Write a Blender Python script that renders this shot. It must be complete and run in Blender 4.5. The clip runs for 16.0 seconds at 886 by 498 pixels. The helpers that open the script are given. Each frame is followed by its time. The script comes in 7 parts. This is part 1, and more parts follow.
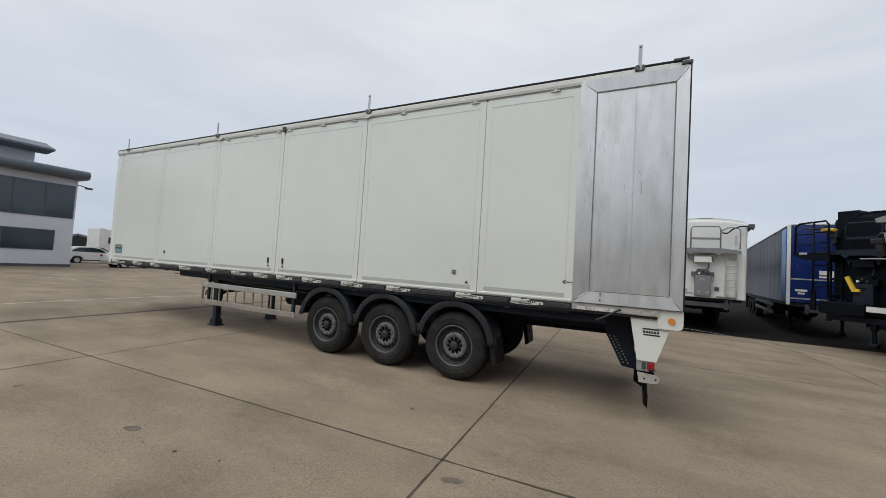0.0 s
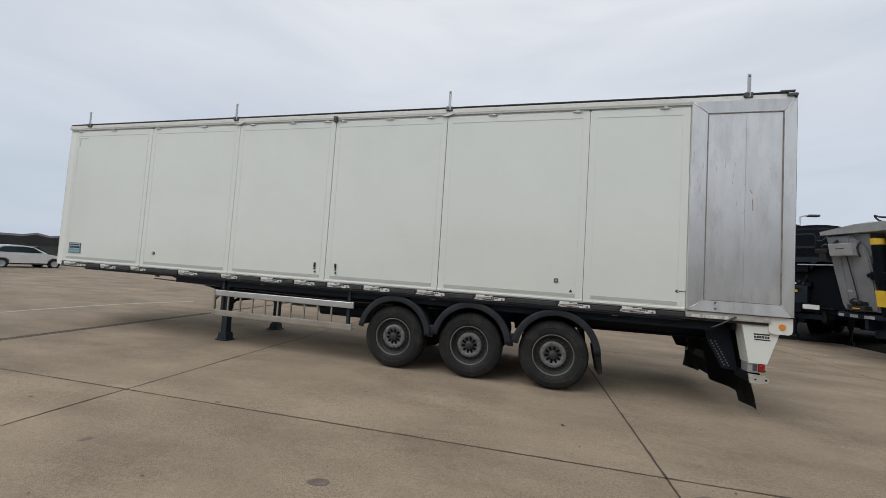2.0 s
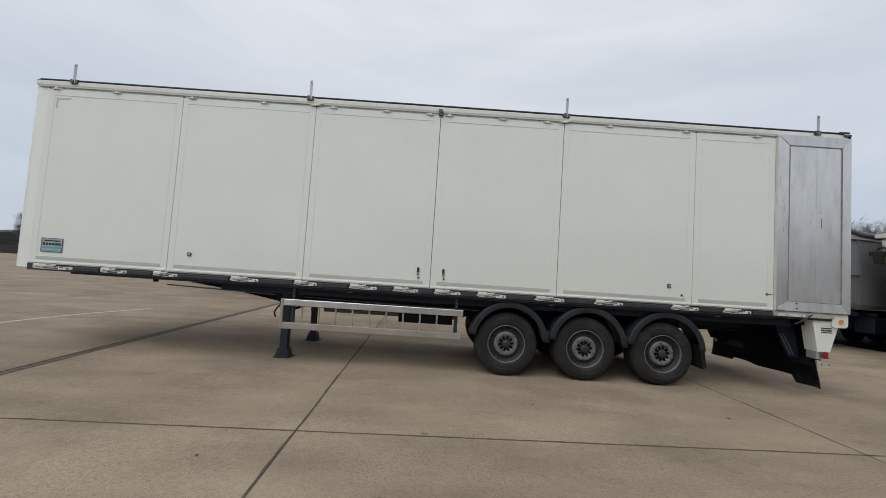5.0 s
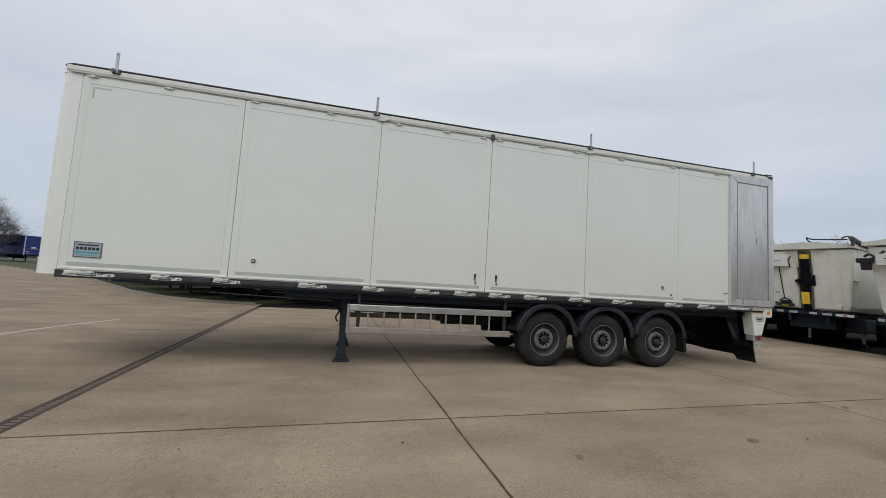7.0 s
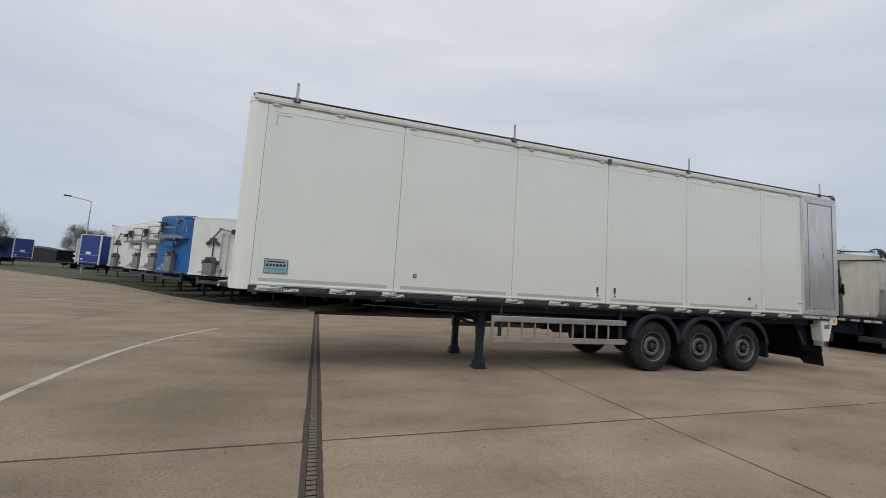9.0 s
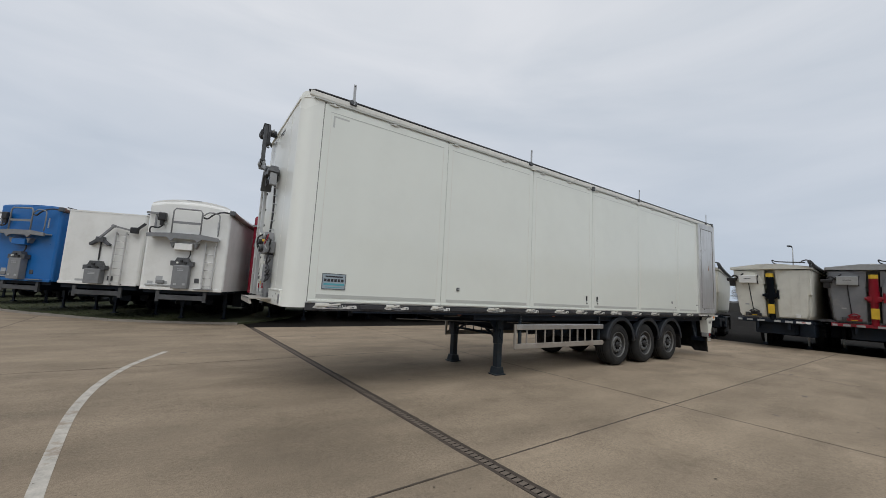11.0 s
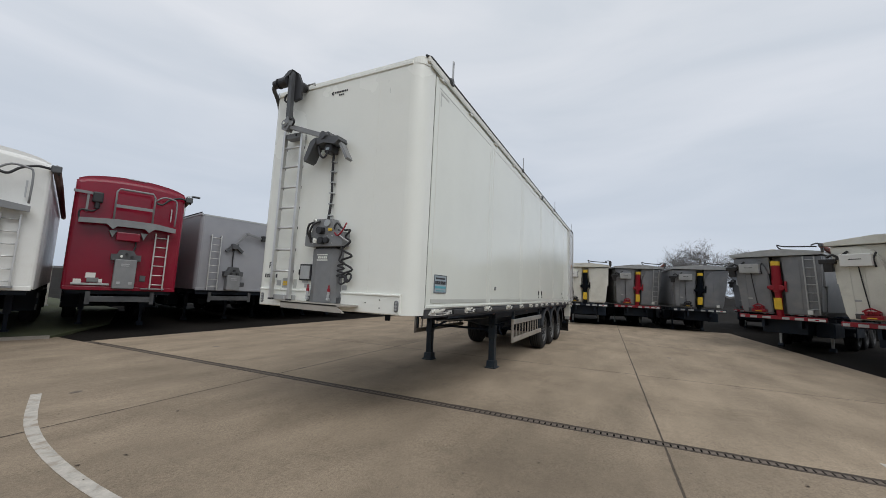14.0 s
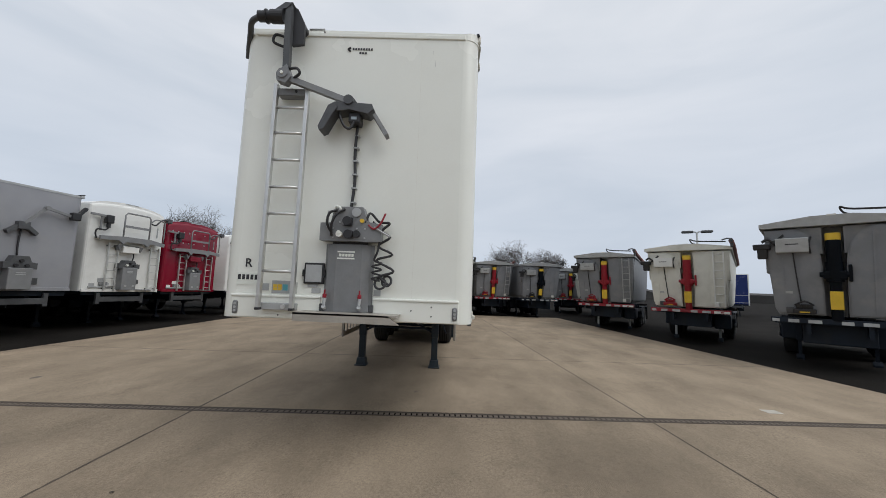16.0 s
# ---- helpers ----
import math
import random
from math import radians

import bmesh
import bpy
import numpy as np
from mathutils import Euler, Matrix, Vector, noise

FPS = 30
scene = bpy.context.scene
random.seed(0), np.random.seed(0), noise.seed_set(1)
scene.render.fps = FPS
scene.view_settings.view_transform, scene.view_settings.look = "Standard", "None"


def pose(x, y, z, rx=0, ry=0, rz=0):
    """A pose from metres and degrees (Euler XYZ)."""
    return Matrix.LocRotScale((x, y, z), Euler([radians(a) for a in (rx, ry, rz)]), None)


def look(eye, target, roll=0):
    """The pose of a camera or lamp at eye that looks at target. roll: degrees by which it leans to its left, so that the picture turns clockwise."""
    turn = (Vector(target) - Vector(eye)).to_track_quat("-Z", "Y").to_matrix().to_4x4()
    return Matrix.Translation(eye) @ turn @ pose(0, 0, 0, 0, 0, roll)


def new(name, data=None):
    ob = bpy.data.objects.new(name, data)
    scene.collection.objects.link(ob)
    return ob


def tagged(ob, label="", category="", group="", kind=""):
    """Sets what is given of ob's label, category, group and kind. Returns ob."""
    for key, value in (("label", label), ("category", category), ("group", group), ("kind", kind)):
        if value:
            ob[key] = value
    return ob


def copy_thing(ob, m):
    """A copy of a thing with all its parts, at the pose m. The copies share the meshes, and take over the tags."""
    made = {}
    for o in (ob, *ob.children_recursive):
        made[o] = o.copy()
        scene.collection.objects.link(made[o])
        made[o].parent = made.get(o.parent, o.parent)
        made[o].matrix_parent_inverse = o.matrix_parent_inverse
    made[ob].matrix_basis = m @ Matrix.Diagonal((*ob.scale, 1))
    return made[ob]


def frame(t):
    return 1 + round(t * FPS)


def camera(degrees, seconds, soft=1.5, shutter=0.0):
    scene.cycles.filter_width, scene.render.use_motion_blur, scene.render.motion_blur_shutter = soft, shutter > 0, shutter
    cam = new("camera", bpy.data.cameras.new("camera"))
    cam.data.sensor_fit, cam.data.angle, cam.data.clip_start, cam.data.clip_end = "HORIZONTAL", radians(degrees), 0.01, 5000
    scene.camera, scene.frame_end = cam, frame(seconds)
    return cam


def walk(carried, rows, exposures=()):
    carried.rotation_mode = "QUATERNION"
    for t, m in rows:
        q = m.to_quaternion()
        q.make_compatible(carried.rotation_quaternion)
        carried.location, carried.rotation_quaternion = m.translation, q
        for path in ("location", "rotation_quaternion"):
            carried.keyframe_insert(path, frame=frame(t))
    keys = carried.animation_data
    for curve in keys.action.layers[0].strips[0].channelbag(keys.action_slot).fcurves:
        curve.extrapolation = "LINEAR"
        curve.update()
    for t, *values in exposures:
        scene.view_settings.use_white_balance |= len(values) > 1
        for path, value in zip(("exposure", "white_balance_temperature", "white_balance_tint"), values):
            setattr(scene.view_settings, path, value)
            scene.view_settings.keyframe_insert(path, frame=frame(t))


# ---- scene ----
cam = camera(99.7, 16.0, soft=0.6)
PATH = [
    (0, (13.138, -5.216, 1.764), (12.246, -3.429, 1.85), 3.5),
    (0.5, (12.454, -5.351, 1.756), (11.625, -3.533, 1.844), 3.6),
    (1, (11.788, -5.569, 1.769), (11.062, -3.707, 1.857), 3.7),
    (1.5, (11.159, -5.754, 1.745), (10.595, -3.838, 1.845), 3.7),
    (2, (10.486, -5.928, 1.747), (9.984, -3.995, 1.85), 3.7),
    (2.5, (9.852, -5.998, 1.723), (9.448, -4.042, 1.827), 3.8),
    (3, (9.221, -6.055, 1.716), (8.984, -4.072, 1.816), 3.8),
    (3.5, (8.638, -6.067, 1.7), (8.433, -4.08, 1.804), 3.7),
    (4, (8.096, -6.074, 1.705), (7.973, -4.081, 1.81), 3.7),
    (4.5, (7.517, -6.118, 1.712), (7.503, -4.121, 1.821), 3.7),
    (4.7, (7.284, -6.124, 1.719), (7.281, -4.127, 1.822), 3.7),
    (6.8, (4.671, -6.543, 1.572), (5.077, -4.591, 1.726), 3.7),
    (7, (4.391, -6.554, 1.593), (4.856, -4.615, 1.747), 3.6),
    (7.5, (3.636, -6.603, 1.62), (4.134, -4.671, 1.768), 3.7),
    (8, (2.918, -6.554, 1.621), (3.373, -4.612, 1.766), 3.7),
    (8.5, (2.201, -6.49, 1.623), (2.648, -4.546, 1.763), 3.7),
    (9, (1.522, -6.391, 1.594), (2.064, -4.475, 1.772), 3.7),
    (9.5, (0.817, -6.239, 1.597), (1.508, -4.374, 1.81), 3.6),
    (9.7, (0.554, -6.154, 1.597), (1.334, -4.325, 1.815), 3.6),
    (11.8, (-2.069, -4.632, 1.62), (-0.769, -3.127, 1.84), 3.1),
    (12, (-2.274, -4.418, 1.613), (-0.911, -2.97, 1.828), 3.2),
    (12.5, (-2.731, -3.873, 1.618), (-1.242, -2.557, 1.835), 3.0),
    (13, (-3.113, -3.315, 1.606), (-1.528, -2.115, 1.822), 2.9),
    (13.5, (-3.41, -2.7, 1.6), (-1.735, -1.629, 1.818), 2.8),
    (14, (-3.634, -2.105, 1.6), (-1.849, -1.23, 1.821), 2.6),
    (14.5, (-3.753, -1.441, 1.607), (-1.892, -0.744, 1.829), 2.5),
    (15, (-3.819, -0.833, 1.614), (-1.898, -0.322, 1.834), 2.3),
    (15.5, (-3.796, -0.244, 1.62), (-1.826, 0.024, 1.838), 2.0),
    (16, (-3.78, 0.269, 1.642), (-1.791, 0.299, 1.856), 2.0),
]
walk(cam, [(t, look(eye, target, roll)) for t, eye, target, roll in PATH], [(0.0, 0.02), (4.5, 0.0), (7.0, -0.04), (9.5, -0.10), (12.5, -0.09), (14.5, 0.0), (16.0, 0.03)])

# ---- world and light ----
world = bpy.data.worlds.new("overcast_sky")
scene.world = world
world.use_nodes = True
wn, wl = world.node_tree.nodes, world.node_tree.links
wn.clear()
w_out = wn.new("ShaderNodeOutputWorld")
w_bg = wn.new("ShaderNodeBackground")
w_sky = wn.new("ShaderNodeTexSky")
w_sky.sky_type, w_sky.sun_disc = "NISHITA", False
w_sky.sun_elevation, w_sky.sun_rotation = radians(52), radians(215)
w_sky.dust_density, w_sky.air_density = 3.0, 1.0
w_dim = wn.new("ShaderNodeVectorMath")
w_dim.operation = "SCALE"
w_dim.inputs["Scale"].default_value = 0.10
w_co = wn.new("ShaderNodeTexCoord")
w_sep = wn.new("ShaderNodeSeparateXYZ")
w_map = wn.new("ShaderNodeMapping")
w_map.inputs["Scale"].default_value = (1.2, 1.2, 5.0)
w_map.inputs["Rotation"].default_value = (0.0, 0.12, 0.3)
w_noise = wn.new("ShaderNodeTexNoise")
w_noise.inputs["Scale"].default_value, w_noise.inputs["Detail"].default_value = 1.5, 6.0
w_noise.inputs["Roughness"].default_value = 0.50
w_noise.inputs["Distortion"].default_value = 0.5
w_cloud = wn.new("ShaderNodeValToRGB")
w_cloud.color_ramp.elements[0].position, w_cloud.color_ramp.elements[1].position = 0.30, 0.70
w_cloud.color_ramp.elements[0].color = (0.640, 0.690, 0.758, 1)
w_cloud.color_ramp.elements[1].color = (0.788, 0.815, 0.866, 1)
w_haze = wn.new("ShaderNodeValToRGB")          # cloud base: bluer towards the horizon
w_haze.color_ramp.elements[0].position, w_haze.color_ramp.elements[0].color = 0.0, (0.74, 0.80, 0.875, 1)
w_haze.color_ramp.elements[1].position, w_haze.color_ramp.elements[1].color = 0.6, (1.05, 1.04, 1.03, 1)
w_mul = wn.new("ShaderNodeMixRGB")
w_mul.blend_type, w_mul.inputs[0].default_value = "MULTIPLY", 1.0
w_mix = wn.new("ShaderNodeMixRGB")
w_mix.inputs[0].default_value = 0.93
wl.new(w_sky.outputs[0], w_dim.inputs[0])
wl.new(w_co.outputs["Generated"], w_map.inputs[0])
wl.new(w_co.outputs["Generated"], w_sep.inputs[0])
wl.new(w_map.outputs[0], w_noise.inputs["Vector"])
wl.new(w_noise.outputs["Fac"], w_cloud.inputs[0])
wl.new(w_sep.outputs["Z"], w_haze.inputs[0])
wl.new(w_cloud.outputs[0], w_mul.inputs[1])
wl.new(w_haze.outputs[0], w_mul.inputs[2])
wl.new(w_dim.outputs[0], w_mix.inputs[1])
wl.new(w_mul.outputs[0], w_mix.inputs[2])
wl.new(w_mix.outputs[0], w_bg.inputs[0])
w_bg.inputs[1].default_value = 1.0
wl.new(w_bg.outputs[0], w_out.inputs[0])

sun = new("sun", bpy.data.lights.new("sun", "SUN"))
sun.data.energy, sun.data.angle, sun.data.color = 1.35, radians(50), (0.985, 0.985, 0.975)
sun.matrix_world = look((-17, -24, 38), (0, 0, 0))


# ---- materials ----
def mat(name, color, rough=0.6, metal=0.0, var=0.12, scale=3.0, bump=0.0, bscale=60.0, spec=0.5, dirt=None, dscale=1.2, damt=0.5, rand=0.0, stretch=(1, 1, 1), coat=0.0):
    """Painted, metal or mineral surface: a base colour that varies at two scales, dirt patches, and fine relief."""
    m = bpy.data.materials.new(name)
    m.use_nodes = True
    n, l = m.node_tree.nodes, m.node_tree.links
    p = n["Principled BSDF"]
    co = n.new("ShaderNodeTexCoord")
    mp = n.new("ShaderNodeMapping")
    mp.inputs["Scale"].default_value = stretch
    l.new(co.outputs["Object"], mp.inputs[0])
    big, fine = n.new("ShaderNodeTexNoise"), n.new("ShaderNodeTexNoise")
    big.inputs["Scale"].default_value, big.inputs["Detail"].default_value = scale, 5
    fine.inputs["Scale"].default_value, fine.inputs["Detail"].default_value = bscale, 3
    l.new(mp.outputs[0], big.inputs["Vector"])
    l.new(mp.outputs[0], fine.inputs["Vector"])
    add = n.new("ShaderNodeMath")
    add.operation = "MULTIPLY_ADD"
    add.inputs[1].default_value = 0.4
    l.new(fine.outputs["Fac"], add.inputs[0])
    l.new(big.outputs["Fac"], add.inputs[2])
    ramp = n.new("ShaderNodeMapRange")
    ramp.inputs["From Min"].default_value, ramp.inputs["From Max"].default_value = 0.45, 0.95
    ramp.inputs["To Min"].default_value, ramp.inputs["To Max"].default_value = 1 - var, 1 + var
    l.new(add.outputs[0], ramp.inputs["Value"])
    mul = n.new("ShaderNodeVectorMath")
    mul.operation = "SCALE"
    mul.inputs[0].default_value = color
    last = ramp.outputs[0]
    if rand:
        info, rr, ra = n.new("ShaderNodeObjectInfo"), n.new("ShaderNodeMapRange"), n.new("ShaderNodeMath")
        rr.inputs["To Min"].default_value, rr.inputs["To Max"].default_value = 1 - rand, 1 + rand
        ra.operation = "MULTIPLY"
        l.new(info.outputs["Random"], rr.inputs["Value"])
        l.new(rr.outputs[0], ra.inputs[0])
        l.new(last, ra.inputs[1])
        last = ra.outputs[0]
    l.new(last, mul.inputs["Scale"])
    col = mul.outputs[0]
    if dirt:
        dn, dr, dm = n.new("ShaderNodeTexNoise"), n.new("ShaderNodeMapRange"), n.new("ShaderNodeMixRGB")
        dn.inputs["Scale"].default_value, dn.inputs["Detail"].default_value, dn.inputs["Roughness"].default_value = dscale, 8, 0.65
        dr.inputs["From Min"].default_value, dr.inputs["From Max"].default_value, dr.inputs["To Max"].default_value = 0.50, 0.72, damt
        dm.inputs[2].default_value = (*dirt, 1)
        l.new(mp.outputs[0], dn.inputs["Vector"])
        l.new(dn.outputs["Fac"], dr.inputs["Value"])
        l.new(dr.outputs[0], dm.inputs[0])
        l.new(col, dm.inputs[1])
        col = dm.outputs[0]
    l.new(col, p.inputs["Base Color"])
    rg = n.new("ShaderNodeMapRange")
    rg.inputs["To Min"].default_value, rg.inputs["To Max"].default_value = max(0.02, rough - 0.12), min(1, rough + 0.12)
    l.new(big.outputs["Fac"], rg.inputs["Value"])
    l.new(rg.outputs[0], p.inputs["Roughness"])
    p.inputs["Metallic"].default_value = metal
    p.inputs["Specular IOR Level"].default_value = spec
    p.inputs["Coat Weight"].default_value = coat
    p.inputs["Coat Roughness"].default_value = 0.08
    if bump:
        b = n.new("ShaderNodeBump")
        b.inputs["Strength"].default_value, b.inputs["Distance"].default_value = bump, 0.01
        l.new(fine.outputs["Fac"], b.inputs["Height"])
        l.new(b.outputs[0], p.inputs["Normal"])
    return m


CREAM = mat("cream_white_panel_paint", (0.745, 0.768, 0.708), 0.14, 0, 0.025, 0.7, 0.01, 3, dirt=(0.60, 0.605, 0.55), dscale=0.9, damt=0.15)
FRONTWHITE = mat("white_gelcoat", (0.80, 0.812, 0.755), 0.25, 0, 0.02, 0.8, dirt=(0.62, 0.61, 0.55), dscale=2.0, damt=0.12)
OFFWHITE = mat("off_white_paint", (0.70, 0.69, 0.63), 0.40, 0, 0.05, 4, dirt=(0.40, 0.38, 0.33), dscale=6, damt=0.35)
STRIP = mat("grey_trim_and_shade_line", (0.47, 0.48, 0.45), 0.45, 0, 0.06, 3)
GROOVE = mat("seam_shadow_grey", (0.16, 0.16, 0.15), 0.7, 0, 0.1, 3)
ALU = mat("brushed_aluminium", (0.62, 0.62, 0.61), 0.38, 0.85, 0.10, 5, 0.05, 120, dirt=(0.42, 0.40, 0.37), dscale=4, damt=0.4)
STAIN = mat("scuffed_stainless_plate", (0.70, 0.70, 0.69), 0.36, 0.65, 0.08, 3, 0.06, 40, dirt=(0.50, 0.48, 0.45), dscale=2.4, damt=0.6, stretch=(2.6, 2.6, 0.7))
GALV = mat("galvanised_latch_metal", (0.70, 0.70, 0.66), 0.5, 0.15, 0.18, 30, dirt=(0.16, 0.15, 0.13), dscale=16, damt=0.75)
BLACKRAIL = mat("black_rubber_rail", (0.030, 0.030, 0.033), 0.6, 0, 0.2, 8, dirt=(0.10, 0.095, 0.09), dscale=6, damt=0.4)
CHASSIS = mat("navy_black_chassis_paint", (0.008, 0.014, 0.024), 0.55, 0, 0.25, 4, spec=0.25, dirt=(0.020, 0.020, 0.021), dscale=3, damt=0.5)
TYRE = mat("dusty_tyre_rubber", (0.023, 0.023, 0.023), 0.85, 0, 0.2, 6, 0.3, 80, spec=0.25, dirt=(0.054, 0.050, 0.044), dscale=5, damt=0.7)
RIMM = mat("grey_steel_rim", (0.028, 0.028, 0.028), 0.6, 0.2, 0.2, 8, dirt=(0.065, 0.06, 0.055), dscale=9, damt=0.6)
HUBM = mat("worn_silver_hub", (0.175, 0.18, 0.18), 0.5, 0.2, 0.25, 14, dirt=(0.065, 0.065, 0.06), dscale=22, damt=0.9)
HUBCAP = mat("dark_grey_hub_cap", (0.030, 0.032, 0.034), 0.5, 0.1, 0.2, 14, dirt=(0.05, 0.05, 0.047), dscale=16, damt=0.5)
LEGPAINT = mat("dull_slate_leg_paint", (0.016, 0.025, 0.034), 0.5, 0, 0.25, 5, spec=0.35, dirt=(0.045, 0.042, 0.038), dscale=6, damt=0.5)
DIRTYRAIL = mat("dirty_pale_rail", (0.50, 0.485, 0.44), 0.5, 0.2, 0.15, 8, dirt=(0.20, 0.185, 0.16), dscale=7, damt=0.75, stretch=(0.6, 1, 2.5))
# near-black colour stands in for the shade inside holes, slots and grooves
DARKHOLE = mat("recess_shade_black", (0.005, 0.005, 0.005), 0.9, spec=0.05)
GUARD = mat("slate_plastic_mudguard", (0.019, 0.023, 0.029), 0.5, 0, 0.15, 6, spec=0.35, dirt=(0.055, 0.053, 0.050), dscale=4, damt=0.4)
RUBBER = mat("black_rubber_sheet", (0.011, 0.011, 0.011), 0.75, 0, 0.2, 5, spec=0.2, dirt=(0.05, 0.044, 0.038), dscale=3, damt=0.6)
TARP = mat("rolled_brown_tarp", (0.13, 0.085, 0.075), 0.75, 0, 0.35, 9, 0.3, 40, dirt=(0.30, 0.27, 0.25), dscale=5, damt=0.6)
DKGREY = mat("dark_grey_steel", (0.085, 0.088, 0.092), 0.5, 0.3, 0.2, 8)
MIDGREY = mat("mid_grey_painted_steel", (0.20, 0.205, 0.21), 0.45, 0.1, 0.1, 6, dirt=(0.30, 0.28, 0.25), dscale=5, damt=0.25)
LTGREY = mat("light_grey_steel", (0.42, 0.43, 0.43), 0.45, 0.4, 0.12, 6)
BLACK = mat("black_plastic", (0.018, 0.018, 0.020), 0.45, 0, 0.15, 10)
HOSE = mat("black_rubber_hose", (0.02, 0.02, 0.022), 0.5, 0, 0.2, 20)
AMBER = mat("amber_lens", (0.75, 0.27, 0.05), 0.3, 0, 0.1, 10)
MARKER = mat("dull_side_marker_lens", (0.20, 0.075, 0.045), 0.4, 0, 0.1, 10)
REDLENS = mat("red_lens", (0.30, 0.012, 0.018), 0.25, 0, 0.1, 10)
RUST = mat("orange_rust_streak", (0.42, 0.20, 0.09), 0.8, 0, 0.3, 20)
PLATEBLUE = mat("blue_grey_badge", (0.36, 0.42, 0.46), 0.4, 0.2, 0.08, 8)
TEAL = mat("teal_print", (0.10, 0.36, 0.42), 0.5, 0, 0.05, 8)
INK = mat("black_print", (0.03, 0.03, 0.035), 0.6, 0, 0.05, 8)
REDP = mat("red_trailer_paint", (0.205, 0.004, 0.020), 0.2, 0, 0.08, 1.5, dirt=(0.19, 0.02, 0.028), dscale=1.5, damt=0.3)
REDRAM = mat("red_ram_paint", (0.25, 0.007, 0.018), 0.35, 0, 0.1, 6)
YELLOW = mat("yellow_paint", (0.72, 0.47, 0.04), 0.45, 0, 0.1, 6)
WHITEP = mat("white_trailer_paint", (0.74, 0.74, 0.71), 0.22, 0, 0.05, 1.2, dirt=(0.52, 0.51, 0.46), dscale=2, damt=0.3)
GREYP = mat("grey_trailer_paint", (0.29, 0.295, 0.315), 0.36, 0.1, 0.08, 1.5, dirt=(0.36, 0.35, 0.34), dscale=2, damt=0.3)
SHEETROLL = mat("faded_red_sheet_roll", (0.21, 0.085, 0.075), 0.75, 0, 0.3, 9, 0.3, 40, dirt=(0.17, 0.13, 0.11), dscale=5, damt=0.7)
TIPGREY = mat("grey_tipper_paint", (0.205, 0.212, 0.225), 0.45, 0.1, 0.12, 2, dirt=(0.32, 0.31, 0.29), dscale=2.5, damt=0.45)
TIPWHITE = mat("cream_tipper_paint", (0.68, 0.67, 0.60), 0.45, 0, 0.07, 2, dirt=(0.45, 0.43, 0.37), dscale=2.5, damt=0.35)
BLUEP = mat("bright_blue_trailer_paint", (0.012, 0.12, 0.36), 0.32, 0, 0.1, 2)
# tan base colour stands in for the yard's reflection in bare aluminium
GROUNDTINT = mat("ground_tinted_aluminium", (0.40, 0.375, 0.335), 0.5, 0.4, 0.12, 5, dirt=(0.28, 0.25, 0.21), dscale=3, damt=0.5)
# beige-brown base carries the ground's reflection on the lower guard rail
GUARDALU = mat("guard_alu_ground_tint", (0.33, 0.300, 0.262), 0.55, 0.25, 0.15, 5, dirt=(0.22, 0.19, 0.155), dscale=4, damt=0.6)
SEAL = mat("rusty_brown_seam", (0.21, 0.19, 0.165), 0.85, 0, 0.4, 14, dirt=(0.30, 0.27, 0.24), dscale=9, damt=0.7)
NAVYC = mat("navy_curtain_fabric", (0.022, 0.045, 0.22), 0.35, 0, 0.15, 2.5, 0.1, 12)
GREYC = mat("dark_grey_curtain_fabric", (0.045, 0.045, 0.062), 0.38, 0, 0.06, 0.3)
NAVYP = mat("deep_navy_panel_paint", (0.010, 0.024, 0.125), 0.25, 0, 0.15, 1.5)
BLKSTEEL = mat("black_lorry_paint", (0.003, 0.005, 0.008), 0.45, 0.0, 0.2, 4, spec=0.12)
GLASS = mat("dark_window_glass", (0.030, 0.048, 0.060), 0.05, 0, 0.3, 0.6, spec=0.8)
CLAD = mat("pale_grey_cladding", (0.60, 0.62, 0.645), 0.5, 0.1, 0.05, 1, 0.1, 20)
ROOFM = mat("slate_grey_metal_roof", (0.13, 0.155, 0.18), 0.45, 0.3, 0.1, 2)
BARK = mat("bare_tree_bark", (0.130, 0.118, 0.108), 0.9, 0, 0.25, 3)
GRASS = mat("dull_winter_grass", (0.052, 0.060, 0.024), 0.95, 0, 0.35, 0.8, 0.6, 30, dirt=(0.050, 0.043, 0.028), dscale=0.6, damt=0.6)
# base set darker than bare tarmac to hold the shade under parked trailers
ASPHALT = mat("shade_darkened_tarmac", (0.0175, 0.016, 0.0145), 0.95, 0, 0.25, 0.5, 0.35, 90, spec=0.03, dirt=(0.032, 0.028, 0.024), dscale=0.35, damt=0.6)
PAINTLINE = mat("worn_white_road_paint", (0.44, 0.41, 0.36), 0.8, 0, 0.25, 9, dirt=(0.30, 0.25, 0.195), dscale=5, damt=1.6)
CHANNELDIRT = mat("black_brown_channel_dirt", (0.062, 0.047, 0.036), 0.95, 0, 0.4, 9, 0.5, 40)
STAINM = mat("dark_damp_spot", (0.145, 0.118, 0.092), 0.8, 0, 0.3, 12)
IRON = mat("cast_iron_grating", (0.140, 0.112, 0.088), 0.8, 0.1, 0.3, 20)
MUDBR = mat("dirt_in_joint", (0.078, 0.060, 0.044), 0.95, 0, 0.3, 6, 0.4, 50)


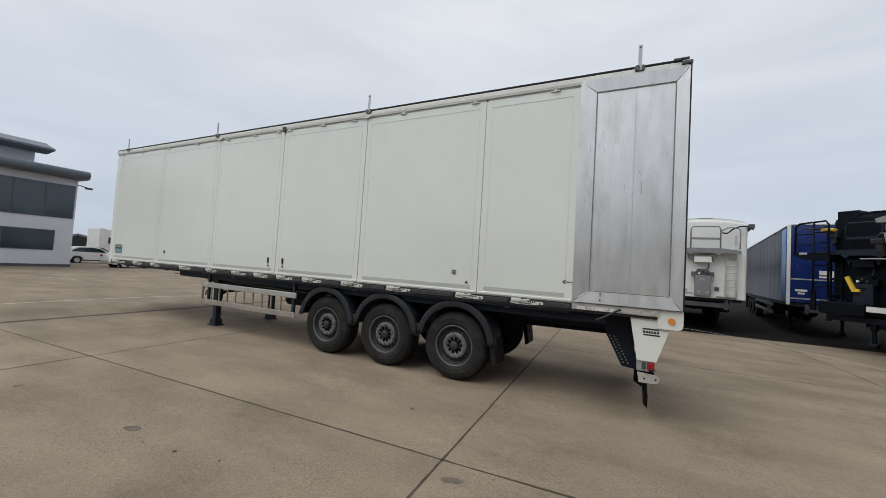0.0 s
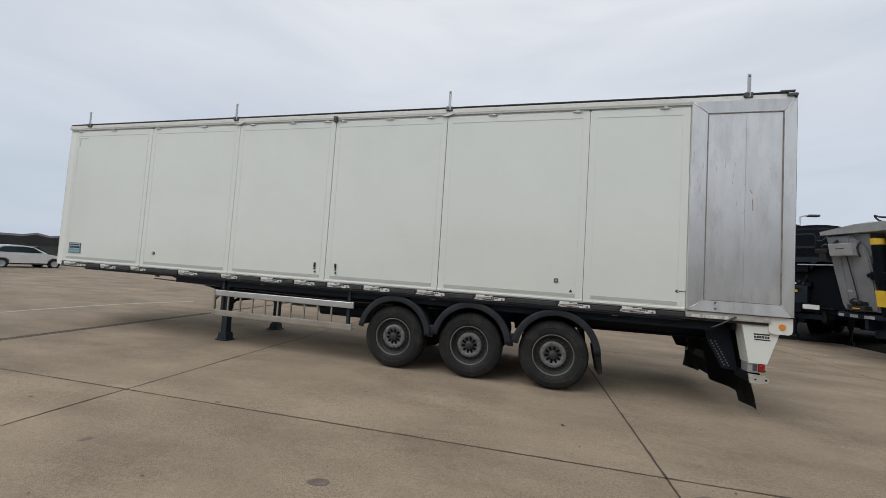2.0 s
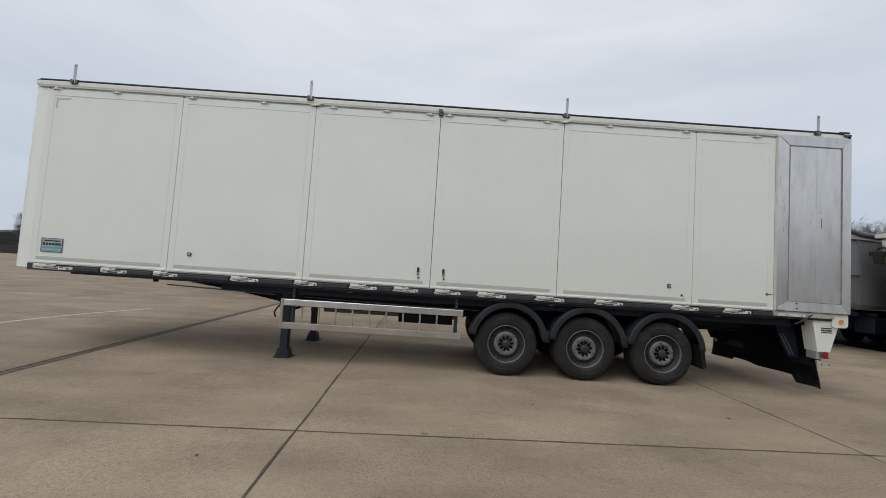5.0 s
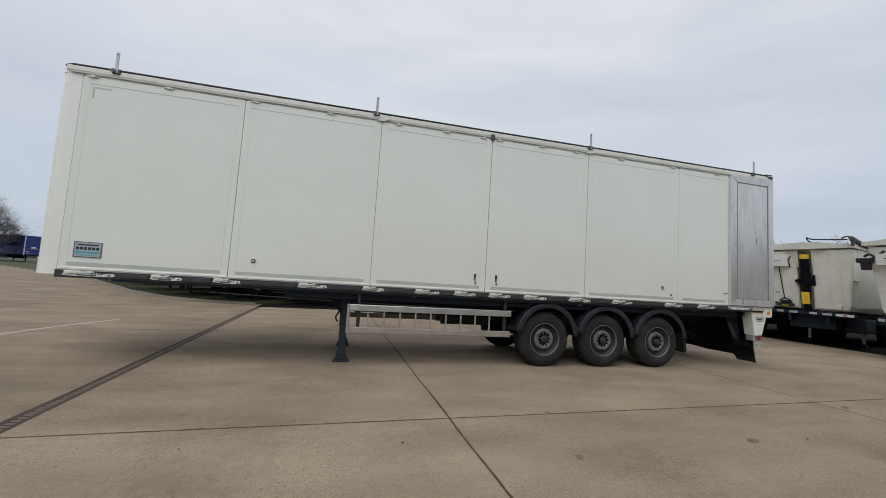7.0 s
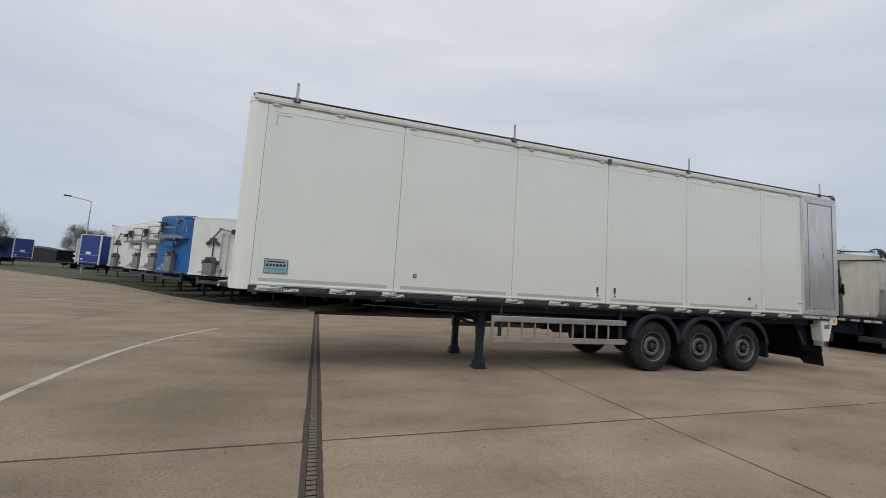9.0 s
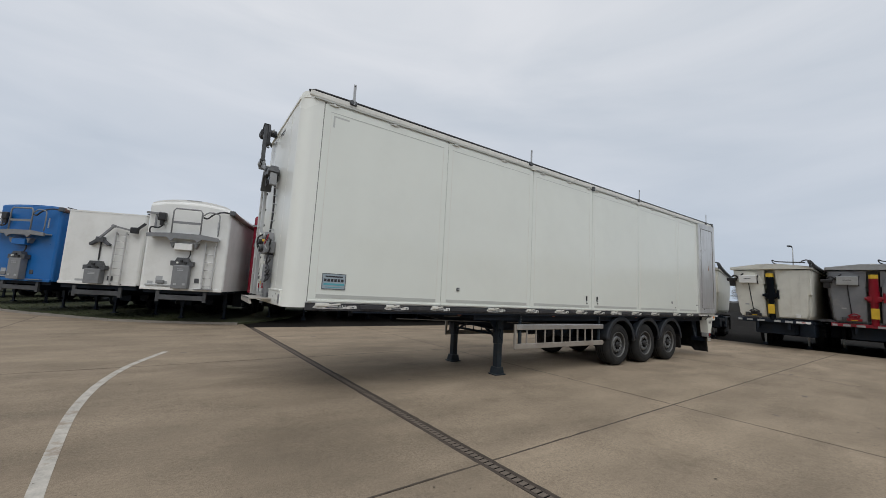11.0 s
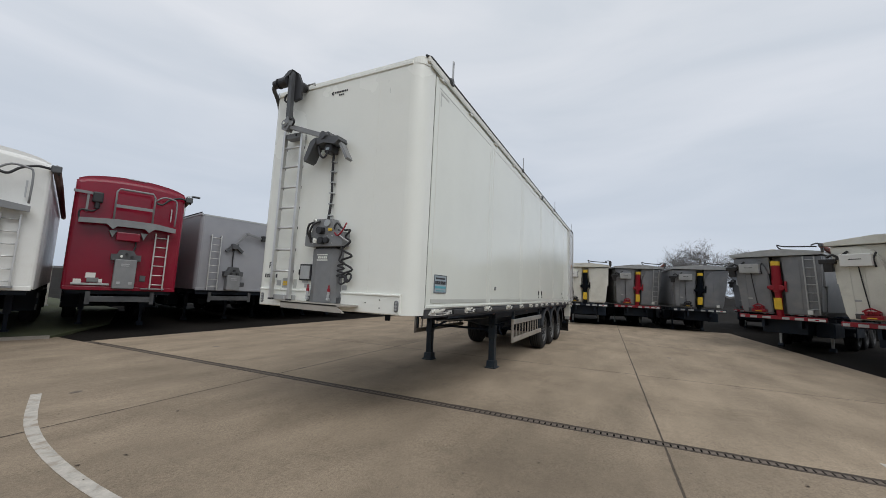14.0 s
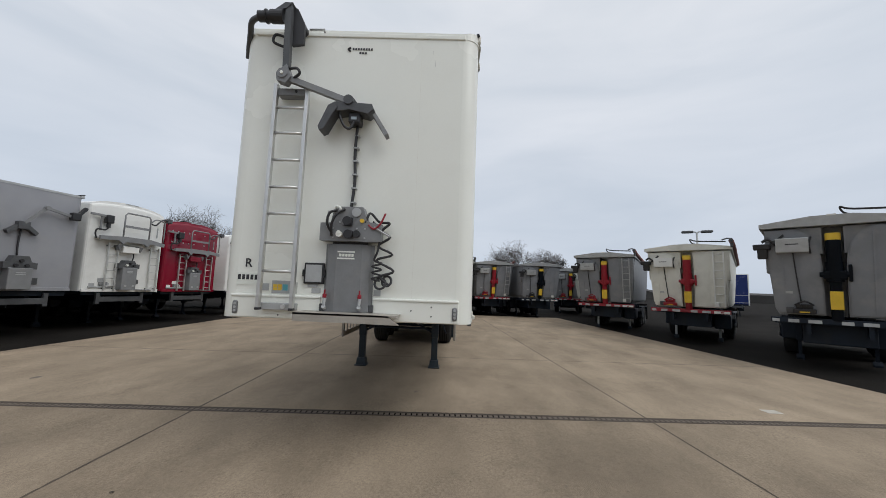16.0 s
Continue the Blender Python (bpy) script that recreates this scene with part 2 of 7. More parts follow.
def concrete_mat(name="worn_yard_concrete", k=1.0):
    """Brushed yard concrete: broad tone patches, tyre scuffs along the yard, grit and pits."""
    m = mat(name, (0.336 * k, 0.268 * k, 0.194 * k), 0.88, 0, 0.12, 0.45, 0.6, 110, spec=0.2, dirt=(0.255 * k, 0.201 * k, 0.144 * k), dscale=0.8, damt=0.75, rand=0.035)
    n, l = m.node_tree.nodes, m.node_tree.links
    p = n["Principled BSDF"]
    src = p.inputs["Base Color"].links[0].from_socket
    geo = n.new("ShaderNodeNewGeometry")
    mp = n.new("ShaderNodeMapping")
    mp.inputs["Scale"].default_value = (0.35, 0.9, 1.0)
    mp.inputs["Rotation"].default_value = (0, 0, radians(-12))
    streak = n.new("ShaderNodeTexNoise")
    streak.inputs["Scale"].default_value, streak.inputs["Detail"].default_value = 1.6, 6
    l.new(geo.outputs["Position"], mp.inputs[0])
    l.new(mp.outputs[0], streak.inputs["Vector"])
    sr = n.new("ShaderNodeMapRange")
    l.new(streak.outputs["Fac"], sr.inputs["Value"])
    sr.inputs["From Min"].default_value, sr.inputs["From Max"].default_value = 0.35, 0.68
    sr.inputs["To Min"].default_value, sr.inputs["To Max"].default_value = 0.82, 1.10
    # broad damp patches and swept tyre bands
    for vec, scl, lo, hi, t0 in (((0.10, 0.32, 1.0), 1.0, 0.50, 0.68, 0.87), ((0.22, 0.16, 1.0), 1.7, 0.54, 0.66, 0.89), ((0.9, 1.1, 1.0), 1.0, 0.60, 0.70, 0.86)):
        pm, pn, pq, pk = n.new("ShaderNodeMapping"), n.new("ShaderNodeTexNoise"), n.new("ShaderNodeMapRange"), n.new("ShaderNodeMath")
        pm.inputs["Scale"].default_value, pm.inputs["Rotation"].default_value = vec, (0, 0, radians(8))
        pn.inputs["Scale"].default_value, pn.inputs["Detail"].default_value, pn.inputs["Roughness"].default_value = scl, 5, 0.6
        pq.inputs["From Min"].default_value, pq.inputs["From Max"].default_value = lo, hi
        pq.inputs["To Min"].default_value, pq.inputs["To Max"].default_value = 1.0, t0
        pk.operation = "MULTIPLY"
        l.new(geo.outputs["Position"], pm.inputs[0])
        l.new(pm.outputs[0], pn.inputs["Vector"])
        l.new(pn.outputs["Fac"], pq.inputs["Value"])
        l.new(sr.outputs[0], pk.inputs[0])
        l.new(pq.outputs[0], pk.inputs[1])
        sr = pk
    pits = n.new("ShaderNodeTexVoronoi")
    pits.inputs["Scale"].default_value = 5.0
    l.new(geo.outputs["Position"], pits.inputs["Vector"])
    pr = n.new("ShaderNodeMapRange")
    pr.inputs["From Min"].default_value, pr.inputs["From Max"].default_value = 0.03, 0.06
    pr.inputs["To Min"].default_value, pr.inputs["To Max"].default_value = 0.55, 1.0
    l.new(pits.outputs["Distance"], pr.inputs["Value"])
    mm = n.new("ShaderNodeMath")
    mm.operation = "MULTIPLY"
    l.new(sr.outputs[0], mm.inputs[0])
    l.new(pr.outputs[0], mm.inputs[1])
    # exposed aggregate: pale and dark grains, denser in worn patches
    for scale, lo, hi, t0, t1, wear in ((38.0, 0.42, 0.66, 1.16, 0.76, 1.3), (130.0, 0.35, 0.65, 1.22, 0.74, 2.2), (11.0, 0.40, 0.70, 1.07, 0.87, 0.7)):
        gn, gr, wn2, wr, gm, g2 = (n.new(k) for k in ("ShaderNodeTexNoise", "ShaderNodeMapRange", "ShaderNodeTexNoise", "ShaderNodeMapRange", "ShaderNodeMix", "ShaderNodeMath"))
        gn.inputs["Scale"].default_value, gn.inputs["Detail"].default_value, gn.inputs["Roughness"].default_value = scale, 4, 0.7
        wn2.inputs["Scale"].default_value, wn2.inputs["Detail"].default_value = wear, 4
        gr.inputs["From Min"].default_value, gr.inputs["From Max"].default_value = lo, hi
        gr.inputs["To Min"].default_value, gr.inputs["To Max"].default_value = t0, t1
        wr.inputs["From Min"].default_value, wr.inputs["From Max"].default_value = 0.35, 0.65
        wr.inputs["To Min"].default_value, wr.inputs["To Max"].default_value = 0.35, 1.0
        gm.inputs[2].default_value = 1.0
        g2.operation = "MULTIPLY"
        l.new(geo.outputs["Position"], gn.inputs["Vector"])
        l.new(geo.outputs["Position"], wn2.inputs["Vector"])
        l.new(gn.outputs["Fac"], gr.inputs["Value"])
        l.new(wn2.outputs["Fac"], wr.inputs["Value"])
        l.new(wr.outputs[0], gm.inputs[0])
        l.new(gr.outputs[0], gm.inputs[3])
        l.new(mm.outputs[0], g2.inputs[0])
        l.new(gm.outputs[0], g2.inputs[1])
        mm = g2
    sc = n.new("ShaderNodeVectorMath")
    sc.operation = "SCALE"
    l.new(src, sc.inputs[0])
    l.new(mm.outputs[0], sc.inputs["Scale"])
    l.new(sc.outputs[0], p.inputs["Base Color"])
    return m


CONCRETE = concrete_mat(k=0.97)
MIDCONCRETE = concrete_mat("greyer_yard_concrete", 0.95)
OLDCONCRETE = concrete_mat("older_darker_yard_concrete", 0.84)


# ---- mesh tools ----
def box(bm, x0, x1, y0, y1, z0, z1, bev=0.0):
    m = Matrix.LocRotScale(((x0 + x1) / 2, (y0 + y1) / 2, (z0 + z1) / 2), None, (abs(x1 - x0), abs(y1 - y0), abs(z1 - z0)))
    vs = bmesh.ops.create_cube(bm, size=1.0, matrix=m)["verts"]
    if bev:
        es = list({e for v in vs for e in v.link_edges})
        bmesh.ops.bevel(bm, geom=es, offset=bev, segments=2, affect="EDGES", profile=0.5)


def cyl(bm, a, b, r, seg=16, r2=None):
    a, b = Vector(a), Vector(b)
    q = (b - a).to_track_quat("Z", "Y")
    m = Matrix.LocRotScale((a + b) / 2, q, None)
    bmesh.ops.create_cone(bm, cap_ends=True, segments=seg, radius1=r, radius2=r if r2 is None else r2, depth=(b - a).length, matrix=m)


def beam(bm, a, b, w, h, up=(0, 0, 1)):
    """A bar of w by h from a to b."""
    a, b = Vector(a), Vector(b)
    z = (b - a).normalized()
    x = Vector(up).cross(z)
    x = x.normalized() if x.length > 1e-4 else Vector((1, 0, 0))
    y = z.cross(x)
    m = Matrix((x * w, y * h, z * (b - a).length)).transposed().to_4x4()
    m.translation = (a + b) / 2
    bmesh.ops.create_cube(bm, size=1.0, matrix=m)


def smooth_path(pts, n=6):
    pts = [Vector(p) for p in pts]
    out = []
    for i in range(len(pts) - 1):
        p0, p1, p2, p3 = pts[max(0, i - 1)], pts[i], pts[i + 1], pts[min(len(pts) - 1, i + 2)]
        for k in range(n):
            t = k / n
            out.append(0.5 * ((2 * p1) + (p2 - p0) * t + (2 * p0 - 5 * p1 + 4 * p2 - p3) * t * t + (3 * p1 - p0 - 3 * p2 + p3) * t ** 3))
    return out + [pts[-1]]


def tube(bm, pts, r, seg=8, smooth=6):
    """A round hose or bent bar along points; r may taper as (start, end)."""
    ps = smooth_path(pts, smooth) if smooth else [Vector(p) for p in pts]
    rings, side = [], None
    for i, p in enumerate(ps):
        d = (ps[min(i + 1, len(ps) - 1)] - ps[max(i - 1, 0)]).normalized()
        if side is None:
            side = d.orthogonal().normalized()
        side = (side - d * side.dot(d)).normalized()
        up = d.cross(side)
        rr = r if not isinstance(r, tuple) else r[0] + (r[1] - r[0]) * i / (len(ps) - 1)
        rings.append([bm.verts.new(p + rr * (math.cos(2 * math.pi * k / seg) * side + math.sin(2 * math.pi * k / seg) * up)) for k in range(seg)])
    for a, b in zip(rings, rings[1:]):
        for k in range(seg):
            bm.faces.new((a[k], a[(k + 1) % seg], b[(k + 1) % seg], b[k])).smooth = True
    bm.faces.new(rings[0][::-1])
    bm.faces.new(rings[-1])


def prism(bm, poly, lo, hi, axis="z"):
    """A polygon of 2D points pushed from lo to hi along an axis (the points are the other two axes, in order)."""
    def at(p, h):
        return {"z": (p[0], p[1], h), "y": (p[0], h, p[1]), "x": (h, p[0], p[1])}[axis]
    a = [bm.verts.new(at(p, lo)) for p in poly]
    b = [bm.verts.new(at(p, hi)) for p in poly]
    n = len(poly)
    fs = [bm.faces.new(a[::-1]), bm.faces.new(b)]
    for i in range(n):
        fs.append(bm.faces.new((a[i], a[(i + 1) % n], b[(i + 1) % n], b[i])))
    bmesh.ops.recalc_face_normals(bm, faces=fs)


def lathe(bm, profile, axis_at, seg=40, axis="y"):
    """Turn a profile of (along, radius) about an axis through axis_at."""
    rings = []
    for h, r in profile:
        ring = []
        for k in range(seg):
            c, s = r * math.cos(2 * math.pi * k / seg), r * math.sin(2 * math.pi * k / seg)
            off = {"y": (c, h, s), "z": (c, s, h), "x": (h, c, s)}[axis]
            ring.append(bm.verts.new(Vector(axis_at) + Vector(off)))
        rings.append(ring)
    fs = []
    for a, b in zip(rings, rings[1:]):
        for k in range(seg):
            f = bm.faces.new((a[k], a[(k + 1) % seg], b[(k + 1) % seg], b[k]))
            f.smooth = True
            fs.append(f)
    for ring, (h, r) in ((rings[0], profile[0]), (rings[-1], profile[-1])):
        if r < 0.06:
            fs.append(bm.faces.new(ring))
    bmesh.ops.recalc_face_normals(bm, faces=fs)


def part(name, bm, material, parent=None, label=""):
    me = bpy.data.meshes.new(name)
    bm.to_mesh(me)
    bm.free()
    me.materials.append(material)
    ob = new(name, me)
    if parent:
        ob.parent = parent
    if label:
        ob["label"] = label
    return ob


def made(name, build, material, parent=None, label=""):
    bm = bmesh.new()
    build(bm)
    return part(name, bm, material, parent, label)


def each(name, builds, material, parent=None, label=""):
    """Several alike parts, each an object of its own."""
    return [made(name, f, material, parent, label) for f in builds]


def boxes(name, material, parent, rows, bev=0.0, label=""):
    return [bx(name, material, parent, *r, bev, label) for r in rows]


def thing(name, m, label, category, group=""):
    ob = new(name)
    ob.matrix_world = m
    ob.empty_display_size = 0.3
    return tagged(ob, label, category, group)


def bx(name, material, parent, x0, x1, y0, y1, z0, z1, bev=0.0, label=""):
    return made(name, lambda b: box(b, x0, x1, y0, y1, z0, z1, bev), material, parent, label)


# ---- the yard ----
ground = made("ground", lambda b: box(b, -2500, 2500, -2500, 2500, -0.5, -0.035), ASPHALT)
tagged(ground, "dark tarmac ground reaching the horizon", "ground", kind="structure")

YAW = radians(2.4)                      # the slab grid against the trailer
GX, GY = Vector((math.cos(YAW), math.sin(YAW), 0)), Vector((-math.sin(YAW), math.cos(YAW), 0))
NODE = Vector((5.61, -2.31, 0))         # a crossing of two joints


def yard_point(u, v, z=0.0):
    return NODE + GX * u + GY * v + Vector((0, 0, z))


def yard_matrix(u, v):
    m = Matrix.Rotation(YAW, 4, "Z")
    m.translation = yard_point(u, v)
    return m


# ---- the main trailer ----
L, W = 13.675, 2.56
FX = -0.09                              # the front wall's face, along the trailer
trailer = thing("walking_floor_trailer", pose(0.045, 0, 0), "long cream-white box trailer with stainless rear plate on landing legs", "trailer")


def rounded_plan(x1, y0, y1, r, n=8, x0=0.0):
    pts = [(x1, y0), (x1, y1)]
    for cx, cy, a0 in ((x0 + r, y1 - r, 90), (x0 + r, y0 + r, 180)):
        pts += [(cx + r * math.cos(radians(a0 + 90 * k / n)), cy + r * math.sin(radians(a0 + 90 * k / n))) for k in range(n + 1)]
    return pts


def body_shell(b):
    prism(b, rounded_plan(L - 0.03, 0.012, W - 0.012, 0.17, 8, FX), 1.30, 4.30)
    for f in b.faces:
        f.smooth = abs(f.normal.z) < 0.5 and f.calc_area() < 0.6
    for e in b.edges:
        e.smooth = e.calc_face_angle(0) < 0.5


body = made("body", body_shell, FRONTWHITE, trailer)
# side panels between the vertical seams, each a plate with its own trims
SEAMS = [0.222, 2.45, 4.665, 6.755, 8.84, 11.085, 12.44]
for side, y0, y1 in (("near", 0.0, 0.018), ("far", W - 0.018, W)):
    for i, (a, c) in enumerate(zip(SEAMS, SEAMS[1:])):
        gap_a = 0.007 if i in (3, 4) else 0.0012 if i == 0 else 0.0035
        p = bx("side_panel", CREAM, trailer, a + gap_a, c - 0.0035, y0, y1, 1.385, 4.275, 0.003)
        if side == "near":
            s = p
            bx("bottom_strip", STRIP, s, a + 0.11, c - 0.11, -0.005, 0.004, 1.44, 1.49)
            # thin grey bar paints the shadow gap along the panel's top
            bx("top_groove", STRIP, s, a + 0.09, c - 0.10, -0.0025, 0.004, 4.165, 4.174)
            bx("frame_line", OFFWHITE, s, a + 0.10, a + 0.108, -0.002, 0.004, 1.52, 4.15)
            bx("frame_line", OFFWHITE, s, c - 0.108, c - 0.10, -0.002, 0.004, 1.52, 4.15)
            bx("sill", CREAM, s, a + 0.01, c - 0.01, -0.012, 0.004, 1.385, 1.415, 0.004)
# dark backing behind the panel gaps
boxes("seam_backing", GROOVE, trailer, [(s - (0.007 if s < 1 else 0.02), s + 0.02, 0.009, 0.0115, 1.37, 4.30) for s in SEAMS[:-1]])
# upper rails
boxes("top_rail", OFFWHITE, trailer, [(FX + 0.09, L, -0.010, 0.06, 4.335, 4.415), (FX + 0.09, L, W - 0.06, W + 0.010, 4.335, 4.415)], 0.012, "off-white aluminium top rail")
boxes("upper_side_beam", FRONTWHITE, trailer, [(0.12, L - 0.03, 0.012, 0.10, 4.29, 4.345), (0.12, L - 0.03, W - 0.10, W - 0.012, 4.29, 4.345)])
# grey strip stands in for the shadow gap beneath the top rail
made("rail_gutter", lambda b: [box(b, 0.06, L - 0.02, -0.016, 0.02, 4.308, 4.331)], STRIP, trailer)
each("cover_edge_tube", [lambda b, y=y: tube(b, [(FX + 0.07, y + (0.02 if y < 1 else -0.02), 4.405), (FX + 0.16, y, 4.428), (0.5, y, 4.432), (L - 0.08, y, 4.432)], 0.018, 8, 0) for y in (0.005, W - 0.005)], BLACK, trailer, "black roll-over sheet edge")
made("sheet_cover", lambda b: prism(b, [(0.07, 4.32), (0.4, 4.33), (1.25, 4.34), (2.1, 4.33), (W - 0.07, 4.32), (W - 0.07, 4.305), (0.07, 4.305)], 0.10, L - 0.1, "x"), OFFWHITE, trailer)
made("front_top_cap", lambda b: [box(b, FX - 0.014, FX + 0.05, 0.16, W - 0.16, 4.290, 4.338, 0.008)], FRONTWHITE, trailer)
def corner_cap(b):
    """Cap along the head of the front wall, rising at both corners to meet the rails."""
    prism(b, rounded_plan(0.4, 0.008, W - 0.008, 0.16, 8, FX), 4.30, 4.365)
    for v in b.verts:
        if v.co.z > 4.33:
            v.co.z += 0.045 * max(0.0, 1 - min(v.co.y - 0.008, W - 0.008 - v.co.y) / 0.16)


made("front_corner_cap", corner_cap, FRONTWHITE, trailer)
for x in (0.635, 4.561, 8.864, 13.13):
    post = made("sheet_post", lambda b: box(b, x - 0.022, x + 0.022, -0.032, -0.018, 4.38, 4.71, 0.005), LTGREY, trailer, "flat grey upright with a hole at its tip")
    made("hinge_block", lambda b: [box(b, x - 0.055, x + 0.055, -0.030, 0.02, 4.370, 4.450, 0.012), cyl(b, (x - 0.03, -0.045, 4.41), (x - 0.03, 0.01, 4.41), 0.033, 12)], DKGREY, post)
    made("eye_hole", lambda b: cyl(b, (x, -0.0345, 4.675), (x, -0.0145, 4.675), 0.011, 10), BLACK, post)
for x in (4.665, 8.84):
    made("gutter_flap", lambda b: prism(b, [(x - 0.10, 4.285), (x + 0.02, 4.285), (x + 0.13, 4.335), (x + 0.02, 4.335)], -0.035, -0.01, "y"), OFFWHITE, trailer)
for x in (0.35, 1.35, 2.6, 3.8, 4.95, 5.85, 6.58, 6.90, 7.8, 8.55, 9.6, 10.9, 12.1):
    made("panel_clip", lambda b: [box(b, x - 0.07, x + 0.07, -0.022, 0.004, 4.268, 4.282, 0.004), box(b, x - 0.02, x + 0.025, -0.03, 0.004, 4.262, 4.296, 0.004)], GALV, trailer)
made("centre_catch", lambda b: [box(b, 6.72, 6.79, -0.05, 0.0, 4.26, 4.36, 0.008), cyl(b, (6.755, -0.06, 4.33), (6.755, -0.02, 4.33), 0.03, 10)], DKGREY, trailer)
# bottom side rail with its black rub strip and latch plates
for y0, y1 in ((0.0, 0.05), (W - 0.05, W)):
    bx("side_rail", BLACKRAIL, trailer, 0.20, L - 0.02, y0 + 0.004, y1 - 0.004, 1.262, 1.366, 0.004)
    bx("side_rail_lip", ALU, trailer, 0.20, L - 0.02, y0 - 0.004, y1 + 0.004, 1.368, 1.384, 0.003)
LATCHES = [(0.30, 0.95), (1.40, 1.83), (2.25, 2.65), (3.50, 3.97), (4.54, 4.92), (5.44, 5.90), (6.16, 6.58), (6.83, 7.27), (7.53, 8.02), (8.49, 8.98), (9.47, 9.95), (10.74, 11.20), (11.60, 12.07)]
strips = [(1.0, 1.38)] + [(a[1] + 0.02, c[0] - 0.02) for a, c in zip(LATCHES[1:], LATCHES[2:])] + [(12.09, 12.42)]
for a, c in strips:
    bx("rub_strip", BLACKRAIL, trailer, a, c, -0.022, 0.003, 1.288, 1.352, 0.008)
bx("lower_channel", CHASSIS, trailer, 0.9, 12.4, 0.02, 0.09, 1.232, 1.260)
rng = random.Random(4)
for a, c in LATCHES:
    d = c - a
    j = [0.012 * rng.random() for k in range(6)]
    lt = made("latch_plate", lambda b: prism(b, [(a, 1.300 + j[0]), (a + 0.10 * d, 1.288 + j[1]), (a + 0.55 * d, 1.286), (c - 0.06 * d, 1.290 + j[2]), (c, 1.302 + j[3]), (c - 0.02 * d, 1.342), (c - 0.22 * d, 1.338 + j[4]), (a + 0.5 * d, 1.350), (a + 0.08 * d, 1.346 + j[5])], -0.014, 0.003, "y"), GALV, trailer)
    made("latch_hook", lambda b: [box(b, a + 0.05 * d, a + 0.35 * d, -0.035, -0.010, 1.325, 1.368, 0.006), cyl(b, (a + 0.15 * d, -0.045, 1.345), (a + 0.15 * d, -0.01, 1.345), 0.017, 10), beam(b, (a + 0.34 * d, -0.026, 1.345), (a + 0.60 * d, -0.026, 1.362), 0.014, 0.02)], OFFWHITE, lt)
    bx("latch_lever", DKGREY, lt, a + 0.28 * d, a + 0.66 * d, -0.024, -0.012, 1.292 + 0.01 * rng.random(), 1.306 + 0.01 * rng.random())
    made("latch_bolt", lambda b: cyl(b, (a + 0.9 * d, -0.03, 1.315), (a + 0.9 * d, -0.01, 1.315), 0.012, 10), DKGREY, lt)
    made("printed_mark", lambda b: [box(b, a + (0.55 + 0.06 * k) * d, a + (0.59 + 0.06 * k) * d, -0.0165, -0.0135, 1.322, 1.342) for k in range(4)], INK, lt)

# door locks and handles on the panels
for x in (6.55, 6.965):
    h = bx("door_handle", BLACK, trailer, x - 0.018, x + 0.018, -0.022, 0.003, 1.585, 1.705, 0.008)
    made("key_lock", lambda b: cyl(b, (x + 0.012, -0.02, 1.54), (x + 0.012, 0.004, 1.54), 0.016, 12), DKGREY, h)
    bx("door_plate", LTGREY, h, x - 0.012, x + 0.012, -0.026, -0.02, 1.600, 1.625)
for x in (2.805, 10.697):
    h = bx("square_lock", DKGREY, trailer, x - 0.030, x + 0.030, -0.016, 0.003, 1.645, 1.705, 0.005)
    bx("lock_face", LTGREY, h, x - 0.016, x + 0.016, -0.020, -0.014, 1.658, 1.690, 0.004)
made("warning_mark", lambda b: prism(b, [(10.89, 1.515), (10.94, 1.515), (10.915, 1.555)], -0.008, 0.003, "y"), INK, trailer)
made("maker_mark", lambda b: tube(b, [(12.345, -0.002, 1.660), (12.310, -0.002, 1.640), (12.345, -0.002, 1.620)], 0.007, 6, 3), INK, trailer)
boxes("maker_bar", INK, trailer, [(12.352 + 0.022 * k, 12.367 + 0.022 * k, -0.004, 0.003, 1.633, 1.647) for k in range(4)])
badge = bx("badge", PLATEBLUE, trailer, 0.398, 0.748, -0.008, 0.003, 1.565, 1.792, 0.006, "blue-grey metal badge with dark and teal bars")
boxes("badge_bar", INK, badge, [(0.445, 0.70, -0.0105, -0.0075, 1.738, 1.758)] + [(0.425 + 0.050 * k, 0.464 + 0.050 * k, -0.0105, -0.0075, 1.675, 1.715) for k in range(6)])
boxes("teal_band", TEAL, badge, [(0.425, 0.725, -0.0105, -0.0075, 1.625, 1.652), (0.455, 0.69, -0.0105, -0.0075, 1.59, 1.60)])
boxes("badge_edge", DKGREY, badge, [(0.398, 0.748, -0.0115, -0.007, z, z + 0.008) for z in (1.566, 1.784)] + [(x, x + 0.008, -0.0115, -0.007, 1.574, 1.784) for x in (0.40, 0.738)])
made("scuff", lambda b: [box(b, 0.36, 0.385, -0.0025, 0.003, 3.95, 4.13), box(b, 0.385, 0.60, -0.0025, 0.003, 4.105, 4.13)], STRIP, trailer)

# stainless plate at the rear of the side
plate = thing("rear_side_plate", pose(0, 0, 0), "", "")
plate.parent = trailer
PX0, PX1, PZ0, PZ1 = 12.44, 13.672, 1.395, 4.33
IX0, IX1, IZ0, IZ1 = 12.645, 13.532, 1.548, 4.160


def frame_member(b, quad, y_out, y_in):
    """A bevelled frame side: outer edge proud, sloping in to the centre sheet."""
    o = [b.verts.new((quad[i][0], y_out if i < 2 else y_in, quad[i][1])) for i in range(4)]
    k = [b.verts.new((quad[i][0], 0.02, quad[i][1])) for i in range(4)]
    fs = [b.faces.new(o), b.faces.new(k[::-1])] + [b.faces.new((o[i], k[i], k[(i + 1) % 4], o[(i + 1) % 4])) for i in range(4)]
    bmesh.ops.recalc_face_normals(b, faces=fs)


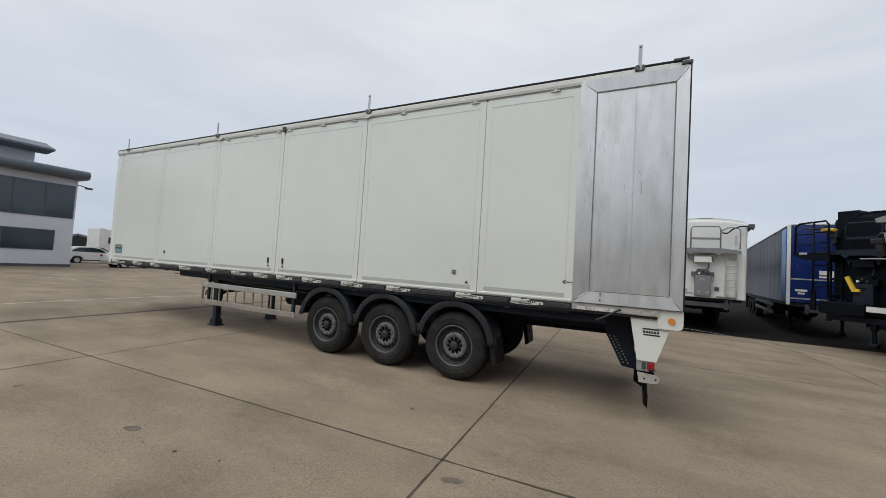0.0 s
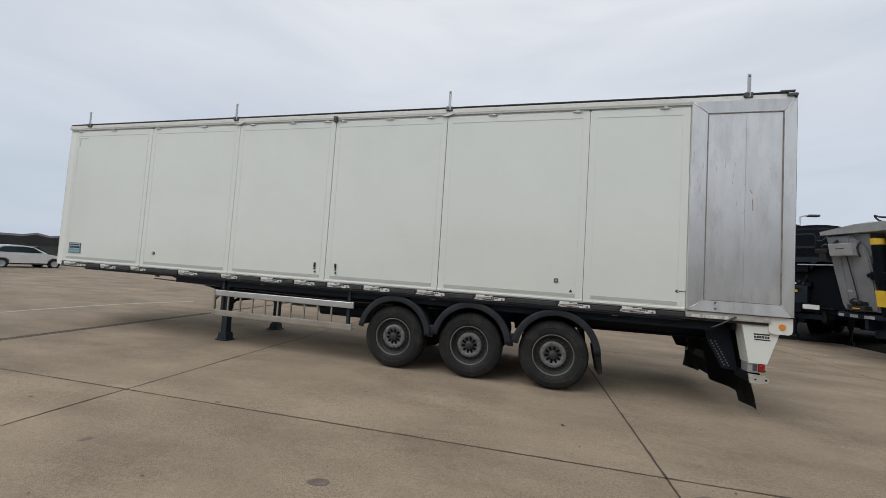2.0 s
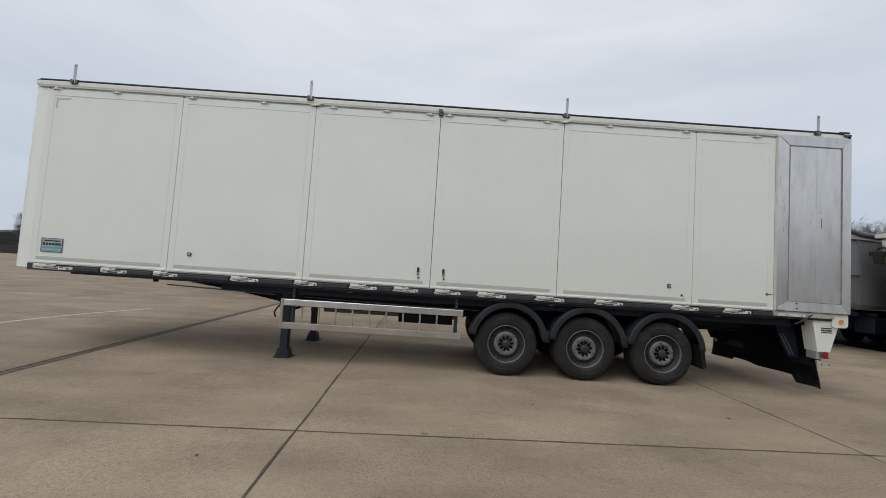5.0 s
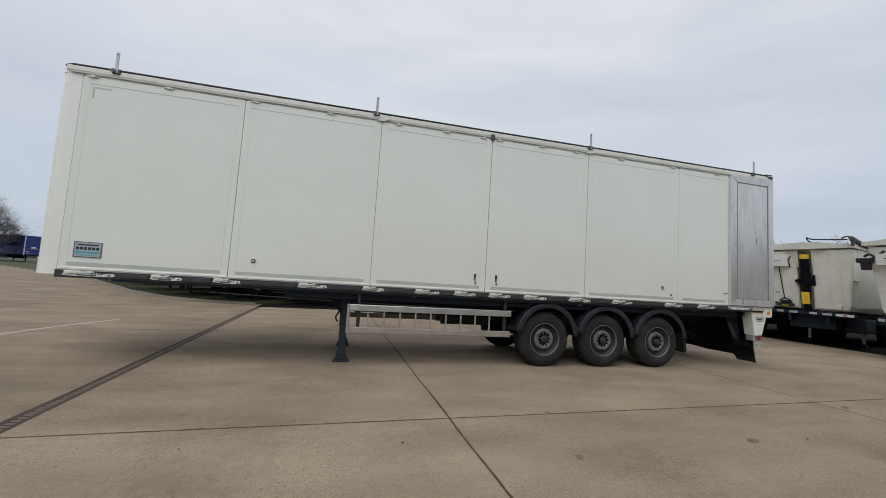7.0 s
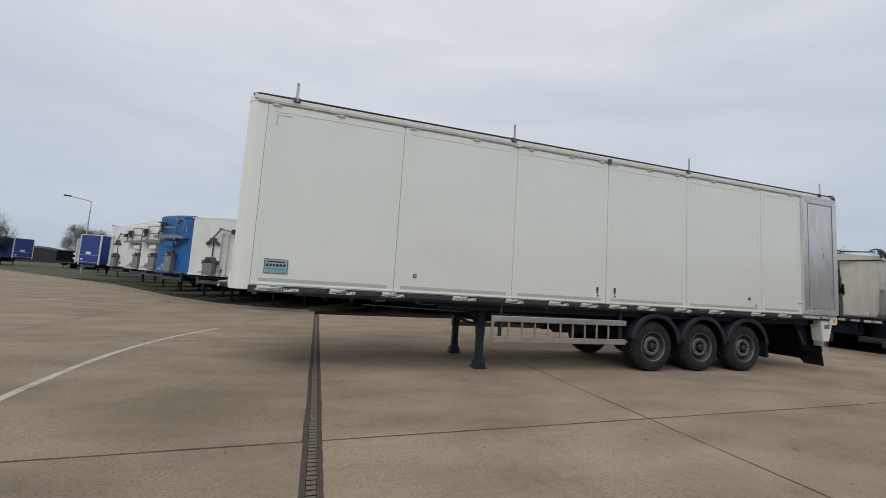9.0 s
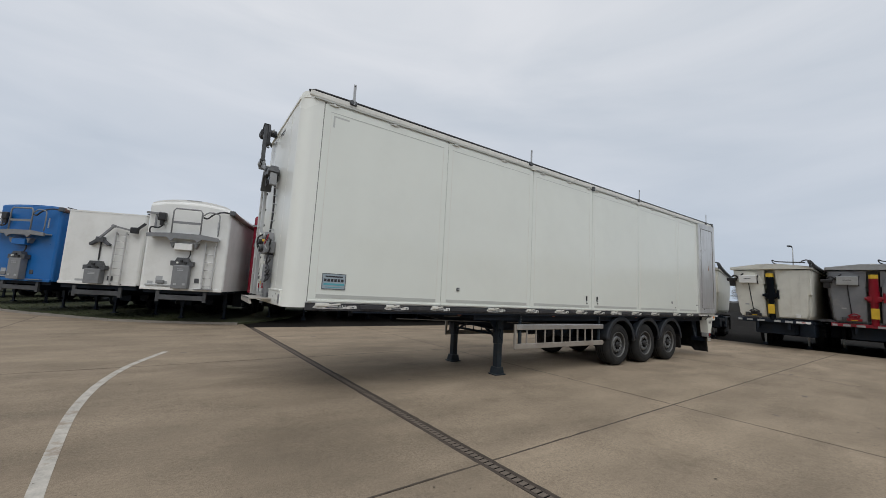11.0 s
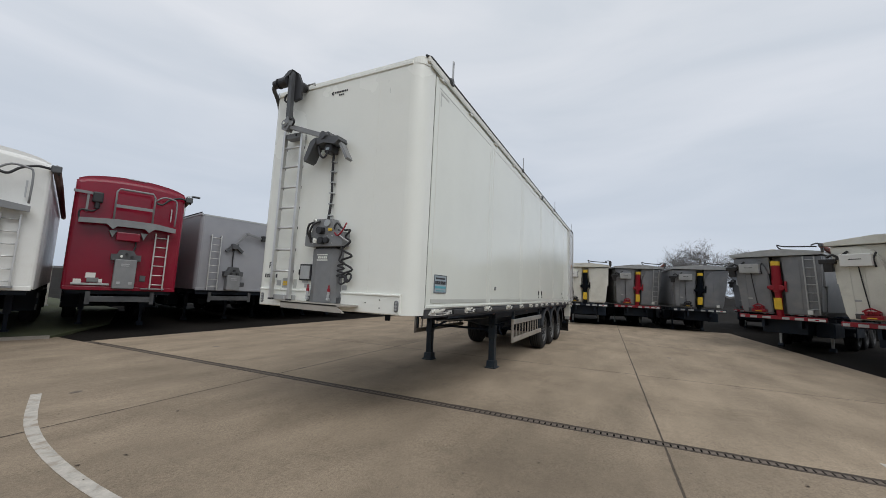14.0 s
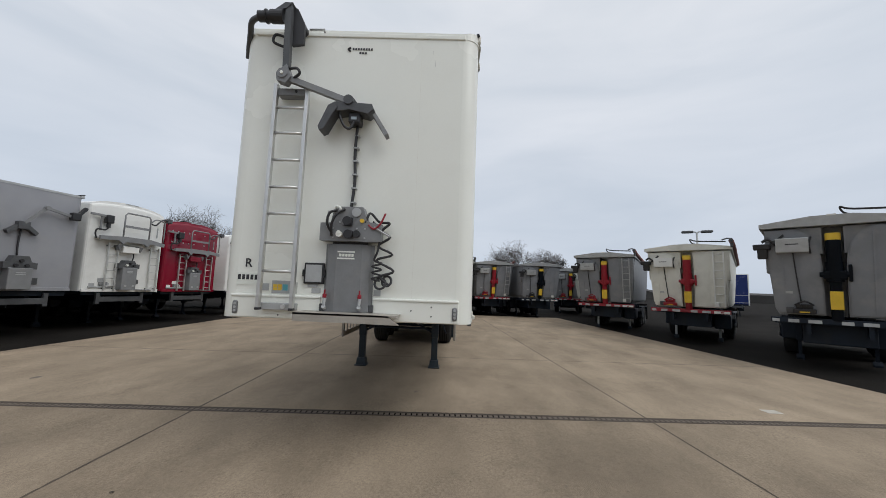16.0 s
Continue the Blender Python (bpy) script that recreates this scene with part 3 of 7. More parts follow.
for quad in ([(PX0, PZ0), (PX1, PZ0), (IX1, IZ0), (IX0, IZ0)], [(PX1, PZ1), (PX0, PZ1), (IX0, IZ1), (IX1, IZ1)], [(PX0, PZ1), (PX0, PZ0), (IX0, IZ0), (IX0, IZ1)], [(PX1, PZ0), (PX1, PZ1), (IX1, IZ1), (IX1, IZ0)]):
    made("frame_side", lambda b: frame_member(b, quad, -0.055, -0.038), STAIN, plate)
made("weld_bead", lambda b: [tube(b, [(PX0 + 0.01, -0.055, PZ0 + 0.01), (IX0, -0.038, IZ0)], 0.006, 6, 0), tube(b, [(PX1 - 0.01, -0.055, PZ0 + 0.01), (IX1, -0.038, IZ0)], 0.006, 6, 0), tube(b, [(PX0 + 0.01, -0.055, PZ1 - 0.01), (IX0, -0.038, IZ1)], 0.006, 6, 0), tube(b, [(PX1 - 0.01, -0.055, PZ1 - 0.01), (IX1, -0.038, IZ1)], 0.006, 6, 0)], ALU, plate)
boxes("gasket", SEAL, plate, [(IX0 - 0.007, IX0 + 0.005, -0.044, -0.02, IZ0, IZ1), (IX1 - 0.005, IX1 + 0.007, -0.044, -0.02, IZ0, IZ1), (IX0, IX1, -0.042, -0.02, IZ0 - 0.003, IZ0 + 0.004), (IX0, IX1, -0.044, -0.02, IZ1 - 0.006, IZ1 + 0.006)], 0.0, "rusty brown seam line")
boxes("centre_sheet", STAIN, plate, [(IX0, 13.106, -0.032, 0.018, IZ0, IZ1), (13.1085, IX1, -0.032, 0.018, IZ0, IZ1)], 0.0, "scratched stainless sheet")
rngp = random.Random(8)


def scratches(b):
    for k in range(22):
        x, z = rngp.uniform(IX0 + 0.04, IX1 - 0.05), rngp.gauss(3.2, 0.36)
        ln, ang = rngp.uniform(0.015, 0.11), rngp.gauss(1.57, 0.25)
        beam(b, (x, -0.0325, z), (x + ln * math.cos(ang), -0.0325, z + ln * math.sin(ang)), 0.004, 0.002 + 0.004 * rngp.random(), (0, 1, 0))
    for k in range(7):
        z = rngp.uniform(2.6, 3.6)
        x = PX0 + rngp.uniform(0.03, 0.15)
        beam(b, (x, -0.0535, z), (x, -0.0535, z + rngp.uniform(0.03, 0.15)), 0.004, 0.006, (0, 1, 0))


scr = made("scratched_patch", scratches, mat("dull_scratch_brown", (0.55, 0.53, 0.50), 0.5, 0.6, 0.3, 20), plate)
tagged(scr, kind="stuff")
made("rust_streak", lambda b: [beam(b, (13.20, -0.033, 2.79), (13.195, -0.033, 2.95), 0.004, 0.014, (0, 1, 0)), beam(b, (13.19, -0.033, 3.03), (13.16, -0.033, 3.08), 0.004, 0.006, (0, 1, 0))], RUST, plate)
made("rivet", lambda b: [cyl(b, (x, -0.062, z), (x, -0.03, z), 0.011, 8) for x, z in ((12.78, 1.52), (12.78, 1.44))], DKGREY, plate)
boxes("rear_post", BLACK, trailer, [(13.62, L + 0.02, 0.0, 0.10, 1.385, 4.36), (13.62, L + 0.02, W - 0.10, W, 1.385, 4.36)], 0.01, "black rear corner post")
made("rear_top_bracket", lambda b: [box(b, 13.58, 13.70, -0.035, 0.05, 4.37, 4.415, 0.010), tube(b, [(13.50, -0.02, 4.44), (13.66, -0.02, 4.44)], 0.018, 8, 0)], DKGREY, trailer)
bx("rear_seal", BLACK, trailer, 13.675, 13.693, -0.030, 0.05, 1.40, 4.37, 0.008)
boxes("rear_door", CREAM, trailer, [(13.66, L + 0.015, 0.10, 1.265, 1.35, 4.33), (13.66, L + 0.015, 1.275, W - 0.10, 1.35, 4.33)], 0.008)

# rear skirt below the plate
made("rear_rail", lambda b: [box(b, 12.44, 13.44, -0.03, 0.06, 1.298, 1.386, 0.008)], DIRTYRAIL, trailer)
boxes("rail_stud", DIRTYRAIL, trailer, [(x - 0.02, x + 0.02, -0.04, -0.028, 1.315, 1.355) for x in (12.62, 13.02, 13.22, 13.38)], 0.006)
bx("rail_latch", GALV, trailer, 12.50, 12.95, -0.038, -0.028, 1.30, 1.345, 0.004)
made("crank_lever", lambda b: tube(b, [(12.74, -0.07, 1.185), (12.86, -0.08, 1.25), (12.99, -0.08, 1.335), (13.02, -0.07, 1.345)], 0.013, 8, 4), BLACK, trailer)
for y0, y1 in ((0.03, 0.25), (W - 0.25, W - 0.03)):
    br = made("rear_bracket", lambda b: prism(b, [(13.13, 1.28), (13.60, 1.28), (13.43, 0.75), (13.22, 0.75)], y0, y1, "y"), FRONTWHITE, trailer, "white tapered rear corner bracket")
    if y0 < 1:
        boxes("maker_bar", INK, br, [(13.27, 13.45, 0.0265, 0.031, 1.130, 1.148), (13.28, 13.46, 0.0265, 0.031, 1.060, 1.076)] + [(13.275 + 0.030 * k, 13.298 + 0.030 * k, 0.0265, 0.031, 1.088, 1.118) for k in range(6)])
    mk = made("marker_plate", lambda b: prism(b, [(13.425, 1.375), (13.69, 1.375), (13.69, 1.215), (13.678, 1.180), (13.645, 1.162), (13.47, 1.160), (13.435, 1.172), (13.425, 1.20)], y0 - 0.035, y0 - 0.004, "y"), FRONTWHITE, trailer)
    made("amber_marker", lambda b: cyl(b, (13.568, y0 - 0.05, 1.262), (13.568, y0 - 0.03, 1.262), 0.038, 18), AMBER, mk)
    tl = bx("tail_light", LTGREY, trailer, 13.22, 13.36, y0 + 0.02, y1 - 0.02, 0.62, 0.755, 0.012)
    bx("red_lamp", REDLENS, tl, 13.335, 13.415, y0 + 0.005, y1 - 0.03, 0.635, 0.745, 0.015)
    bx("lamp_inset", DKGREY, tl, 13.275, 13.325, y0 + 0.010, y0 + 0.03, 0.645, 0.735, 0.006)
    bx("lamp_wire_loop", HOSE, tl, 13.36, 13.42, y0 + 0.0, y0 + 0.02, 0.645, 0.665, 0.006)
    made("bumper_end", lambda b: prism(b, [(13.23, 0.605), (13.34, 0.595), (13.43, 0.585), (13.465, 0.565), (13.472, 0.535), (13.455, 0.500), (13.41, 0.487), (13.25, 0.482)], y0 + 0.02, y0 + 0.045, "y"), DIRTYRAIL, trailer)
    each("plate_hole", [lambda b, x=x: cyl(b, (x, y0 + 0.0165, 0.535), (x, y0 + 0.03, 0.535), 0.012, 10) for x in (13.31, 13.43)], DARKHOLE, trailer)
made("under_bumper", lambda b: box(b, 13.30, 13.42, 0.16, W - 0.16, 0.46, 0.60, 0.01), CHASSIS, trailer)
each("perforated_bracket", [lambda b, y=y: prism(b, [(12.79, 1.24), (13.12, 1.24), (13.24, 0.56), (13.05, 0.58), (12.85, 0.98)], y, y + 0.025, "y") for y in (0.36, W - 0.36)], CHASSIS, trailer)
each("bracket_hole", [lambda b, x=x, z=z: cyl(b, (x, 0.352, z), (x, 0.358, z), 0.010, 8) for x, z in [(12.90 + 0.019 * k, 0.955 - 0.036 * k) for k in range(10)] + [(12.955 + 0.019 * k, 0.950 - 0.036 * k) for k in range(10)]], MIDGREY, trailer)


def rear_flap(b):
    """A heavy rubber curtain hung across the rear, with a notched lower edge."""
    top, n = 1.20, 24
    rows = []
    for k in range(n + 1):
        y = 0.10 + (W - 0.20) * k / n
        low = 0.12 if y < 0.52 else 0.17 if y > W - 0.60 else 0.23
        low += 0.025 * noise.noise((y * 2.0, 0, 3))
        rows.append([(13.30 + (0.02 + 0.035 * s) * math.sin(4 * y) + 0.035 * math.sin(7 * s + 9 * y) - 0.06 * (1 - s), y, top + (low - top) * s) for s in (0, 0.3, 0.6, 0.85, 1.0)])
    vs = [[b.verts.new(p) for p in r] for r in rows]
    for a, c in zip(vs, vs[1:]):
        for i in range(4):
            b.faces.new((a[i], a[i + 1], c[i + 1], c[i])).smooth = True
    bmesh.ops.solidify(b, geom=b.faces[:], thickness=0.012)


made("rubber_flap", rear_flap, RUBBER, trailer, "black rubber sheet hanging across the rear")

# chassis
for y in (0.72, W - 0.84):
    def ibeam(b):
        prof = [(2.5, 1.235), (13.3, 1.235), (13.3, 0.95), (5.2, 0.86), (4.3, 0.90), (3.3, 1.08), (2.5, 1.18)]
        prism(b, prof, y + 0.05, y + 0.07, "y")
        prism(b, [(2.5, 1.235), (13.3, 1.235), (13.3, 1.215), (2.5, 1.215)], y, y + 0.12, "y")
        prism(b, [(13.3, 0.95), (5.2, 0.86), (4.3, 0.90), (3.3, 1.08), (2.5, 1.18), (2.5, 1.16), (3.3, 1.06), (4.3, 0.88), (5.2, 0.84), (13.3, 0.93)], y, y + 0.12, "y")
    made("chassis_beam", ibeam, CHASSIS, trailer)
for k in range(22):
    x = 1.1 + 0.57 * k
    bx("cross_member", CHASSIS, trailer, x, x + 0.05, 0.165, W - 0.06, 1.15 if x > 2.9 else 1.235, 1.262)
bx("side_channel", CHASSIS, trailer, 3.3, 12.85, 0.13, 0.16, 1.125, 1.261)
bx("floor_underside", CHASSIS, trailer, 0.45, 13.55, 0.06, W - 0.06, 1.262, 1.36)
bx("fifth_wheel_plate", CHASSIS, trailer, 0.9, 2.4, 0.55, W - 0.55, 1.232, 1.262, 0.01)
made("kingpin", lambda b: cyl(b, (1.35, W / 2, 1.09), (1.35, W / 2, 1.20), 0.045, 14), CHASSIS, trailer)

# axles, wheels and mudguards
mat_rim_edge = mat("silver_rim_edge", (0.14, 0.14, 0.135), 0.55, 0.1, 0.2, 10, dirt=(0.09, 0.085, 0.08), dscale=8, damt=0.6)
AX = (8.09, 9.405, 10.712)


def wheel_parts(cx, flip):
    """One wide single wheel with its rim, nuts and hub; flip puts the outer face on the far side."""
    yo = 0.105 if not flip else W - 0.105
    s = 1 if not flip else -1
    z = 0.53
    w = thing("wheel", pose(0, 0, 0), "", "")
    w.parent = trailer
    made("tyre", lambda b: lathe(b, [(s * h, r) for h, r in ((0.055, 0.300), (0.012, 0.318), (0.0, 0.36), (0.004, 0.43), (0.024, 0.485), (0.050, 0.512), (0.085, 0.524), (0.30, 0.524), (0.34, 0.512), (0.37, 0.47), (0.385, 0.38), (0.36, 0.30), (0.30, 0.28), (0.10, 0.285))], (cx, yo, z), 48), TYRE, w)
    made("tread_groove", lambda b: [lathe(b, [(s * h, 0.505), (s * h, 0.5255), (s * (h + 0.012), 0.5255), (s * (h + 0.012), 0.505)], (cx, yo, z), 48) for h in (0.13, 0.19, 0.25)], DARKHOLE, w)
    made("sidewall_ring", lambda b: [lathe(b, [(s * 0.0012, 0.405), (s * -0.004, 0.412), (s * -0.004, 0.418), (s * 0.004, 0.425)], (cx, yo, z), 48)], TYRE, w)
    rim = made("rim", lambda b: lathe(b, [(s * h, r) for h, r in ((0.040, 0.300), (0.085, 0.272), (0.10, 0.245), (0.085, 0.215), (0.075, 0.190), (0.075, 0.03))], (cx, yo, z), 40), RIMM, w)
    made("rim_edge", lambda b: lathe(b, [(s * h, r) for h, r in ((0.045, 0.318), (0.014, 0.314), (0.010, 0.306), (0.014, 0.299), (0.042, 0.297))], (cx, yo, z), 48), mat_rim_edge, w)
    each("rim_hole", [lambda b, a=a: cyl(b, (cx + 0.228 * math.cos(a), yo + s * 0.066, z + 0.228 * math.sin(a)), (cx + 0.228 * math.cos(a), yo + s * 0.10, z + 0.228 * math.sin(a)), 0.015, 10) for a in [2 * math.pi * k / 20 for k in range(20)]], BLACK, w)
    made("hub", lambda b: lathe(b, [(s * h, r) for h, r in ((0.076, 0.200), (0.052, 0.196), (0.046, 0.186), (0.046, 0.132), (0.058, 0.126), (0.058, 0.01))], (cx, yo, z), 32), HUBM, w)
    each("wheel_nut", [lambda b, a=a: cyl(b, (cx + 0.162 * math.cos(a), yo + s * 0.020, z + 0.162 * math.sin(a)), (cx + 0.162 * math.cos(a), yo + s * 0.05, z + 0.162 * math.sin(a)), 0.017, 6) for a in [2 * math.pi * (k + 0.5) / 10 for k in range(10)]], HUBM, w)
    each("hub_cap_slot", [lambda b, a=a: beam(b, (cx + 0.074 * math.cos(a), yo + s * 0.050, z + 0.074 * math.sin(a)), (cx + 0.124 * math.cos(a), yo + s * 0.050, z + 0.124 * math.sin(a)), 0.029, 0.024, (0, 1, 0)) for a in [2 * math.pi * (k + 0.2) / 10 for k in range(10)]], DARKHOLE, w)
    made("hub_cap", lambda b: lathe(b, [(s * h, r) for h, r in ((0.07, 0.070), (0.026, 0.067), (0.016, 0.056), (0.014, 0.005))], (cx, yo, z), 24), HUBCAP, w)
    return w


def guard_parts(cx, flip):
    y0, y1 = (0.04, 0.50) if not flip else (W - 0.50, W - 0.04)

    def arch(b):
        """A shell with a rolled outer lip, swept over the wheel."""
        out, back = (y0, 1) if not flip else (y1, -1)
        prof = [(0.46, 0.634), (0.05, 0.657), (0.014, 0.654), (0.003, 0.646), (0.0, 0.636), (0.0, 0.562), (0.003, 0.555), (0.012, 0.553), (0.020, 0.600), (0.03, 0.632), (0.46, 0.620)]
        prev = None
        for q in range(4, 177, 6):
            c, n = math.cos(radians(q)), math.sin(radians(q))
            cur = [b.verts.new((cx + 0.02 + r * c, out + back * d, 0.585 + r * n)) for d, r in prof]
            for i in range(len(prof) if prev else 0):
                j = (i + 1) % len(prof)
                b.faces.new((prev[i], prev[j], cur[j], cur[i])).smooth = True
            if prev is None:
                b.faces.new(cur[::-1])
            prev = cur
        b.faces.new(prev)
        bmesh.ops.recalc_face_normals(b, faces=b.faces[:])
    g = made("mudguard", arch, GUARD, trailer)
    made("mudguard_stay", lambda b: [tube(b, [(cx, (y0 + y1) / 2, 1.20), (cx, W / 2 - (0.5 if not flip else -0.5), 1.15)], 0.02, 8, 0)], CHASSIS, g)


for flip in (False, True):
    for cx in AX:
        wheel_parts(cx, flip)
        guard_parts(cx, flip)
    y0, y1 = (0.08, 0.50) if not flip else (W - 0.50, W - 0.08)
    made("mud_flap", lambda b: prism(b, [(11.28, 0.72), (11.37, 0.72), (11.42, 0.36), (11.36, 0.33)], y0, y1, "y"), RUBBER, trailer)
    boxes("guard_joint", GUARD, trailer, [(x - 0.05, x + 0.05, y0, y0 + 0.04, 0.60, 0.80) for x in ((AX[0] + AX[1]) / 2, (AX[1] + AX[2]) / 2)], 0.01)
for cx in AX:
    made("axle", lambda b: [cyl(b, (cx, 0.40, 0.53), (cx, W - 0.40, 0.53), 0.07, 16), cyl(b, (cx - 0.1, 0.75, 0.80), (cx - 0.1, 0.75, 1.0), 0.13, 16), cyl(b, (cx - 0.1, W - 0.75, 0.80), (cx - 0.1, W - 0.75, 1.0), 0.13, 16), box(b, cx - 0.5, cx + 0.1, 0.70, 0.80, 0.60, 0.72), box(b, cx - 0.5, cx + 0.1, W - 0.80, W - 0.70, 0.60, 0.72)], CHASSIS, trailer)
made("air_tank", lambda b: [cyl(b, (6.2, 0.95, 0.80), (7.2, 0.95, 0.80), 0.14, 20), cyl(b, (6.2, 1.45, 0.80), (7.2, 1.45, 0.80), 0.14, 20)], CHASSIS, trailer)
made("brake_pipe", lambda b: [tube(b, [(2.0, 0.70, 1.10), (4.0, 0.68, 1.05), (7.0, 0.68, 1.00), (9.0, 0.70, 1.02)], 0.012, 6, 4), tube(b, [(3.0, 0.66, 1.16), (7.5, 0.66, 1.12)], 0.010, 6, 0)], MIDGREY, trailer)
for x in (5.45, 2.9, 8.78, 11.55):
    bx("side_marker_lamp", MARKER, trailer, x - 0.04, x + 0.04, 0.03, 0.05, 1.215, 1.245, 0.006)

# landing legs
for y in (0.50, 2.03):
    leg = made("landing_leg", lambda b: [box(b, 4.205, 4.355, y - 0.075, y + 0.075, 0.62, 1.23, 0.012), box(b, 4.215, 4.345, y - 0.065, y + 0.065, 0.13, 0.62, 0.010)], LEGPAINT, trailer)
    made("foot", lambda b: [prism(b, [(4.165, 0.022), (4.395, 0.022), (4.385, 0.07), (4.365, 0.155), (4.195, 0.155), (4.175, 0.07)], y - 0.09, y + 0.09, "y"), box(b, 4.14, 4.42, y - 0.12, y + 0.12, 0.0, 0.024, 0.006)], LEGPAINT, leg)
    made("leg_gusset", lambda b: [prism(b, [(4.36, 1.2), (4.62, 1.2), (4.36, 0.85)], y - 0.01, y + 0.01, "y"), prism(b, [(4.20, 1.2), (3.94, 1.2), (4.20, 0.85)], y - 0.01, y + 0.01, "y")], CHASSIS, leg)
made("leg_brace", lambda b: [tube(b, [(4.28, 0.5, 0.80), (4.28, 2.03, 0.80)], 0.025, 10, 0), beam(b, (4.28, 0.56, 0.72), (4.28, 1.25, 1.10), 0.04, 0.04), beam(b, (4.28, 1.97, 0.72), (4.28, 1.25, 1.10), 0.04, 0.04)], CHASSIS, trailer)
made("leg_crank", lambda b: tube(b, [(4.22, 0.42, 0.92), (4.20, 0.34, 0.90), (4.14, 0.30, 0.80), (4.18, 0.26, 0.72)], 0.014, 8, 3), CHASSIS, trailer)

# side guards of aluminium rails and thin uprights
for y in (0.06, W - 0.10):
    sg = thing("side_guard", pose(0, 0, 0), "", "")
    sg.parent = trailer
    sg["label"] = "aluminium side guard with thin uprights"
    bx("guard_rail", ALU, sg, 4.37, 7.34, y, y + 0.035, 0.940, 1.050, 0.012)
    # lower rail has the ground's reflection in its colour, upper rail has none
    bx("guard_rail", GUARDALU, sg, 4.37, 7.33, y, y + 0.035, 0.558, 0.668, 0.012)
    bx("guard_end", GUARDALU, sg, 4.325, 4.375, y - 0.002, y + 0.05, 0.556, 1.052, 0.014)
    for k in range(9):
        x = 4.68 + 0.2785 * k
        bx("upright", GUARDALU, sg, x - 0.013, x + 0.013, y + 0.010, y + 0.034, 0.66, 0.945)
    for x in (4.52, 7.225):
        hg = bx("hanger", LEGPAINT, sg, x - 0.030, x + 0.030, y + 0.036, y + 0.09, 0.60, 1.26, 0.006)
        each("hanger_hole", [lambda b, z=z: cyl(b, (x, y + 0.033, z), (x, y + 0.05, z), 0.009, 8) for z in (1.10, 1.15, 1.20)], MIDGREY, hg)
    made("rail_bolt", lambda b: [tube(b, [(7.33, y + 0.02, 0.615), (7.395, y + 0.02, 0.617)], 0.009, 8, 0), cyl(b, (7.345, y + 0.02, 0.615), (7.355, y + 0.02, 0.615), 0.020, 8)], GUARDALU, sg)


# ---- front wall fittings of the box trailers, shared with the same kind in the row ----
def ladder(parent, x, y0, y1, z0, z1, n, material=ALU, r=0.020):
    """A ladder standing off a wall that lies in the plane x = const and faces -x."""
    ld = thing("ladder", pose(0, 0, 0), "", "")
    ld.parent = parent
    for y in (y0, y1):
        bx("stile", material, ld, x - 0.028, x + 0.028, y - 0.018, y + 0.018, z0, z1, 0.005)
    for k in range(n):
        z = z0 + (z1 - z0) * (k + 0.55) / n
        made("rung", lambda b: tube(b, [(x, y0, z), (x, y1, z)], 0.014, 8, 0), material, ld)
    boxes("standoff", DKGREY, ld, [(x + 0.02, 0.02, y - 0.012, y + 0.012, z - 0.02, z + 0.02) for y in (y0, y1) for z in (z0 + 0.06, z1 - 0.08)])
    return ld


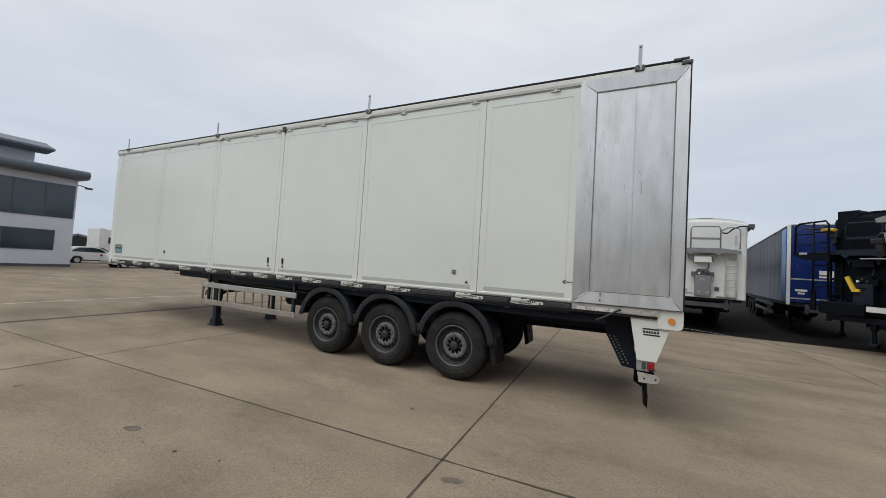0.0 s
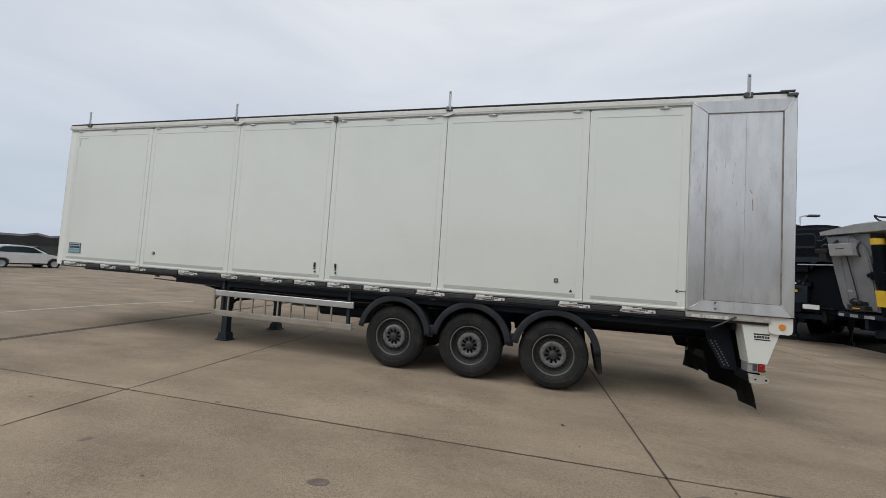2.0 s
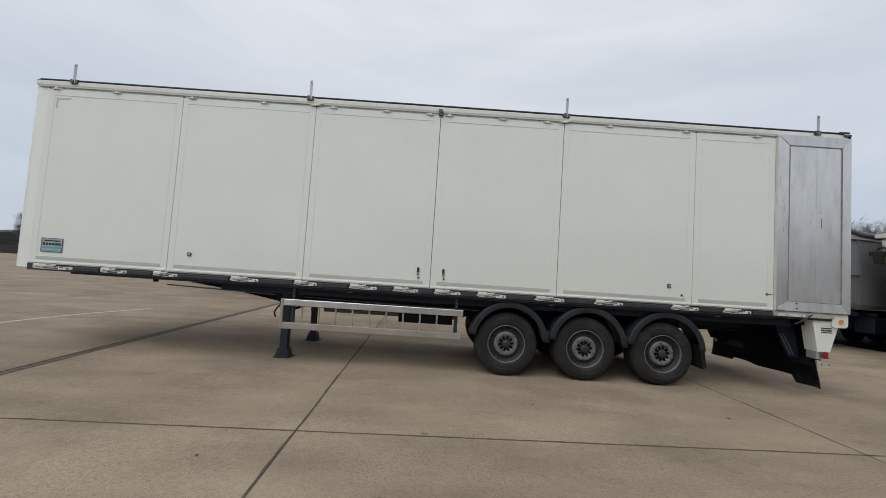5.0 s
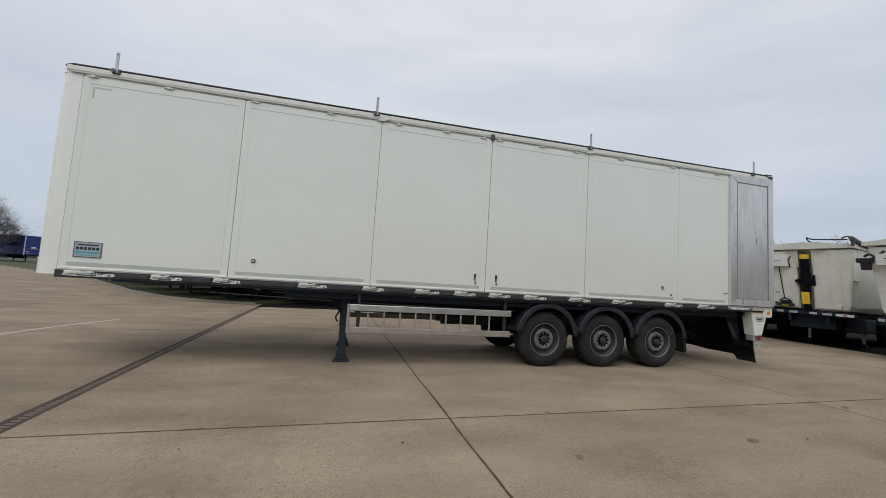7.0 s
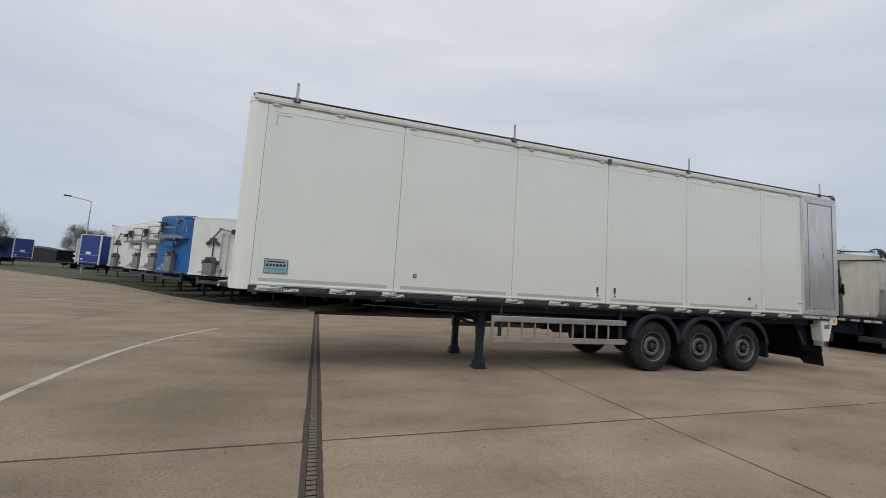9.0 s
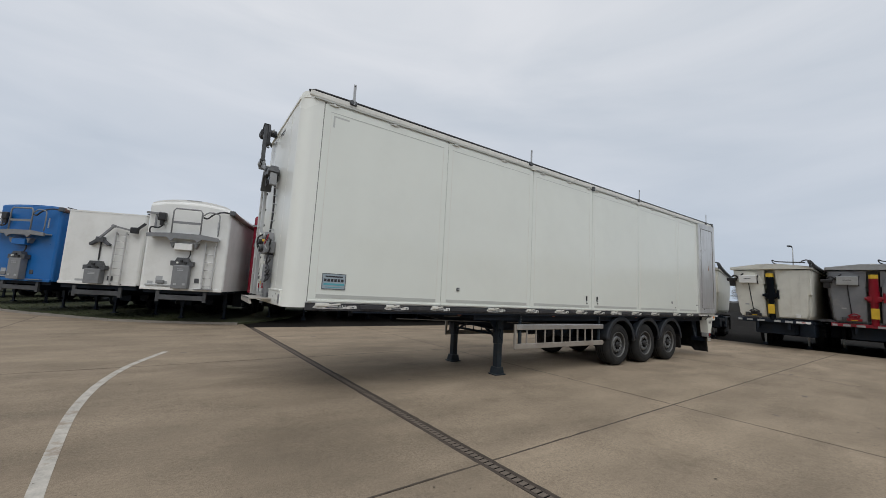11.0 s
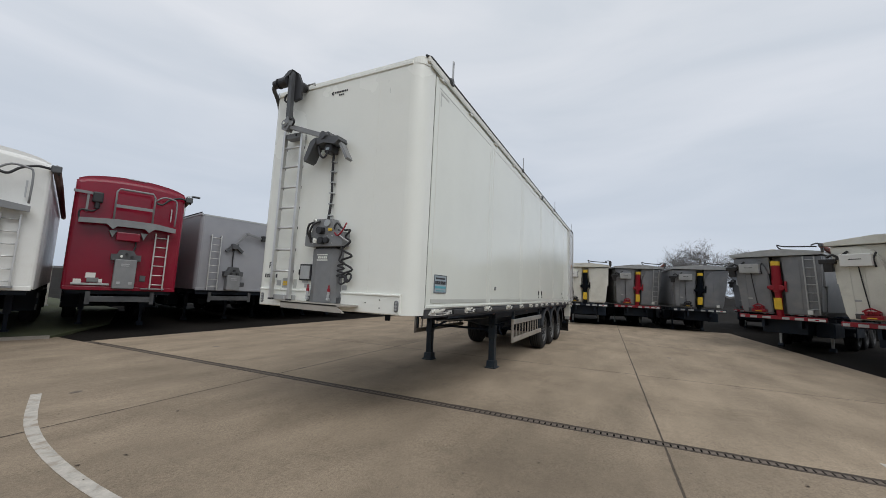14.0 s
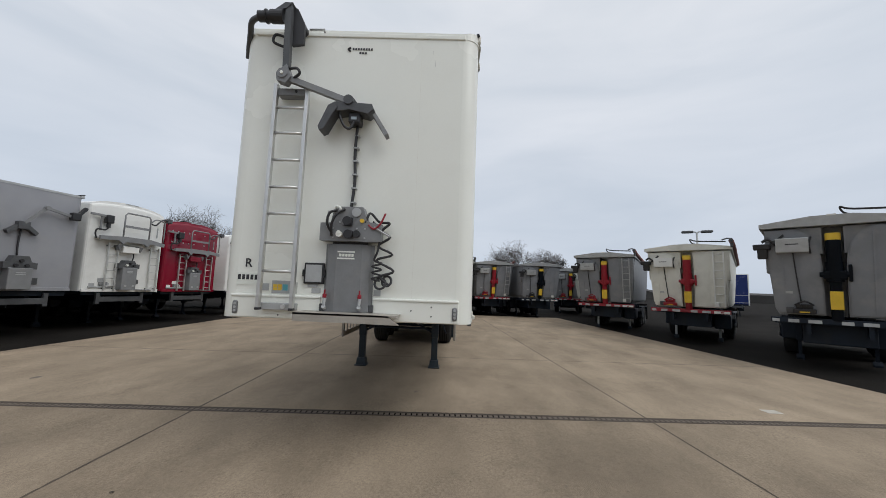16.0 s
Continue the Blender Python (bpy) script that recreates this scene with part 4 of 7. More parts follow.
def box_front(parent):
    """Ladder, sheeting arm, cable, hydraulic cabinet and hoses on the front wall of the main trailer (wall at x = 0)."""
    ld = thing("ladder", pose(0, 0, 0), "", "")
    ld.parent = parent
    for y in (1.765, 2.09):
        bx("stile", ALU, ld, -0.14, -0.085, y - 0.019, y + 0.019, 1.40, 3.68, 0.006)
        bx("stile_foot", BLACK, ld, -0.145, -0.08, y - 0.022, y + 0.022, 1.385, 1.41, 0.006)
        for z in (1.76, 2.04, 2.33, 2.60, 2.88, 3.16, 3.43):
            bx("standoff", BLACK, ld, -0.085, -0.07, y - 0.010, y + 0.010, z - 0.018, z + 0.018)
    for z in (1.76, 2.04, 2.33, 2.60, 2.88, 3.16, 3.43):
        made("rung", lambda b: tube(b, [(-0.112, 1.77, z), (-0.112, 2.085, z)], 0.015, 8, 0), ALU, ld)
    bx("ladder_top_plate", MIDGREY, ld, -0.12, -0.02, 1.79, 2.07, 3.56, 3.635, 0.006)
    made("plate_bolt", lambda b: cyl(b, (-0.13, 1.88, 3.60), (-0.118, 1.88, 3.60), 0.014, 10), BLACK, ld)
    bx("ladder_foot_plate", LTGREY, ld, -0.08, -0.02, 1.74, 2.10, 1.385, 1.455, 0.006)
    made("foot_bolt", lambda b: cyl(b, (-0.095, 1.86, 1.42), (-0.078, 1.86, 1.42), 0.022, 12), ALU, ld)
    arm = thing("sheeting_arm", pose(0, 0, 0), "", "")
    arm.parent = parent
    made("upright_arm", lambda b: [beam(b, (-0.19, 1.965, 3.76), (-0.19, 1.985, 4.50), 0.062, 0.062, (0, 1, 0))], DKGREY, arm)
    made("motor_plate", lambda b: prism(b, [(1.83, 4.10), (1.95, 4.08), (2.00, 4.48), (1.96, 4.51), (1.91, 4.48), (1.83, 4.32)], -0.16, -0.12, "x"), BLACK, arm)
    made("arm_cap", lambda b: prism(b, [(1.94, 4.50), (2.02, 4.50), (2.12, 4.42), (2.12, 4.40), (2.0, 4.44)], -0.23, -0.13, "x"), DKGREY, arm)
    made("motor", lambda b: [cyl(b, (-0.20, 2.03, 4.36), (-0.20, 2.16, 4.36), 0.068, 18), cyl(b, (-0.20, 2.15, 4.36), (-0.20, 2.29, 4.36), 0.055, 18), cyl(b, (-0.20, 2.20, 4.36), (-0.20, 2.215, 4.36), 0.07, 18)], BLACK, arm)
    made("gear_housing", lambda b: cyl(b, (-0.14, 1.90, 4.32), (-0.02, 1.90, 4.32), 0.06, 16), BLACK, arm)
    made("motor_hose", lambda b: tube(b, [(-0.20, 2.28, 4.36), (-0.13, 2.40, 4.35), (0.0, 2.48, 4.30), (0.10, 2.54, 4.22), (0.16, 2.57, 4.12)], 0.030, 10, 6), DKGREY, arm)
    made("shaft_pin", lambda b: tube(b, [(-0.1, 1.80, 4.30), (-0.1, 1.64, 4.305), (-0.1, 1.64, 4.27)], 0.010, 8, 0), LTGREY, arm)
    made("wire_loop", lambda b: tube(b, [(-0.1, 2.03, 4.20), (-0.12, 2.14, 4.22), (-0.12, 2.16, 4.14), (-0.1, 2.06, 4.10)], 0.014, 8, 5), HOSE, arm)
    made("elbow", lambda b: [cyl(b, (-0.25, 1.985, 3.73), (-0.13, 1.985, 3.73), 0.05, 16), prism(b, [(1.90, 3.70), (1.95, 3.83), (2.05, 3.74), (2.04, 3.66), (1.95, 3.63)], -0.235, -0.145, "x")], MIDGREY, arm)
    made("elbow_bolt", lambda b: cyl(b, (-0.262, 1.985, 3.73), (-0.248, 1.985, 3.73), 0.016, 10), FRONTWHITE, arm)
    made("lower_arm", lambda b: beam(b, (-0.19, 1.97, 3.71), (-0.15, 1.30, 3.48), 0.052, 0.058), MIDGREY, arm)
    made("arm_joint", lambda b: [cyl(b, (-0.22, 1.315, 3.485), (-0.06, 1.315, 3.485), 0.048, 16)], DKGREY, arm)
    made("elbow_wire", lambda b: tube(b, [(-0.2, 1.93, 3.80), (-0.24, 1.84, 3.78), (-0.24, 1.81, 3.73), (-0.2, 1.88, 3.70)], 0.014, 8, 5), HOSE, arm)
    cradle = thing("arm_cradle", pose(0, 0, 0), "", "")
    cradle.parent = parent
    made("cradle_bracket", lambda b: [prism(b, [(1.22, 3.41), (1.22, 3.46), (1.30, 3.56), (1.38, 3.54), (1.44, 3.43), (1.44, 3.41)], -0.14, -0.02, "x")], DKGREY, cradle)
    made("cradle_plate", lambda b: [prism(b, [(1.06, 3.40), (1.08, 3.45), (1.44, 3.47), (1.50, 3.44), (1.46, 3.37), (1.30, 3.39), (1.12, 3.35)], -0.20, -0.03, "x")], DKGREY, cradle)
    made("cradle_wing", lambda b: [prism(b, [(1.44, 3.46), (1.51, 3.42), (1.60, 3.20), (1.585, 3.16), (1.54, 3.18), (1.46, 3.34), (1.42, 3.40)], -0.22, -0.06, "x")], DKGREY, cradle)
    made("cradle_arm", lambda b: [beam(b, (-0.12, 1.06, 3.36), (-0.14, 0.92, 3.14), 0.10, 0.035, (0, 1, 0))], MIDGREY, cradle)
    bx("cradle_box", BLACK, cradle, -0.16, -0.02, 1.20, 1.32, 3.27, 3.38, 0.015)
    bx("cradle_label", PLATEBLUE, cradle, -0.166, -0.158, 1.235, 1.29, 3.30, 3.33)
    made("cradle_loop", lambda b: tube(b, [(-0.16, 1.42, 3.38), (-0.18, 1.36, 3.24), (-0.17, 1.30, 3.20), (-0.15, 1.26, 3.28)], 0.013, 8, 5), HOSE, cradle)
    cable = made("cable", lambda b: tube(b, [(-0.06, 1.245, 3.28), (-0.04, 1.26, 3.0), (-0.04, 1.245, 2.7), (-0.05, 1.265, 2.40)], 0.016, 8, 5), HOSE, parent)
    for z in (2.47, 2.62, 2.76, 2.90, 3.04, 3.17):
        bx("cable_tie", LTGREY, cable, -0.065, -0.005, 1.222, 1.275, z, z + 0.014)
    cab = thing("hydraulic_cabinet", pose(0, 0, 0), "", "")
    cab.parent = parent
    made("cabinet_door", lambda b: prism(b, [(0.0, 1.50), (-0.055, 1.46), (-0.085, 1.37), (-0.085, 1.12), (-0.055, 1.04), (0.0, 1.01)][::-1], 1.39, 2.05), MIDGREY, cab)
    made("cabinet_foot", lambda b: [box(b, -0.05, 0.0, 1.46, 1.52, 1.39, 1.46, 0.004), box(b, -0.05, 0.0, 0.99, 1.05, 1.39, 1.46, 0.004)], DKGREY, cab)
    boxes("cabinet_bar", FRONTWHITE, cab, [(-0.089, -0.083, 1.19, 1.36, z, z + 0.014) for z in (1.968, 1.902)] + [(-0.089, -0.083, 1.20 + 0.03 * q, 1.222 + 0.03 * q, 1.928, 1.955) for q in range(5)])
    made("cabinet_shadow_gap", lambda b: box(b, -0.06, 0.0, 1.08, 1.42, 2.052, 2.075), BLACK, cab)
    made("coupling_plate", lambda b: prism(b, [(0.93, 2.08), (1.06, 2.075), (1.40, 2.075), (1.53, 2.08), (1.53, 2.25), (1.43, 2.255), (1.41, 2.36), (1.36, 2.415), (1.12, 2.415), (1.07, 2.27), (0.93, 2.25)], -0.14, -0.01, "x"), MIDGREY, cab)
    made("round_coupling", lambda b: [cyl(b, (-0.21, 1.255, 2.265), (-0.13, 1.255, 2.265), 0.044, 18), box(b, -0.17, -0.13, 1.215, 1.295, 2.225, 2.305, 0.005)], BLACK, cab)
    made("oval_coupling", lambda b: [cyl(b, (-0.19, 1.245, 2.14), (-0.13, 1.245, 2.14), 0.042, 16), box(b, -0.18, -0.13, 1.205, 1.285, 2.10, 2.18, 0.015)], BLACK, cab)
    made("small_coupling", lambda b: cyl(b, (-0.18, 1.165, 2.145), (-0.13, 1.165, 2.145), 0.034, 14), BLACK, cab)
    made("white_coupling", lambda b: [cyl(b, (-0.18, 1.335, 2.14), (-0.13, 1.335, 2.14), 0.030, 14), cyl(b, (-0.19, 1.335, 2.155), (-0.17, 1.335, 2.155), 0.018, 10)], FRONTWHITE, cab)
    made("brass_coupling", lambda b: [cyl(b, (-0.17, 1.12, 2.275), (-0.13, 1.12, 2.275), 0.02, 10)], YELLOW, cab)
    made("dial", lambda b: [cyl(b, (-0.155, 1.18, 2.36), (-0.135, 1.18, 2.36), 0.045, 18)], LTGREY, cab)
    made("hook", lambda b: tube(b, [(-0.16, 1.35, 2.36), (-0.18, 1.33, 2.39), (-0.17, 1.37, 2.41), (-0.15, 1.39, 2.38)], 0.012, 8, 4), FRONTWHITE, cab)
    made("plate_bolt", lambda b: [cyl(b, (-0.148, y, z), (-0.138, y, z), 0.009, 8) for y, z in ((1.40, 2.11), (1.40, 2.20), (1.09, 2.11), (1.09, 2.20), (1.17, 2.20), (1.34, 2.26))], LTGREY, cab)
    each("loop_hose", [lambda b: tube(b, [(-0.14, 1.42, 2.16), (-0.19, 1.45, 2.24), (-0.19, 1.43, 2.34), (-0.17, 1.36, 2.37)], 0.013, 8, 6), lambda b: tube(b, [(-0.14, 1.30, 2.39), (-0.20, 1.35, 2.34), (-0.20, 1.40, 2.24), (-0.16, 1.41, 2.12)], 0.013, 8, 6)], HOSE, cab)
    made("steel_lever", lambda b: beam(b, (-0.17, 1.455, 2.20), (-0.19, 1.44, 2.36), 0.012, 0.022), LTGREY, cab)
    for y in (1.455, 1.115):
        hk = made("red_tap", lambda b: [box(b, -0.115, -0.092, y - 0.018, y + 0.018, 1.52, 1.56, 0.006), box(b, -0.112, -0.098, y - 0.006, y + 0.006, 1.555, 1.60)], REDRAM, cab)
        made("tap_body", lambda b: [cyl(b, (-0.105, y - 0.005, 1.52), (-0.11, y + 0.002, 1.455), 0.016, 10), cyl(b, (-0.12, y, 1.44), (-0.09, y, 1.425), 0.020, 12)], LTGREY, cab)

    def zigzag(b, pts, r):
        tube(b, pts, r, 6, 5)
    each("coiled_hose", [
        lambda b: zigzag(b, [(-0.13, 1.09, 2.26), (-0.12, 1.05, 2.36), (-0.09, 0.96, 2.28), (-0.09, 0.86, 2.27), (-0.09, 0.93, 2.19), (-0.09, 0.85, 2.13), (-0.09, 0.96, 2.04), (-0.08, 0.82, 1.96), (-0.09, 0.97, 1.90), (-0.08, 0.80, 1.80), (-0.09, 0.93, 1.74), (-0.08, 0.84, 1.66)], 0.013),
        lambda b: zigzag(b, [(-0.12, 1.02, 2.28), (-0.1, 0.95, 2.18), (-0.1, 0.96, 2.0), (-0.1, 0.99, 1.90), (-0.08, 0.92, 1.87), (-0.1, 1.01, 1.84), (-0.08, 0.92, 1.81), (-0.1, 1.01, 1.78), (-0.08, 0.92, 1.75), (-0.1, 1.01, 1.72), (-0.08, 0.93, 1.70)], 0.011),
        lambda b: tube(b, [(-0.09 + 0.02 * math.sin(q), 0.925 + 0.052 * math.cos(q), 1.675 + 0.052 * math.sin(q)) for q in [0.5 * k for k in range(22)]], 0.012, 6, 3),
        lambda b: tube(b, [(-0.07 + 0.02 * math.sin(q), 0.865 + 0.045 * math.cos(q), 1.70 + 0.05 * math.sin(q)) for q in [0.5 * k for k in range(14)]], 0.012, 6, 3)], HOSE, parent)
    made("red_cable", lambda b: tube(b, [(-0.14, 1.06, 2.24), (-0.15, 1.0, 2.20), (-0.14, 0.94, 2.26), (-0.12, 0.90, 2.36)], 0.010, 6, 5), REDRAM, parent)
    made("grey_cable", lambda b: tube(b, [(-0.14, 1.0, 2.22), (-0.15, 0.92, 2.17), (-0.14, 0.84, 2.13)], 0.010, 6, 5), LTGREY, parent)
    return cab


side_parts = set(trailer.children)
box_front(trailer)
boxes("front_sill", FRONTWHITE, trailer, [(-0.022, 0.02, 0.15, 1.00, 1.305, 1.512), (-0.022, 0.02, 1.52, W - 0.15, 1.305, 1.512)], 0.008)
boxes("sill_ledge", FRONTWHITE, trailer, [(-0.034, 0.01, 0.15, 1.00, 1.506, 1.532), (-0.034, 0.01, 1.52, W - 0.15, 1.506, 1.532)], 0.008)
# the plate's tan is the ground's reflection, put into its colour
made("step_plate", lambda b: [prism(b, [(0.70, 1.300), (1.67, 1.312), (1.67, 1.388), (0.80, 1.382)], -0.315, -0.285, "x"), prism(b, [(0.72, 1.384), (1.67, 1.390), (1.67, 1.372), (0.72, 1.366)], -0.315, 0.0, "x")], GROUNDTINT, trailer, "aluminium step plate jutting forward, tinted tan like the ground it reflects")
for y in (0.19, 2.36):
    mk = bx("front_marker", MIDGREY, trailer, -0.036, -0.01, y - 0.026, y + 0.026, 1.335, 1.465, 0.02)
    for z in (1.365, 1.40, 1.435):
        made("marker_lens", lambda b: cyl(b, (-0.041, y, z), (-0.034, y, z), 0.013, 10), LTGREY, mk)
for y, z in ((0.42, 1.46), (0.42, 1.37), (0.62, 1.42), (1.93, 1.335)):
    made("sill_bolt", lambda b: cyl(b, (-0.026, y, z), (-0.02, y, z), 0.008, 8), DKGREY, trailer)
dh = bx("document_frame", BLACK, trailer, -0.03, 0.004, 1.50, 1.70, 1.65, 1.86, 0.008, "black-framed clear document holder")
bx("document", LTGREY, dh, -0.036, -0.028, 1.52, 1.68, 1.67, 1.84)
bx("document_tab", LTGREY, dh, -0.012, -0.004, 1.56, 1.66, 1.62, 1.645)
boxes("document_clip", BLACK, dh, [(-0.034, -0.01, 1.485, 1.502, 1.72, 1.79), (-0.034, -0.01, 1.698, 1.715, 1.72, 1.79)], 0.004)
st = bx("instruction_sticker", LTGREY, trailer, -0.006, 0.004, 1.84, 2.02, 1.545, 1.672)
boxes("sticker_field", YELLOW, st, [(-0.0085, -0.0055, 1.965, 2.005, 1.60, 1.635), (-0.0085, -0.0055, 1.92, 1.96, 1.60, 1.635), (-0.0085, -0.0055, 1.965, 2.005, 1.575, 1.597), (-0.0085, -0.0055, 1.92, 1.96, 1.575, 1.597)])
bx("sticker_text", TEAL, st, -0.0085, -0.0055, 1.86, 1.91, 1.575, 1.635)
bx("grey_label", STRIP, trailer, -0.006, 0.004, 1.765, 1.82, 1.545, 1.66)
boxes("small_label", LTGREY, trailer, [(-0.006, 0.004, 2.05, 2.13, 1.57, 1.64), (-0.006, 0.004, 1.53, 1.62, 1.56, 1.61), (-0.006, 0.004, 0.93, 1.0, 1.55, 1.61)])
made("id_plate", lambda b: box(b, -0.005, 0.004, 2.12, 2.38, 1.62, 1.74), CREAM, trailer)
boxes("id_bar", INK, trailer, [(-0.0075, -0.0045, 2.13 + 0.042 * k, 2.158 + 0.042 * k, 1.672, 1.722) for k in range(6)])
rl = bpy.data.curves.new("letter_mark", "FONT")
rl.body, rl.size, rl.extrude, rl.offset = "R", 0.12, 0.001, 0.002
rlo = new("letter_mark", rl)
rlo.matrix_world = Matrix.Translation((-0.004, 2.31, 1.80)) @ Euler((radians(90), 0, radians(-90))).to_matrix().to_4x4()
rl.materials.append(INK)
rlo.parent = trailer
lg = made("crescent_logo", lambda b: tube(b, [(-0.004, 1.385, 4.175), (-0.004, 1.41, 4.155), (-0.004, 1.385, 4.135)], 0.010, 6, 4), INK, trailer)
boxes("logo_bar", INK, lg, [(-0.006, 0.003, 1.15 + 0.028 * k, 1.168 + 0.028 * k, 4.150, 4.172) for k in range(8)] + [(-0.006, 0.003, 1.21 + 0.03 * k, 1.23 + 0.03 * k, 4.108, 4.126) for k in range(3)])
made("wall_seam", lambda b: box(b, -0.0016, 0.003, 0.62, 0.622, 1.53, 4.20), OFFWHITE, trailer)
made("wall_scuff", lambda b: [box(b, -0.0018, 0.003, 0.47, 0.474, 3.98, 4.05), box(b, -0.0018, 0.003, 0.50, 0.503, 4.12, 4.16)], STRIP, trailer)

for o in trailer.children:               # all that is fixed to the front wall
    if o not in side_parts:
        o.location.x += FX


# ---- parked trailers round the yard ----
def facing(x, y, dx, dy):
    """The pose of a trailer whose front wall's foot is centred at (x, y) and faces (dx, dy)."""
    a = math.atan2(-dy, -dx)
    m = Matrix.Translation((x, y, 0)) @ Matrix.Rotation(a, 4, "Z")
    return m @ Matrix.Translation((0, -1.25, 0))


def running_gear(parent, length, metal=CHASSIS, legs=True, axles=3, bumper=True, leg_metal=CHASSIS, frame_metal=DKGREY):
    """Chassis beams, legs, axles and wheels under a parked trailer (front wall at x = 0, width 0 to 2.5)."""
    boxes("chassis_beam", metal, parent, [(0.3, length - 0.2, y, y + 0.1, 0.85, 1.2) for y in (0.75, 1.65)])
    boxes("cross_member", metal, parent, [(x, x + 0.08, 0.1, 2.4, 1.08, 1.2) for x in (0.1, 1.0, 2.0, 3.0)])
    if bumper:
        made("front_frame", lambda b: [box(b, 0.02, 0.10, 0.55, 1.95, 0.86, 1.02, 0.01), box(b, 0.02, 0.10, 0.5, 0.6, 0.80, 1.15), box(b, 0.02, 0.10, 1.9, 2.0, 0.80, 1.15)], frame_metal, parent)
    if legs:
        for y in (0.5, 2.0):
            lg = bx("landing_leg", CHASSIS, parent, 2.35, 2.50, y - 0.07, y + 0.07, 0.50, 1.1, 0.01)
            bx("inner_tube", leg_metal, lg, 2.39, 2.46, y - 0.04, y + 0.04, 0.08, 0.52)
            made("foot", lambda b: prism(b, [(2.32, -0.035), (2.53, -0.035), (2.53, 0.02), (2.47, 0.10), (2.38, 0.10), (2.32, 0.02)], y - 0.09, y + 0.09, "y"), CHASSIS, lg)
    # rails, boxes and wings added to block light from the sides underneath
    for y in (0.02, 2.45):
        sg = boxes("side_guard_rail", DKGREY if metal is CHASSIS else metal, parent, [(3.0, length - 5.0, y, y + 0.03, z, z + 0.14) for z in (0.55, 0.88)], 0.01)
        bx("side_locker", metal, parent, 3.4, 4.6, min(y, 2.0), min(y, 2.0) + 0.48, 0.50, 1.08, 0.02)
        made("wing", lambda b: prism(b, [(length - 5.0, 0.85), (length - 4.75, 1.06), (length - 1.0, 1.06), (length - 0.75, 0.85), (length - 0.75, 0.80), (length - 1.05, 1.02), (length - 4.7, 1.02), (length - 5.0, 0.80)], min(y, 2.04), min(y, 2.04) + 0.44, "y"), GUARD, parent)
    # tank and suspension boxes also added, filling the underside so it stays dark
    made("air_tank", lambda b: cyl(b, (2.9, 1.25, 0.72), (4.4, 1.25, 0.72), 0.17, 16), metal, parent)
    made("suspension", lambda b: [box(b, length - 4.9, length - 1.0, y, y + 0.10, 0.55, 0.95) for y in (0.7, 1.7)], metal, parent)
    # unseen sheet added across the tail to keep light out from behind
    bx("rear_flap", RUBBER, parent, length - 0.16, length - 0.14, 0.05, 2.45, 0.22, 1.15)
    for k in range(axles):
        cx = length - 4.2 + 1.31 * k
        made("axle", lambda b: cyl(b, (cx, 0.3, 0.5), (cx, 2.2, 0.5), 0.07, 10), metal, parent)
        for y in (0.08, 2.06):
            w = made("wheel", lambda b: lathe(b, [(0, 0.30), (0.0, 0.40), (0.05, 0.51), (0.31, 0.51), (0.36, 0.40), (0.36, 0.30)], (cx, y, 0.49), 24), TYRE, parent)
            made("rim", lambda b: lathe(b, [(-0.004, 0.30), (0.05, 0.26), (0.06, 0.16), (0.02, 0.13), (0.02, 0.02)], (cx, y, 0.49), 20), RIMM, w)


def domed(b, x0, x1, w0, w1, z0, zs, zc, n=14):
    """A box with a domed top between x0 and x1."""
    pts = [(w0, z0)] + [(w0 + (w1 - w0) * k / n, zs + (zc - zs) * (1 - (2 * k / n - 1) ** 2) ** 0.7) for k in range(n + 1)] + [(w1, z0)]
    prism(b, pts, x0, x1, "x")


